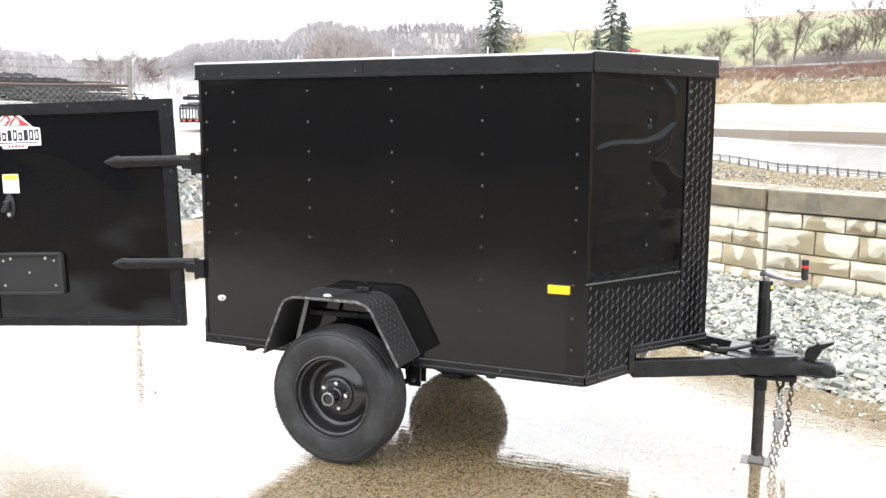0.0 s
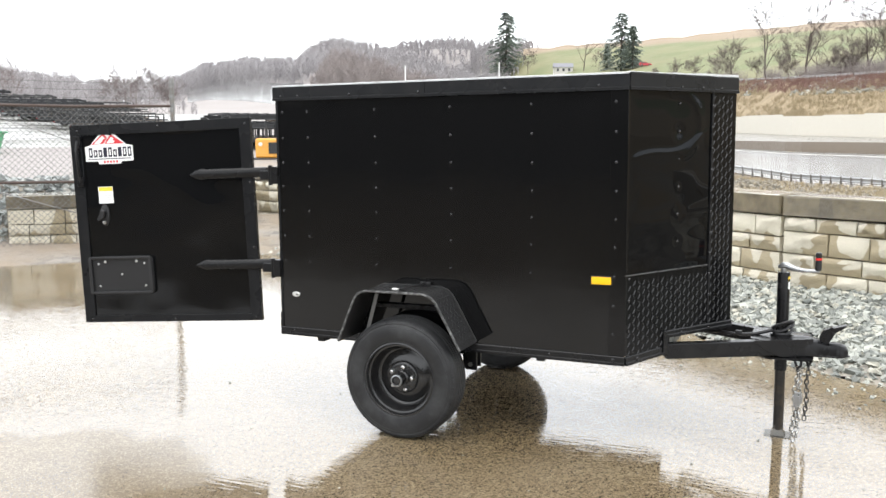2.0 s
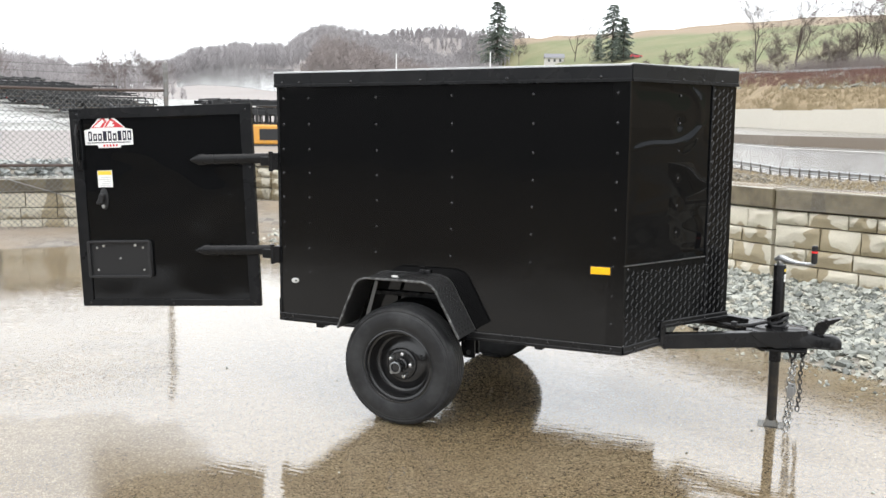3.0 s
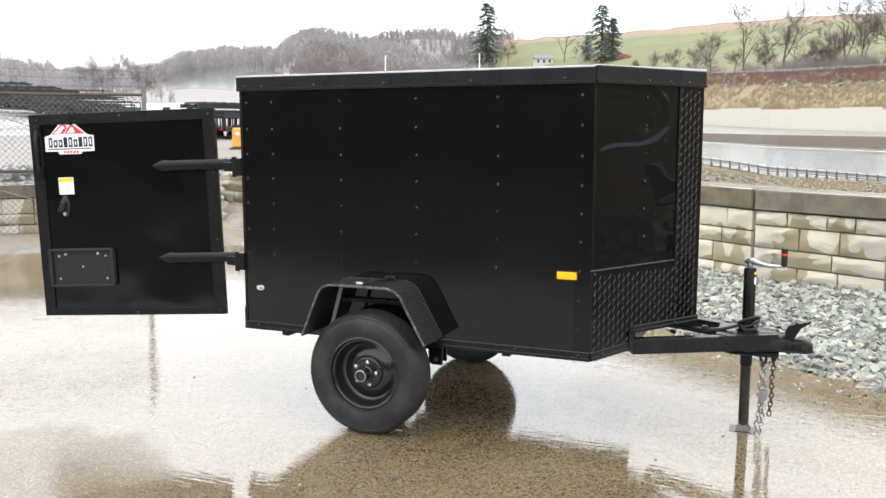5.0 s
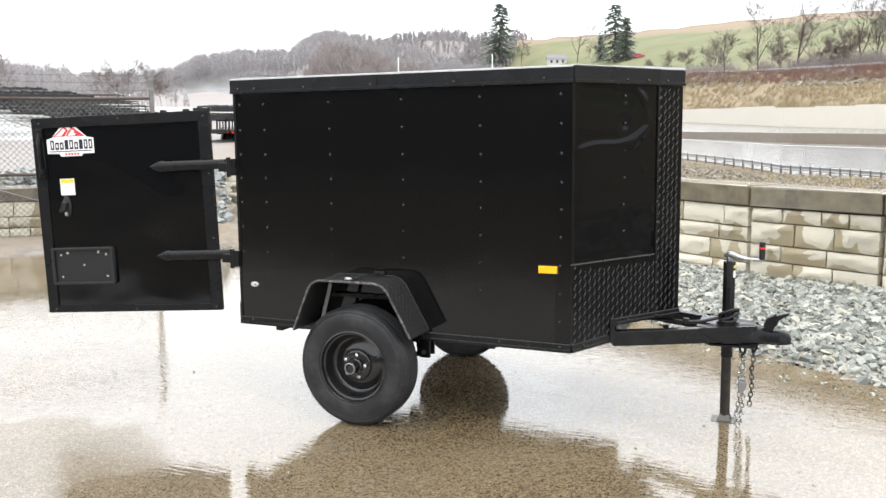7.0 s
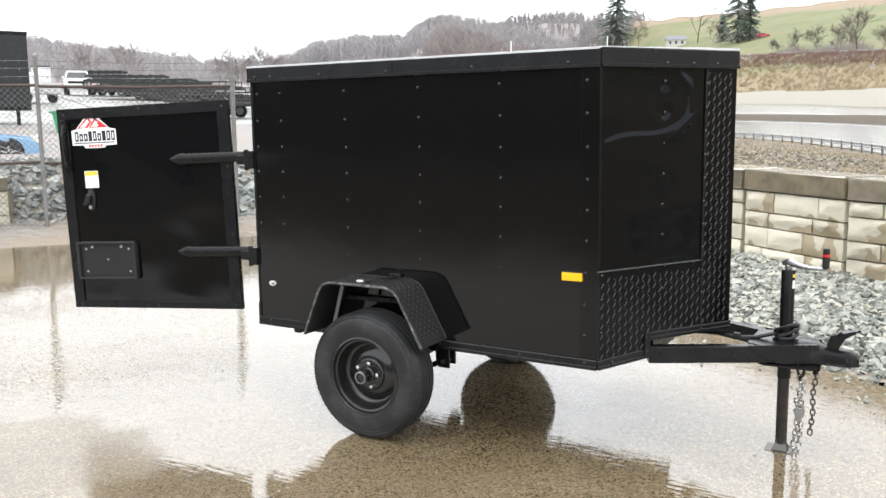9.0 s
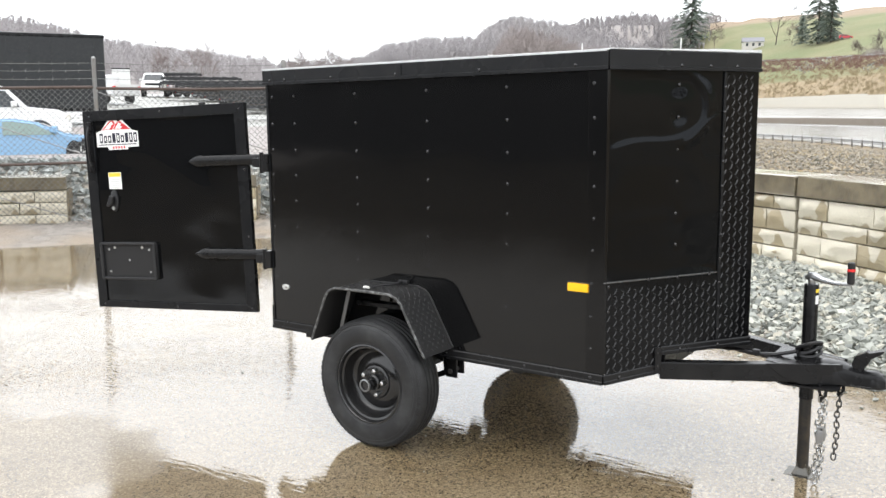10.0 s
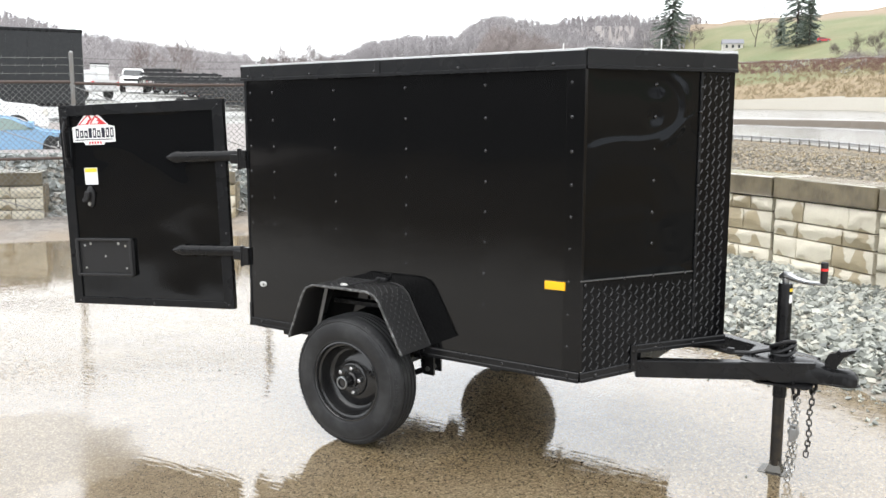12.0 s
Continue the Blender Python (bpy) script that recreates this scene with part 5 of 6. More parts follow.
for k in range(3):
    mesh = new("fence_mesh", links(CORNER + FENCE_WAY * SPAN * k, CORNER + FENCE_WAY * SPAN * (k + 1), 0.03, 1.83, 0.072, 0.0022))
    mesh.parent = fence
    tagged(mesh, "galvanised diamond wire mesh", kind="stuff")
for z in (1.96, 2.06, 2.15):
    strand = [CORNER + FENCE_WAY * SPAN * 3 * i / 30 + Vector((0, 0, z - 0.02 * math.sin(math.pi * (i % 10) / 10))) for i in range(31)]
    wire = part("barbed_wire", tube(strand, 0.0026, 5), WIRE, fence, "sagging barbed wire strand")
    barbs = bmesh.new()
    for i in range(46):
        p = CORNER + FENCE_WAY * SPAN * 3 * (i + 0.5) / 46 + Vector((0, 0, z - 0.012))
        tube([p + Vector((0.012, 0.0, 0.018)), p + Vector((-0.012, 0.0, -0.018))], 0.0018, 4, False, barbs)
        tube([p + Vector((-0.010, 0.008, 0.016)), p + Vector((0.010, -0.008, -0.016))], 0.0018, 4, False, barbs)
    tagged(part("barb_row", barbs, WIRE, wire, smooth=False), kind="stuff")


# ---- the land to the horizon: a yard, a highway in its cutting, fields and wooded hills ----
HUB = (2.9, -3.6)


def table(rows, x):
    if x <= rows[0][0]:
        return rows[0][1]
    for (a, va), (b, vb) in zip(rows, rows[1:]):
        if x <= b:
            t = (x - a) / (b - a)
            t = t * t * (3 - 2 * t) if len(rows) < 5 else t
            return va + (vb - va) * t
    return rows[-1][1]


# bearing in degrees (0 is +y, positive to +x): distance of the near guard rail
RAIL = [(-60, 330), (-40, 290), (-34, 250), (-28, 205), (-20, 150), (-15.4, 118), (-8.3, 87), (-5.4, 73), (-1.7, 57), (6.5, 46.5), (15, 41), (30, 38), (75, 38)]
BENCH = [(-15.4, 19.2), (-8.3, 15.3), (-5.4, 12.9), (-1.7, 10.4), (6.5, 9.4), (20, 8.6), (75, 8)]
WALL_FOOT = [(-20, 4.2), (-15.4, 3.6), (-8.3, 2.9), (-5.4, 2.2), (-1.7, 1.66), (6.5, 1.15), (75, 1.0)]
# bearing: how high the skyline stands, in degrees
SKYLINE = [(-110, 5.0), (-75, 5.9), (-59, 5.74), (-55, 4.7), (-50, 3.87), (-46, 3.3), (-42, 3.0), (-39.6, 3.5), (-38, 4.4), (-35.6, 4.9), (-32.5, 4.9), (-31.5, 5.6), (-30, 6.3), (-27.3, 7.1), (-25.1, 7.3), (-22.1, 6.9), (-19.7, 6.3), (-17, 5.73), (-12, 5.94), (-2, 6.62), (6, 6.72), (20, 6.9), (60, 7), (100, 5)]


def crest(az, r):
    """The land at the skyline; left of the fields it carries trees."""
    return 1.47 + r * math.tan(radians(table(SKYLINE, az))) - (9.0 * r / 480 * min(1.0, max(0.0, (-17.5 - az) / 1.5)))




def bearing(x, y):
    return math.degrees(math.atan2(x - HUB[0], y - HUB[1])), math.hypot(x - HUB[0], y - HUB[1])


def land(az, r):
    """Height of the land at a bearing and distance."""
    lot = [(0, -0.30), (9, -0.30), (13.2, 0.30), (16, 0.12), (29, 0.05), (45, 1.22), (51, 1.35), (60, 1.95), (75, 2.85), (90, 3.5), (150, 5.0), (230, 8.0), (480, crest(az, 480)), (700, crest(az, 480)), (3000, 10.0)]
    k = table(RAIL, az) / 57.0
    road = [(0, -0.30), (9.0, -0.30), (10.5, 0.60), (22 * k ** 0.4, 0.35), (52 * k, -1.35), (57 * k, -1.42), (60 * k, -1.38), (90 * k, 0.05), (94 * k, 0.25), (124 * k, table(WALL_FOOT, az)), (127 * k, table(WALL_FOOT, az) + 2.2), (153 * k, table(BENCH, az) - 0.3), (157 * k, table(BENCH, az)), (170 * k, table(BENCH, az) + 0.6), (max(480, 190 * k), crest(az, max(480, 190 * k))), (max(700, 290 * k), crest(az, max(480, 190 * k))), (3000, 10.0)]
    side = min(1.0, max(0.0, (az + 30) / 11))
    if az > 90 or az < -110:
        return -0.3 + 0.02 * r * min(1, r / 200)
    a, b = line_at(lot, r), line_at(road, r)
    return a * (1 - side) + b * side


def line_at(rows, x):
    for (a, va), (b, vb) in zip(rows, rows[1:]):
        if x <= b:
            return va + (vb - va) * (x - a) / (b - a) if b > a else vb
    return rows[-1][1]


def country():
    """Fields: mown green, winter stubble, a tan bank above the road, gravel in the yard."""
    m = Nodes("winter_fields_and_banks", (0.2, 0.2, 0.1), 0.9)
    at = m.place
    z = m.axis(at, "Z")
    wob = m.math("MULTIPLY_ADD", m.noise(0.012, 3, at=at), 14.0)
    high = m.math("ADD", z, wob)
    grass = m.mix(m.ramp(m.noise(0.03, 4, at=at), (0.4, 0.0), (0.6, 1.0)), (0.150, 0.168, 0.078), (0.205, 0.195, 0.105))
    tan = m.mix(m.ramp(m.noise(0.5, 5, 0.65, at=at), (0.35, 0.0), (0.7, 1.0)), (0.32, 0.25, 0.155), (0.21, 0.16, 0.10))
    stubble = m.mix(m.noise(0.02, 3, at=at), (0.285, 0.215, 0.145), (0.235, 0.185, 0.13))
    chips = m.node("ShaderNodeSeparateColor", "Red", Color=m.cells(9.0, at=at, outlet="Color"))
    gravel = m.mix(m.ramp(m.noise(0.7, 4, at=at), (0.42, 0.0), (0.6, 0.9)), m.ramp(chips, (0.0, (0.09, 0.078, 0.06)), (1.0, (0.26, 0.235, 0.19))), (0.24, 0.165, 0.075))
    c = m.mix(m.ramp(m.math("MULTIPLY", z, 0.1), (0.14, 0.0), (0.19, 1.0)), gravel, tan)
    c = m.mix(m.ramp(m.math("MULTIPLY", z, 0.05), (0.50, 0.0), (0.56, 1.0)), c, grass)
    c = m.mix(m.ramp(m.math("MULTIPLY", high, 0.0125), (0.62, 0.0), (0.65, 1.0)), c, stubble)
    west = m.math("ADD", m.axis(at, "X"), m.math("MULTIPLY", m.axis(at, "Y"), 0.35))
    # leaf litter, paled to the same painted-in mist as the woods on it
    misted_litter = m.mix(m.noise(0.05, 4, at=at), (0.27, 0.245, 0.235), (0.34, 0.315, 0.30))
    c = m.mix(m.ramp(m.math("MULTIPLY_ADD", west, -0.02), (0.45, 0.0), (0.75, 1.0)), c, misted_litter)
    m.put("Base Color", c)
    m.bump(m.noise(1.5, 6, 0.7, at=at), 0.6, 0.25)
    return m.mat


def land_sheet():
    bm = bmesh.new()
    near = [0.01, 4, 7, 9, 9.6, 10.2, 10.8, 11.5, 12.3, 13.2, 14, 15, 16, 18]
    bands = [0.42, 0.5, 0.6, 0.7, 0.8, 0.88, 0.94, 1.0, 1.03, 1.05, 1.1, 1.2, 1.35, 1.5, 1.57, 1.6, 1.65, 1.75, 1.9, 2.05, 2.15, 2.175, 2.2, 2.23, 2.3, 2.4, 2.5, 2.6, 2.68, 2.72, 2.75, 2.8, 2.88, 2.98, 3.1]
    bearings = [-180 + 6 * i for i in range(12)] + [-108 + 0.9 * i for i in range(226)] + [96 + 6 * i for i in range(14)]
    grid = []
    for az in bearings:
        R = table(RAIL, az)
        radii = near + [R * b for b in bands]
        while radii[-1] < 3000:
            radii.append(min(3000.5, radii[-1] * 1.07))
        radii += [3000.5] * (90 - len(radii)) if len(radii) < 90 else []
        row, a = [], radians(az)
        for k, r in enumerate(radii[:90]):
            r += 0.5 * k if r > 3000 else 0
            x, y = HUB[0] + r * math.sin(a), HUB[1] + r * math.cos(a)
            rough = 0.0 if r < 9 or 0.97 * R < r < 2.25 * R else min(0.8, r * 0.002) * noise.noise((x * 0.06, y * 0.06, 1))
            row.append(bm.verts.new((x, y, land(az, r) + rough)))
        grid.append(row)
    n = len(bearings)
    for i in range(n):
        a, b = grid[i], grid[(i + 1) % n]
        for p, q, u, v in zip(a, a[1:], b, b[1:]):
            bm.faces.new((p, q, v, u))
    bmesh.ops.recalc_face_normals(bm, faces=bm.faces)
    if sum(f.normal.z for f in bm.faces) < 0:
        bmesh.ops.reverse_faces(bm, faces=bm.faces)
    return bm


COUNTRY = country()
structure("ground", land_sheet(), COUNTRY, "rolling winter fields and verges", "ground")


def ribbon(scale0, scale1, z0, z1, az0, az1, lift=0.05, steps=70, lo=None):
    """A strip that keeps between two multiples of the guard rail's distance; z0 and z1 above the land."""
    bm = bmesh.new()
    rows = []
    for i in range(steps + 1):
        az = az0 + (az1 - az0) * i / steps
        a, R = radians(az), table(RAIL, az)
        row = []
        for q in range(5):
            r = R * (scale0 + (scale1 - scale0) * q / 4)
            row.append(bm.verts.new((HUB[0] + r * math.sin(a), HUB[1] + r * math.cos(a), land(az, r) + lift)))
        rows.append(row)
    for a, b in zip(rows, rows[1:]):
        for i in range(4):
            bm.faces.new((a[i], b[i], b[i + 1], a[i + 1]))
    bmesh.ops.recalc_face_normals(bm, faces=bm.faces)
    if sum(f.normal.z for f in bm.faces) < 0:
        bmesh.ops.reverse_faces(bm, faces=bm.faces)
    return bm


def curb(scale, az0, az1, height, thick, base=0.0, steps=70, notch=0.0):
    """A standing band of concrete along the road."""
    bm = bmesh.new()
    rows = []
    for i in range(steps + 1):
        az = az0 + (az1 - az0) * i / steps
        a, R = radians(az), table(RAIL, az) * scale
        z = land(az, R) + base
        top = height + (notch * (int(az * 0.45 + 40) % 3) if notch else 0)
        row = []
        for r, h in ((R, z - 0.4), (R, z + top), (R + thick, z + top), (R + thick, z - 0.4)):
            row.append(bm.verts.new((HUB[0] + r * math.sin(a), HUB[1] + r * math.cos(a), h)))
        rows.append(row)
    for a, b in zip(rows, rows[1:]):
        for i in range(4):
            bm.faces.new((a[i], a[(i + 1) % 4], b[(i + 1) % 4], b[i]))
    bmesh.ops.recalc_face_normals(bm, faces=bm.faces)
    return bm


ASPHALT = paint("wet_highway_asphalt", (0.22, 0.22, 0.215), 0.18, grain=3, bump=0.05, dirt=0.5, dirt_color=(0.30, 0.295, 0.285))
DRY_ASPHALT = paint("brown_highway_concrete", (0.20, 0.165, 0.13), 0.4, grain=3, bump=0.05)
PALE_CONCRETE = paint("pale_barrier_concrete", (0.62, 0.59, 0.52), 0.7, grain=2, bump=0.1, dirt=0.5, dirt_color=(0.45, 0.41, 0.34))
GALV = paint("galvanised_guard_rail", (0.36, 0.37, 0.38), 0.45, metal=0.7, bump=0.05)
POST_GREY = paint("guard_rail_post", (0.14, 0.13, 0.12), 0.7)

structure("road", ribbon(1.03, 1.57, 0, 0, -39, 40, 0.06), ASPHALT, "wet highway carriageway reflecting the sky", "road")
FAR_LANES = paint("brown_wet_far_lanes", (0.20, 0.185, 0.16), 0.3, grain=3, bump=0.05, dirt=0.5, dirt_color=(0.26, 0.235, 0.20))
structure("road_far_side", ribbon(1.64, 2.16, 0, 0, -24, 40, 0.06), FAR_LANES, "far highway carriageway", "road")
LINE_WHITE = paint("white_road_line", (0.72, 0.71, 0.68), 0.5, bump=0.0)
for k, (a, b) in enumerate(((1.075, 1.083), (1.50, 1.508), (1.80, 1.812))):
    structure("road_line", ribbon(a, b, 0, 0, -24, 40, 0.09), LINE_WHITE, "painted white road edge line", "road line")
structure("median_barrier", curb(1.585, -24, 40, 0.95, 0.5), DRY_ASPHALT, "brown concrete median barrier", "barrier", smooth=False)
structure("cutting_wall", curb(2.17, -24, 40, 2.4, 0.6, 0.1, 900, 0.13), PALE_CONCRETE, "pale concrete retaining wall with a stepped top", "wall", smooth=False)


def spot(az, r, lift=0.0):
    a = radians(az)
    return Vector((HUB[0] + r * math.sin(a), HUB[1] + r * math.cos(a), land(az, r) + lift))


def guard_rail(scale, az0, az1, count, label, tall=0.72):
    """W-beam on posts along the road."""
    rail = thing("guard_rail", label, "guard rail")
    places = [spot(az0 + (az1 - az0) * i / (count - 1), table(RAIL, az0 + (az1 - az0) * i / (count - 1)) * scale) for i in range(count)]
    shape = [(-0.16, 0.0), (-0.10, -0.05), (-0.04, -0.01), (0.04, -0.01), (0.10, -0.05), (0.16, 0.0), (0.16, 0.03), (-0.16, 0.03)]
    bm = bmesh.new()
    rows = []
    for i, p in enumerate(places):
        w = (places[min(i + 1, count - 1)] - places[max(i - 1, 0)]).normalized()
        side = Vector((-w.y, w.x, 0))
        rows.append([bm.verts.new(p + Vector((0, 0, tall - 0.17 + h)) + side * d) for h, d in shape])
    for a, b in zip(rows, rows[1:]):
        for i in range(len(shape)):
            j = (i + 1) % len(shape)
            bm.faces.new((a[i], a[j], b[j], b[i]))
    bmesh.ops.recalc_face_normals(bm, faces=bm.faces)
    part("rail_beam", bm, GALV, rail, smooth=False)
    me = mesh_of("rail_post", box(-0.065, 0.065, -0.065, 0.065, -0.3, tall - 0.02), POST_GREY, False)
    for p in places:
        like("rail_post", me, Matrix.Translation(p), rail)
    return rail


guard_rail(1.0, -16, 12, 52, "galvanised highway guard rail on posts")
guard_rail(2.78, -16, 12, 84, "pale guard rail on the upper road", 0.9)

# ---- trees ----
BARK = paint("bare_winter_bark", (0.105, 0.083, 0.072), 0.85, grain=8, bump=0.2)
# bark lightened so its colour carries the mist before distant trees
MIST_BARK = paint("mist_paled_bark", (0.22, 0.185, 0.175), 0.95, bump=0.0)
TWIG = paint("bare_winter_twigs", (0.15, 0.122, 0.11), 0.9, grain=8, bump=0.0)
NEEDLES = paint("dark_fir_needles", (0.11, 0.135, 0.11), 0.75, grain=5, bump=0.0)


def blades(parts):
    """Many thin three-sided sticks (a, b, thickness) as one mesh."""
    verts, faces = [], []
    for a, b, w in parts:
        d = b - a
        s = d.orthogonal().normalized() * w
        o = d.cross(s).normalized() * w
        k = len(verts)
        verts += [tuple(a + s), tuple(a - s * 0.5 + o * 0.8), tuple(a - s * 0.5 - o * 0.8), tuple(b)]
        faces += [(k, k + 1, k + 3), (k + 1, k + 2, k + 3), (k + 2, k, k + 3)]
    return verts, faces


def grow(rng, a, way, size, girth, level, wood, twigs):
    """A limb of three lengths and what grows from it."""
    p, g = a, girth
    for i in range(3):
        way = (way + Vector((rng.uniform(-0.22, 0.22), rng.uniform(-0.22, 0.22), rng.uniform(-0.02, 0.16)))).normalized()
        q = p + way * size / 3
        wood.append((p, q, g, g * 0.82))
        g *= 0.82
        if level > 0:
            for n in range(2 if i else 1):
                turn = rng.uniform(0, 6.28)
                side = (way.orthogonal().normalized() * math.cos(turn) + way.cross(way.orthogonal().normalized()) * math.sin(turn))
                grow(rng, q, (way * 0.8 + side * rng.uniform(0.5, 1.0) + Vector((0, 0, 0.06))).normalized(), size * rng.uniform(0.5, 0.78), g * 0.6, level - 1, wood, twigs)
        else:
            for n in range(7):
                twigs.append((q, q + (way + Vector((rng.uniform(-0.75, 0.75), rng.uniform(-0.75, 0.75), rng.uniform(-0.2, 0.5)))) * size * rng.uniform(0.4, 1.0), 0.011))
        p = q


def bare_tree(place, tall, seed, label, lean=0.0, levels=3, bark=None, twig=None, slim=1.0):
    rng = random.Random(seed)
    wood, twigs = [], []
    grow(rng, Vector((0, 0, -0.3)), Vector((lean, 0, 1)), tall * 0.62, tall * 0.016, levels, wood, twigs)
    tree = thing("bare_tree", label, "tree", Matrix.Translation(place))
    grown = tall / max(b.z for _, b, _, _ in wood)
    fit = Vector((grown * slim, grown * slim, grown))
    wood = [(a * fit, b * fit, g0 * grown, g1 * grown) for a, b, g0, g1 in wood]
    twigs = [(a * fit, b * fit, w) for a, b, w in twigs]
    bm = bmesh.new()
    for a, b, g0, g1 in wood:
        if g0 > tall * 0.0035:
            tube([a, b], [g0, g1], 5, False, bm)
        else:
            twigs.append((a, b, max(0.019, g0)))
    part("trunk", bm, bark or BARK, tree)
    me = bpy.data.meshes.new("crown")
    v, f = blades(twigs)
    me.from_pydata(v, [], f)
    me.materials.append(twig or TWIG)
    crown = new("crown", me)
    crown.parent = tree
    return tree


def conifer(place, tall, wide, seed, label):
    rng = random.Random(seed)
    tree = thing("conifer", label, "tree", Matrix.Translation(place))
    part("trunk", tube([(0, 0, -0.3), (0.05, 0, tall * 0.5), (0, 0, tall)], [tall * 0.018, tall * 0.012, 0.03], 7), BARK, tree)
    verts, faces = [], []
    z = tall * 0.07
    while z < tall * 0.985:
        reach = wide * (1 - z / tall) ** 0.7 * min(1.0, 0.55 + 1.6 * z / tall) * rng.uniform(0.75, 1.2) + 0.15
        for n in range(7):
            a = rng.uniform(0, 6.28)
            ln = reach * rng.uniform(0.55, 1.1)
            for c in range(9):
                t = (c + rng.random()) / 9
                base = Vector((math.cos(a) * ln * t, math.sin(a) * ln * t, z - 0.32 * ln * t + rng.uniform(-0.12, 0.12)))
                for m in range(3):
                    d = Vector((math.cos(a + rng.uniform(-1, 1)), math.sin(a + rng.uniform(-1, 1)), rng.uniform(-0.7, 0.2))) * rng.uniform(0.4, 0.95) * (tall / 13)
                    s = d.orthogonal().normalized() * 0.13 * (tall / 13)
                    k = len(verts)
                    verts += [tuple(base + s), tuple(base - s), tuple(base + d)]
                    faces.append((k, k + 1, k + 2))
        z += tall * 0.040
    me = bpy.data.meshes.new("crown")
    me.from_pydata(verts, [], faces)
    me.materials.append(NEEDLES)
    crown = new("crown", me)
    crown.parent = tree
    return tree


def bench(az, more=1.0):
    return spot(az, table(RAIL, az) * 2.86 * more)


for k, (az, tall, lean, more) in enumerate(((-3.2, 16.5, 0.0, 1.0), (-1.0, 17.5, -0.08, 1.02), (2.4, 14.0, 0.05, 1.05), (1.3, 6.0, 0.0, 1.0), (4.3, 15.5, 0.0, 1.0), (5.2, 16.5, 0.05, 1.0), (6.4, 16.0, -0.03, 1.0), (3.4, 8.0, 0.0, 1.1), (-6.0, 6.5, 0.1, 1.0), (-5.1, 9.5, -0.1, 1.0), (-8.3, 6.4, -0.3, 0.98), (0.3, 5.5, 0.0, 1.03), (-2.0, 5.0, 0.0, 1.02), (7.4, 13.0, 0.0, 1.0), (-7.3, 7.0, 0.1, 1.05), (-3.9, 5.5, 0.1, 1.06), (-2.6, 7.5, 0.0, 1.08), (1.9, 8.0, -0.1, 1.03), (3.0, 13.0, 0.1, 1.08), (4.8, 9.0, 0.0, 1.06), (5.8, 12.0, 0.0, 1.08), (-0.3, 8.0, 0.0, 1.1), (-5.6, 5.5, 0.0, 1.05), (0.8, 4.5, 0.2, 1.0), (-9.6, 5.0, 0.0, 1.02))):
    bare_tree(bench(az, more), tall, 100 + k, "tall bare grey-brown tree above the road bank" if tall > 8 else "small bare tree above the road bank", lean, 3, None, None, 0.95)


def perch(az, low):
    """The place on the far hillside that stands low degrees high from the yard, and its distance."""
    r = table(RAIL, az) * 2.8
    while r < 900 and math.degrees(math.atan2(land(az, r) - 1.47, r)) < low:
        r += 2.0
    return spot(az, r), r


def tall_for(r, low, top):
    return r * (math.tan(radians(top)) - math.tan(radians(low)))


for az, low, top, seed, kind in ((-14.1, 4.1, 6.91, 140, "bare spreading tree beside the conifers"), (-17.6, 3.9, 5.6, 141, "small bare tree near the woods"), (-13.2, 4.1, 5.3, 142, "low bare bush beside the conifers")):
    place, r = perch(az, low)
    bare_tree(place, tall_for(r, low, top), seed, kind)
for az, low, top, fat, seed, kind in ((-19.0, 3.7, 7.94, 0.46, 7, "tall dark green fir with drooping branches"), (-11.8, 4.17, 7.74, 0.50, 8, "tall dark green fir with drooping branches"), (-11.1, 4.2, 6.9, 0.38, 9, "dark green fir beside a taller one"), (-12.65, 4.17, 5.82, 0.36, 10, "small dense green conifer")):
    place, r = perch(az, low)
    conifer(place, tall_for(r, low, top), tall_for(r, low, top) * fat, seed, kind)


def woods(name, az0, az1, r0, r1, count, tall, seed, material, label, sticks=26):
    """Leafless woodland as one mass of thin stems and branches."""
    rng = random.Random(seed)
    parts = []
    for n in range(count):
        az, r = rng.uniform(az0, az1), r0 + (r1 - r0) * rng.random() ** 0.8
        p, h = spot(az, r, -0.5), tall * rng.uniform(0.6, 1.15) * min(1.0, 0.25 + 0.5 * min(az1 - az, az - az0))
        thick = r * 0.00022
        parts.append((p, p + Vector((rng.uniform(-0.6, 0.6), rng.uniform(-0.6, 0.6), h)), thick * 1.6))
        for s in range(sticks):
            t = rng.uniform(0.3, 0.95)
            a, ln = rng.uniform(0, 6.28), h * rng.uniform(0.12, 0.34)
            q = p + Vector((0, 0, h * t))
            parts.append((q, q + Vector((math.cos(a) * ln * 0.7, math.sin(a) * ln * 0.7, ln * rng.uniform(0.3, 1.0))), thick))
    me = bpy.data.meshes.new(name)
    v, f = blades(parts)
    me.from_pydata(v, [], f)
    me.materials.append(material)
    return tagged(new(name, me), label, "woods", "", "stuff")


# valley mist is put into these two base colours, less in the second
FAR_WOOD_MIST = paint("mist_paled_woods", (0.36, 0.342, 0.347), 1.0, bump=0.0)
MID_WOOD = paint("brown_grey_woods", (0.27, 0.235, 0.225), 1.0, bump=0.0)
woods("hill_woods", -66, -44, 200, 490, 2600, 9, 1, FAR_WOOD_MIST, "leafless woods on the far hillside, paled by painted-in mist", 54)
woods("valley_woods", -46, -17.8, 330, 500, 2900, 9.5, 2, FAR_WOOD_MIST, "leafless woods along the valley, paled by painted-in mist", 54)
woods("ridge_woods", -32, -16.6, 480, 800, 3600, 8, 5, FAR_WOOD_MIST, "leafless woods along the ridge, paled by painted-in mist", 54)
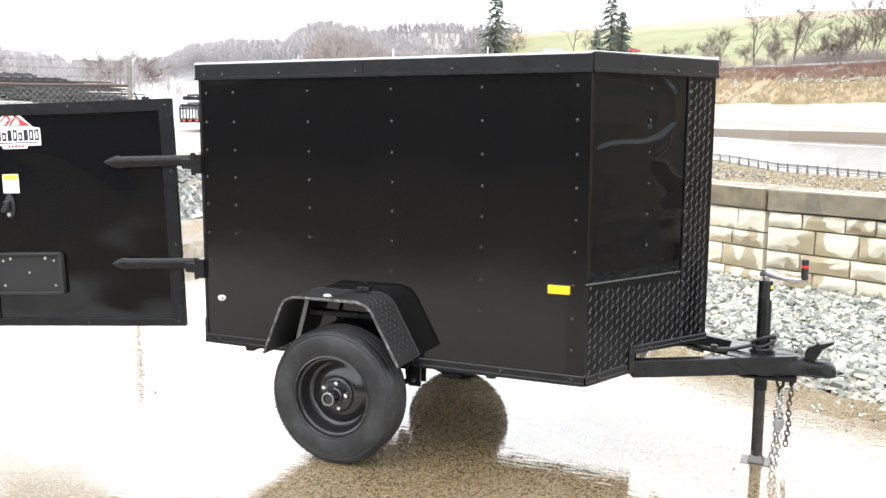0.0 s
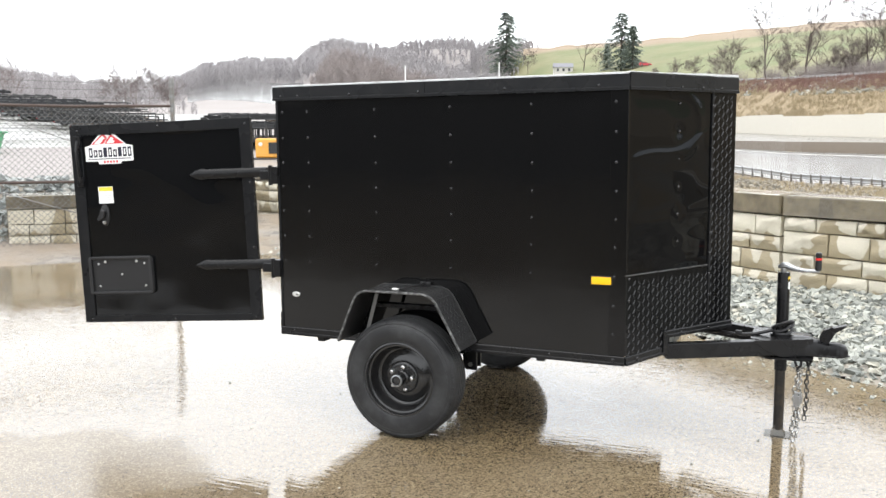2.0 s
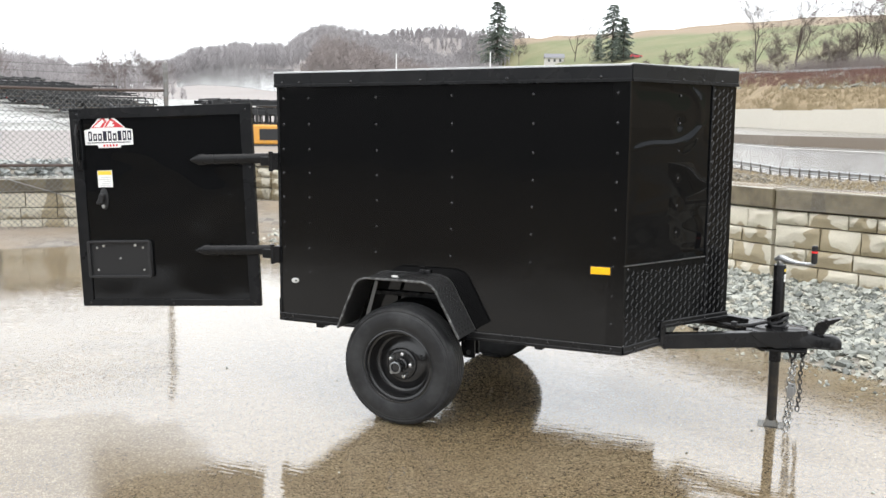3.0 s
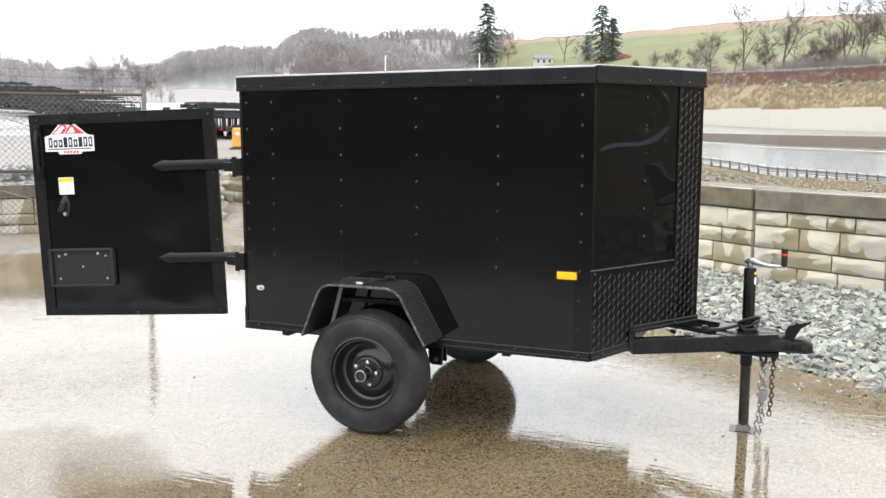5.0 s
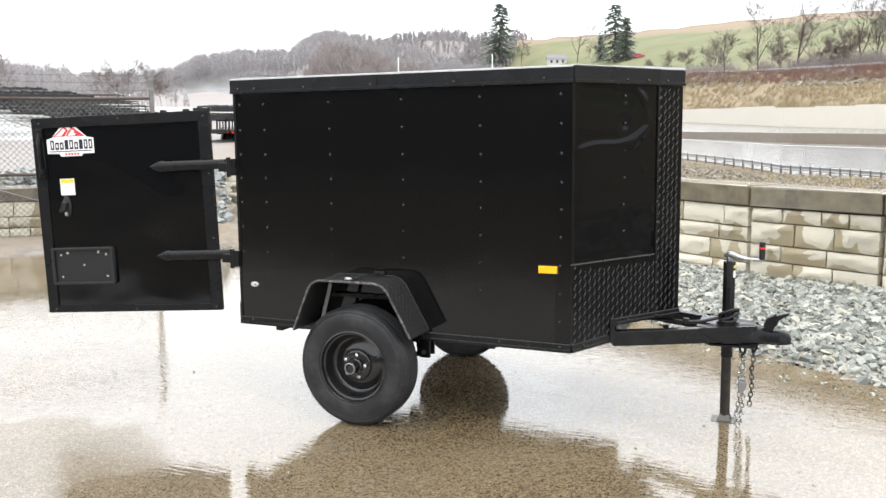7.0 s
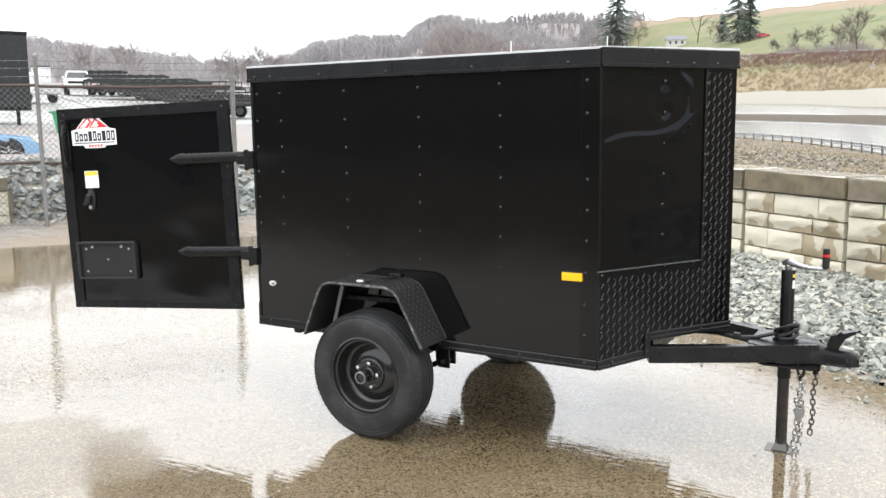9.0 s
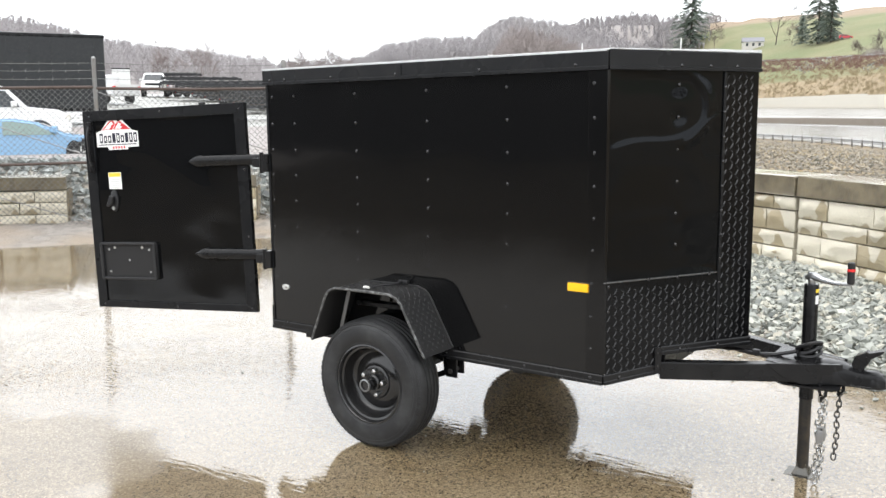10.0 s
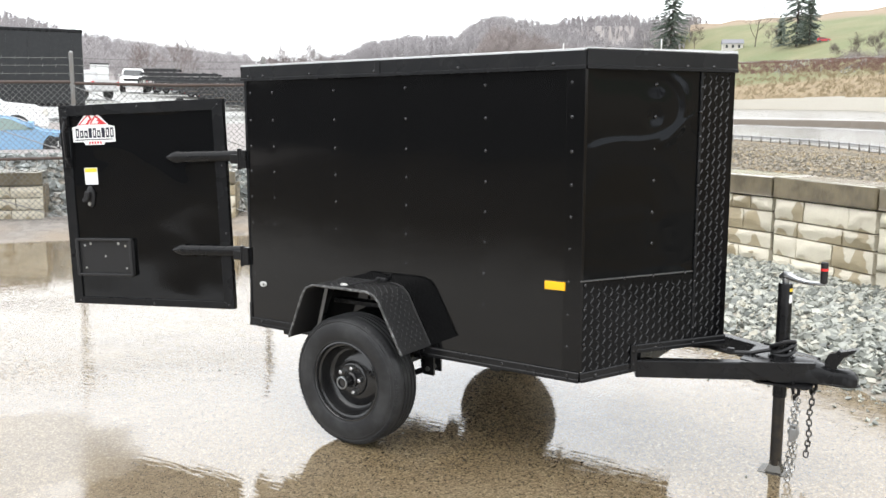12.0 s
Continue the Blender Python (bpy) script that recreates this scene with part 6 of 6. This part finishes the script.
# never in view: dark woods added for the nose sheet to mirror
woods("eastern_woods", 42, 100, 200, 480, 900, 14, 6, BARK, "unseen dark leafless woods, added for the nose to mirror", 22)
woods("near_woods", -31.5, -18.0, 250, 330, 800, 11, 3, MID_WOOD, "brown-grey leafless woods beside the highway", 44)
BRUSH = paint("reddish_bank_brush", (0.20, 0.115, 0.095), 1.0, bump=0.0)
RUSH = paint("dry_tan_grass", (0.31, 0.25, 0.155), 1.0, bump=0.0)


def brush(name, az0, az1, s0, s1, count, tall, seed, material, label, sticks, patchy):
    """Low growth in patches along the road, as one mass of stems."""
    rng = random.Random(seed)
    parts = []
    while len(parts) < count * sticks:
        az = rng.uniform(az0, az1)
        r = table(RAIL, az) * rng.uniform(s0, s1)
        p = spot(az, r, -0.05)
        if noise.noise((p.x * 0.05, p.y * 0.05, seed)) < patchy:
            continue
        for n in range(sticks):
            a = rng.uniform(0, 6.28)
            ln = tall * rng.uniform(0.5, 1.2)
            q = p + Vector((rng.uniform(-0.4, 0.4) * tall, rng.uniform(-0.4, 0.4) * tall, 0))
            parts.append((q, q + Vector((math.cos(a) * ln * 0.5, math.sin(a) * ln * 0.5, ln)), 0.012 + r * 0.00018))
    me = bpy.data.meshes.new(name)
    v, f = blades(parts)
    me.from_pydata(v, [], f)
    me.materials.append(material)
    return tagged(new(name, me), label, "brush", "", "stuff")


brush("bank_brush", -16, 10, 2.54, 2.72, 1700, 1.05, 21, BRUSH, "reddish bare brush along the top of the bank", 9, -0.6)
brush("bank_grass", -16, 10, 2.22, 2.62, 2600, 0.8, 22, RUSH, "dry tan grass on the road bank", 8, -0.3)
brush("verge_grass", -18, 14, 0.19, 0.46, 520, 0.15, 23, RUSH, "dry tan grass tufts on the verge", 10, 0.05)
brush("bench_scrub", -9, 9, 2.84, 3.0, 420, 3.0, 24, MID_WOOD, "low bare scrub under the trees", 14, 0.0)


def verge_stones():
    rng = random.Random(31)
    out = []
    while len(out) < 36000:
        az = rng.uniform(-18, 14)
        r = 10.6 + (table(RAIL, az) * 0.95 - 10.6) * rng.random() ** 1.5
        p = spot(az, r)
        size = (0.018 + 0.034 * rng.random() ** 2) * (0.7 + r / 50)
        out.append((rng, p.x, p.y, p.z + size * 0.2, size))
    return out


scatter("verge_stones", verge_stones(), gravel_stone("brown_verge_stone", (0.09, 0.078, 0.056), (0.28, 0.245, 0.185), (0.36, 0.29, 0.18)), "brown stones on the highway verge", "gravel")
def bank_rocks():
    rng = random.Random(33)
    out = []
    while len(out) < 1500:
        az = rng.uniform(-16, 10)
        p = spot(az, table(RAIL, az) * rng.uniform(2.50, 2.74))
        if noise.noise((p.x * 0.07, p.y * 0.07, 8)) > 0.12:
            size = 0.15 + 0.25 * rng.random()
            out.append((rng, p.x, p.y, p.z + size * 0.3, size))
    return out


scatter("bank_rocks", bank_rocks(), GREY_STONE, "grey rocks showing in the road bank", "rocks")
woods("lot_thicket", -47, -38.5, 130, 180, 60, 6.0, 4, FAR_WOOD_MIST, "bare bushy thicket beyond the trailer lot", 40)
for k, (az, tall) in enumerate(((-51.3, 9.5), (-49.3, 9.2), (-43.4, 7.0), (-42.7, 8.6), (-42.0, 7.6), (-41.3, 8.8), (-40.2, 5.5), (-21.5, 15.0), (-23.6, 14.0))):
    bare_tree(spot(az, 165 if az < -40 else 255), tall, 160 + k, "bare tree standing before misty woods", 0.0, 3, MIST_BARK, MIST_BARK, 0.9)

# ---- the trailer lot beyond the fence ----
LOT = Nodes("wet_grey_lot_gravel", (0.3, 0.3, 0.28), 0.5)
chip = LOT.node("ShaderNodeSeparateColor", "Red", Color=LOT.cells(7.0, at=LOT.place, outlet="Color"))
LOT.put("Base Color", LOT.mix(LOT.ramp(LOT.noise(0.25, 4, at=LOT.place), (0.42, 0.0), (0.62, 1.0)), LOT.ramp(chip, (0.0, (0.17, 0.17, 0.155)), (1.0, (0.33, 0.33, 0.31))), (0.40, 0.40, 0.38)))
LOT.put("Roughness", LOT.ramp(LOT.noise(0.3, 4, at=LOT.place), (0.4, 0.25), (0.6, 0.7)))
LOT.bump(LOT.cells(7.0, at=LOT.place), 0.4, 0.05)


def lot_sheet():
    bm = bmesh.new()
    rows = []
    for i in range(45):
        az = -84 + 46.5 * i / 44
        rows.append([bm.verts.new(spot(az, 13.5 + 100 * (q / 24) ** 1.3, 0.07)) for q in range(25)])
    for a, b in zip(rows, rows[1:]):
        for p, q, u, v in zip(a, a[1:], b, b[1:]):
            bm.faces.new((p, q, v, u))
    bmesh.ops.recalc_face_normals(bm, faces=bm.faces)
    if sum(f.normal.z for f in bm.faces) < 0:
        bmesh.ops.reverse_faces(bm, faces=bm.faces)
    return bm


structure("gravel_lot", lot_sheet(), LOT.mat, "wet grey gravel lot with parked trailers", "ground")

GLASS = paint("tinted_car_glass", (0.03, 0.035, 0.04), 0.06, bump=0.0)
GREEN_GLASS = paint("pale_green_car_glass", (0.22, 0.30, 0.28), 0.08, bump=0.0)
RED_LENS = paint("red_tail_lens", (0.55, 0.02, 0.02), 0.2, bump=0.0)
LAMP_LENS = paint("car_headlamp", (0.7, 0.68, 0.62), 0.15, bump=0.0)


def vehicle(name, label, m, outline, panes, wide, color, axles, r, mirror, rear_lamp, front_lamp, glass=None):
    """A car from its side outline (x ahead), side panes, wheels, lamps and mirrors."""
    glossy = paint(name + "_paint", color, 0.16, bump=0.02)
    car = thing(name, label, "car" if "car" in name else "pickup", m)
    bm = prism(outline, -wide / 2, wide / 2, "y")
    for v in bm.verts:
        v.co.y *= 1.0 - 0.16 * max(0.0, (v.co.z - 0.95)) / 0.7
    bmesh.ops.bevel(bm, geom=[e for e in bm.edges if abs(e.verts[0].co.y) * abs(e.verts[1].co.y) > 0 and e.verts[0].co.y * e.verts[1].co.y > 0], offset=0.06, segments=3, affect="EDGES")
    body = part("body", bm, glossy, car)
    for pane in panes:
        for sgn in (-1, 1):
            w = bmesh.new()
            pts = [w.verts.new((x, sgn * (wide / 2 * (1.0 - 0.16 * max(0.0, z - 0.95) / 0.7) + 0.006), z)) for x, z in pane]
            low = [w.verts.new((v.co.x, v.co.y - sgn * 0.02, v.co.z)) for v in pts]
            w.faces.new(pts), w.faces.new(low[::-1])
            for i in range(len(pts)):
                w.faces.new((pts[i], pts[(i + 1) % len(pts)], low[(i + 1) % len(pts)], low[i]))
            bmesh.ops.recalc_face_normals(w, faces=w.faces)
            part("side_window", w, glass or GLASS, car)
    (x0, z0), (x1, z1) = outline[6], outline[7]
    w = bmesh.new()
    lean = Vector((z0 - z1, 0, x1 - x0)).normalized() * 0.012
    pts = []
    for t in (0.10, 0.94):
        x, z = x0 + (x1 - x0) * t, z0 + (z1 - z0) * t
        half = wide / 2 * (1.0 - 0.16 * max(0.0, z - 0.95) / 0.7) - 0.10
        pts.append([Vector((x, -half, z)) + lean, Vector((x, half, z)) + lean])
    loop = [pts[0][0], pts[0][1], pts[1][1], pts[1][0]]
    high, low = [w.verts.new(q) for q in loop], [w.verts.new(q - lean * 2) for q in loop]
    w.faces.new(high), w.faces.new(low[::-1])
    for i in range(4):
        w.faces.new((high[i], high[(i + 1) % 4], low[(i + 1) % 4], low[i]))
    bmesh.ops.recalc_face_normals(w, faces=w.faces)
    part("windscreen", w, GLASS, car)
    for x in axles:
        for sgn in (-1, 1):
            y = sgn * (wide / 2 - 0.10)
            part("wheel_arch", lathe([(r + 0.07, -0.108), (r + 0.07, 0.108)], (x, y, r + 0.02), "y", 24), PLASTIC, car)
            wheel = part("wheel", lathe([(r * 0.66, -0.125), (r * 0.95, -0.125), (r, -0.09), (r, 0.09), (r * 0.95, 0.125), (r * 0.66, 0.125)], (x, y, r), "y", 28), RUBBER, car)
            rim = part("rim", lathe([(r * 0.65, -0.128), (r * 0.60, -0.129), (r * 0.55, -0.10), (0.05, -0.112), (0.01, -0.112)], (x, y, r), "y", 20) if sgn < 0 else lathe([(r * 0.65, 0.128), (r * 0.55, 0.10), (0.01, 0.112)], (x, y, r), "y", 20), PLASTIC, wheel)
            for k in range(5):
                a = 2 * math.pi * k / 5
                part("spoke", moved(box(-0.022, 0.022, -0.006, 0.006, 0.04, r * 0.62, 0.004), pose(x, y + sgn * 0.126, r) @ Matrix.Rotation(a, 4, "Y")), STEEL, wheel)
    for sgn in (-1, 1):
        x, z = mirror
        part("mirror", box(x - 0.09, x + 0.09, sgn * (wide / 2 + 0.08) - 0.09, sgn * (wide / 2 + 0.08) + 0.09, z - 0.08, z + 0.09, 0.03), glossy, car)
        x, z = rear_lamp
        part("tail_lamp", box(x - 0.03, x + 0.10, sgn * (wide / 2 - 0.10) - 0.105, sgn * (wide / 2 - 0.10) + 0.105, z - 0.13, z + 0.13, 0.02), RED_LENS, car)
        x, z = front_lamp
        part("headlamp", box(x - 0.18, x + 0.012, sgn * (wide / 2 - 0.24) - 0.22, sgn * (wide / 2 - 0.24) + 0.235, z - 0.10, z + 0.10, 0.03), LAMP_LENS, car)
    x, z = front_lamp
    part("grille", box(x - 0.05, x + 0.02, -wide * 0.33, wide * 0.33, z - 0.24, z + 0.06, 0.02), PLASTIC, car)
    return car


HATCH = [(-2.25, 0.35), (-2.3, 0.75), (-2.2, 1.0), (-1.95, 1.38), (-1.5, 1.48), (-0.3, 1.50), (0.3, 1.38), (1.05, 1.0), (1.9, 0.88), (2.2, 0.72), (2.28, 0.4), (2.1, 0.24), (-2.1, 0.24)]
HATCH_PANES = ([(-0.55, 0.98), (0.80, 0.98), (0.22, 1.32), (-0.35, 1.41), (-0.55, 1.41)], [(-1.75, 1.0), (-0.65, 0.98), (-0.65, 1.41), (-1.5, 1.38)])
PICKUP = [(-2.95, 0.55), (-2.95, 1.22), (-0.75, 1.24), (-0.70, 1.86), (-0.45, 1.94), (0.75, 1.94), (1.05, 1.86), (1.62, 1.28), (2.55, 1.20), (2.85, 1.05), (2.95, 0.75), (2.9, 0.48), (-2.85, 0.48)]
PICKUP_PANES = ([(0.25, 1.27), (1.42, 1.27), (1.0, 1.76), (0.25, 1.80)], [(-0.62, 1.27), (0.15, 1.27), (0.15, 1.80), (-0.55, 1.78)])


COUPE = [(x * 1.02, z * 0.86) for x, z in HATCH]
COUPE_PANES = [[(x * 1.02, z * 0.86) for x, z in pane] for pane in HATCH_PANES]


def parked(az, r, turn, lift=0.09):
    return Matrix.Translation(spot(az, r, lift)) @ pose(0, 0, 0, 0, 0, turn)




def set_down(x, y, turn, lift=0.09):
    az, r = bearing(x, y)
    return Matrix.Translation((x, y, land(az, r) + lift)) @ pose(0, 0, 0, 0, 0, turn)


vehicle("parked_car", "light blue hatchback parked on gravel", set_down(-20.85, 11.0, 57), COUPE, COUPE_PANES, 1.78, (0.22, 0.38, 0.56), (-1.35, 1.40), 0.33, (0.72, 0.98), (-2.27, 0.85), (2.2, 0.68), GREEN_GLASS)
vehicle("parked_pickup", "white pickup truck parked behind a blue car", set_down(-26.05, 12.3, 57) @ Matrix.Diagonal((1, 1, 1.07, 1)), PICKUP, PICKUP_PANES, 2.0, (0.78, 0.78, 0.77), (-1.75, 1.95), 0.40, (1.25, 1.36), (-2.93, 0.98), (2.9, 0.98))
vehicle("parked_pickup", "silver pickup truck seen from behind", set_down(-50.6, 34.2, 176), PICKUP, PICKUP_PANES, 2.0, (0.55, 0.55, 0.55), (-1.75, 1.95), 0.40, (1.25, 1.36), (-2.93, 0.98), (2.9, 0.98))
vehicle("parked_pickup", "white pickup truck facing the yard with dark grille", set_down(-60.3, 46.0, -40), PICKUP, PICKUP_PANES, 2.0, (0.80, 0.80, 0.79), (-1.75, 1.95), 0.40, (1.25, 1.36), (-2.93, 0.98), (2.9, 0.98))

BOX_BLACK = paint("dull_black_box_body", (0.022, 0.024, 0.026), 0.5, grain=8, bump=0.05, dirt=0.4, dirt_color=(0.05, 0.05, 0.05))


def box_trailer(label, m, long, high, wide, base, mat, ribs):
    t = thing("box_trailer", label, "trailer", m)
    part("box_body", box(-long, 0, 0, wide, base, base + high, 0.03), mat, t)
    part("roof_cap", box(-long - 0.02, 0.04, -0.03, wide + 0.03, base + high - 0.10, base + high + 0.04, 0.03), TRIM_BLACK, t)
    part("side_skirt", box(-long, 0, -0.012, 0.0, base, base + 0.16, 0.004), FRAME_BLACK, t)
    for k in range(ribs):
        x = -long * (k + 0.5) / ribs
        part("side_rib", box(x - 0.015, x + 0.015, -0.014, 0.0, base + 0.16, base + high - 0.1, 0.004), mat, t)
    for x in (-long * 0.42, -long * 0.42 - 0.95):
        wheel = part("wheel", lathe([(0.24, -0.1), (0.34, -0.11), (0.37, -0.08), (0.37, 0.08), (0.34, 0.11)], (x, 0.10, 0.37), "y", 24), RUBBER, t)
        part("rim", lathe([(0.23, -0.10), (0.2, -0.06), (0.02, -0.08)], (x, 0.10, 0.37), "y", 16), PLASTIC, wheel)
    part("landing_leg", box(-0.6, -0.45, 0.2, 0.35, 0.0, base, 0.01), FRAME_BLACK, t)
    return t


box_trailer("large dull black box trailer with a dark roof cap", set_down(-31.2, 20.9, 57), 12.0, 3.25, 2.5, 0.62, BOX_BLACK, 14)
box_trailer("small white box trailer far across the lot", set_down(-89.2, 64.8, 144), 3.0, 2.3, 2.0, 0.55, paint("dull_white_box", (0.62, 0.62, 0.61), 0.5), 4)
pole = thing("flag_pole", "thin white pole standing above the fence", "pole", Matrix.Translation(spot(-60.6, 24, 0.05)))
part("pole_shaft", tube([(0, 0, 0), (-0.12, 0, 6.2)], [0.05, 0.035], 8), WHITE_VINYL, pole)

LOAD_DARK = paint("dark_steel_deck", (0.03, 0.031, 0.033), 0.5, bump=0.1)
DECK_WOOD = paint("weathered_deck_boards", (0.17, 0.13, 0.09), 0.8, bump=0.2)


def flat_trailer(label, m, long, seed, piled=0):
    """An open utility trailer: frame rails, deck boards, fenders, wheels, stakes, tongue."""
    rng = random.Random(seed)
    t = thing("flat_trailer", label, "trailer", m, "trailers on the lot")
    for y in (0.0, 2.0):
        part("side_rail", box(0, long, y - 0.05, y + 0.05, 0.55, 0.72, 0.01), LOAD_DARK, t)
        part("top_rail", tube([(0, y, 1.12), (long, y, 1.12)], 0.03, 6), LOAD_DARK, t)
        for k in range(6):
            x = long * k / 5
            part("stake", box(x - 0.03, x + 0.03, y - 0.03, y + 0.03, 0.7, 1.12), LOAD_DARK, t)
    for k in range(6):
        part("deck_board", box(0.02, long - 0.02, 0.06 + 0.315 * k, 0.06 + 0.315 * k + 0.295, 0.70, 0.74), DECK_WOOD, t)
    for x in (long * 0.45, long * 0.45 + 0.85):
        for y in (-0.16, 2.16):
            wheel = part("wheel", lathe([(0.2, -0.09), (0.31, -0.10), (0.34, -0.07), (0.34, 0.07), (0.31, 0.10)], (x, y, 0.34), "y", 20), RUBBER, t)
            part("rim", lathe([(0.2, -0.095), (0.03, -0.08)], (x, y, 0.34), "y", 14), ZINC, wheel)
    for y in (-0.16, 2.16):
        part("fender", prism([(long * 0.45 - 0.5, 0.6), (long * 0.45 - 0.3, 0.80), (long * 0.45 + 1.15, 0.80), (long * 0.45 + 1.35, 0.6), (long * 0.45 + 1.3, 0.58), (long * 0.45 + 1.12, 0.77), (long * 0.45 - 0.27, 0.77), (long * 0.45 - 0.46, 0.58)], y - 0.13, y + 0.13, "y"), LOAD_DARK, t)
    part("tongue_bar", tube([(long, 0.0, 0.6), (long + 1.3, 1.0, 0.58), (long, 2.0, 0.6)], 0.05, 6), LOAD_DARK, t)
    for n in range(piled):
        z = 1.16 + 0.32 * n
        for y in (0.05 + 0.1 * n, 1.9 - 0.05 * n):
            part("stacked_rail", box(0.1 * n, long - 0.2 * n, y, y + 0.09, z, z + 0.15), LOAD_DARK, t)
        for k in range(8):
            x = 0.3 + (long - 0.9) * k / 7
            part("stacked_bar", box(x, x + 0.08, 0.05, 1.95, z + 0.15, z + 0.23), LOAD_DARK, t)
    high = 0.74 + rng.uniform(0.35, 0.5)
    for k in range(7):
        part("gate_bar", box(-0.06, -0.02, 0.04 + 0.31 * k, 0.09 + 0.31 * k, 0.72, high), LOAD_DARK, t)
    part("gate_rail", box(-0.07, -0.01, 0.02, 1.98, high, high + 0.06), LOAD_DARK, t)
    for k in range(3):
        part("tail_tape", box(-0.075, -0.062, 0.1 + 0.62 * k, 0.4 + 0.62 * k, 0.60, 0.68), RED_LENS, t)
    return t


for k, (az, r, turn, long, piled) in enumerate(((-52.6, 80, 34, 5.0, 3), (-51.6, 76, 36, 6.5, 2), (-50.6, 70, 34, 6.0, 1), (-49.6, 68, 32, 6.2, 1), (-48.8, 62, 32, 6.0, 0), (-47.9, 58, 30, 6.0, 0), (-47.0, 54, 28, 5.5, 0), (-50.0, 84, 32, 7.0, 1), (-47.6, 80, 28, 7.0, 0), (-37.6, 37, 62, 4.0, 2), (-36.0, 36.5, 60, 4.0, 1), (-34.2, 37, 66, 3.5, 1), (-46.2, 46, 20, 3.5, 0))):
    flat_trailer("black flatbed utility trailer piled with spare frames" if piled else "black flatbed utility trailer parked on the lot", parked(az, r, turn), long, k, piled)
skip = thing("green_bin", "green steel waste bin across the lot", "bin", parked(-53.0, 37, 40))
part("bin_body", prism([(0, 0.1), (1.6, 0.1), (1.85, 0.9), (-0.15, 0.9)], 0, 1.2, "y", 0.02), paint("green_bin_paint", (0.03, 0.32, 0.12), 0.5, bump=0.1), skip)
part("bin_rim", box(-0.24, 1.94, -0.04, 1.24, 0.86, 0.93, 0.01), paint("green_rim_paint", (0.03, 0.26, 0.10), 0.5), skip)
crate = thing("orange_machine", "orange steel machine behind black trailers", "machine", parked(-35.7, 31, 30))
part("machine_body", box(0, 1.8, 0, 1.1, 0.45, 1.12, 0.06), paint("orange_machine_paint", (0.72, 0.34, 0.05), 0.45, bump=0.1, dirt=0.4), crate)
part("machine_grille", box(0.45, 1.35, -0.03, 0.0, 0.60, 0.98, 0.01), LOAD_DARK, crate)
for x in (0.18, 1.62):
    part("machine_lamp", lathe([(0.07, 0.0), (0.07, -0.03), (0.02, -0.04)], (x, 0, 0.92), "y", 12), LAMP_LENS, crate)
part("machine_mast", tube([(0.35, 0.3, 1.1), (0.35, 0.3, 1.75), (1.45, 0.3, 1.75), (1.45, 0.3, 1.1)], 0.04, 8), LOAD_DARK, crate)
part("machine_base", box(-0.1, 1.9, -0.05, 1.15, 0.0, 0.45, 0.04), LOAD_DARK, crate)

# farm across the valley
FARM_WALL = paint("pale_house_siding", (0.55, 0.53, 0.5), 0.7)
FARM_ROOF = paint("grey_house_roof", (0.2, 0.2, 0.22), 0.7)
place, far_r = perch(-15.4, 3.95)
house = thing("farm_house", "small pale farmhouse with a grey roof", "house", Matrix.Translation(place) @ pose(0, 0, 0, 0, 0, 20))
part("house_wall", box(-4, 4, -3, 3, -0.6, 2.6), FARM_WALL, house, smooth=False)
part("house_roof", prism([(-3.4, 2.5), (3.4, 2.5), (0, 4.4)], -4.3, 4.3, "x"), FARM_ROOF, house, smooth=False)
for x in (-2.4, 0, 2.4):
    part("window", box(x - 0.45, x + 0.45, -3.03, -2.98, 0.8, 2.0), GLASS, house)
place, far_r = perch(-10.3, 4.35)
vehicle("farm_car", "red car parked below the conifers", Matrix.Translation(place + Vector((0, 0, 0.1))) @ pose(0, 0, 0, 0, 0, 10), HATCH, HATCH_PANES, 1.8, (0.45, 0.04, 0.05), (-1.35, 1.40), 0.33, (0.72, 0.98), (-2.27, 0.85), (2.2, 0.68))
for az, low, top in ((-19.5, 3.6, 4.7), (-25.5, 3.6, 4.5)):
    p, r = perch(az, 3.0)
    staff = thing("utility_pole", "thin pale pole before the woods", "pole", Matrix.Translation(spot(az, 190)))
    part("pole_shaft", tube([(0, 0, -0.5), (0, 0, 190 * math.tan(radians(top)) + 1.47 - spot(az, 190).z)], 0.13, 6), WHITE_VINYL, staff)

# unseen dark shed behind the camera, closes the yard and darkens trailer reflections
SHED = paint("dark_ribbed_shed_wall", (0.05, 0.052, 0.056), 0.6, grain=20, bump=0.2)
shed = thing("unseen_shed", "long unseen dark shed, added for the trailer's reflections", "building", kind="structure")
part("shed_wall", box(-60, 22, -32.2, -28.6, -0.4, 4.0, 0.02), SHED, shed)
part("shed_roof", box(-60.4, 22.4, -32.6, -28.3, 4.0, 4.2, 0.03), TRIM_BLACK, shed)
part("shed_door", box(-3, 2, -28.62, -28.56, -0.3, 2.6, 0.01), paint("grey_roller_door", (0.3, 0.3, 0.3), 0.5), shed)
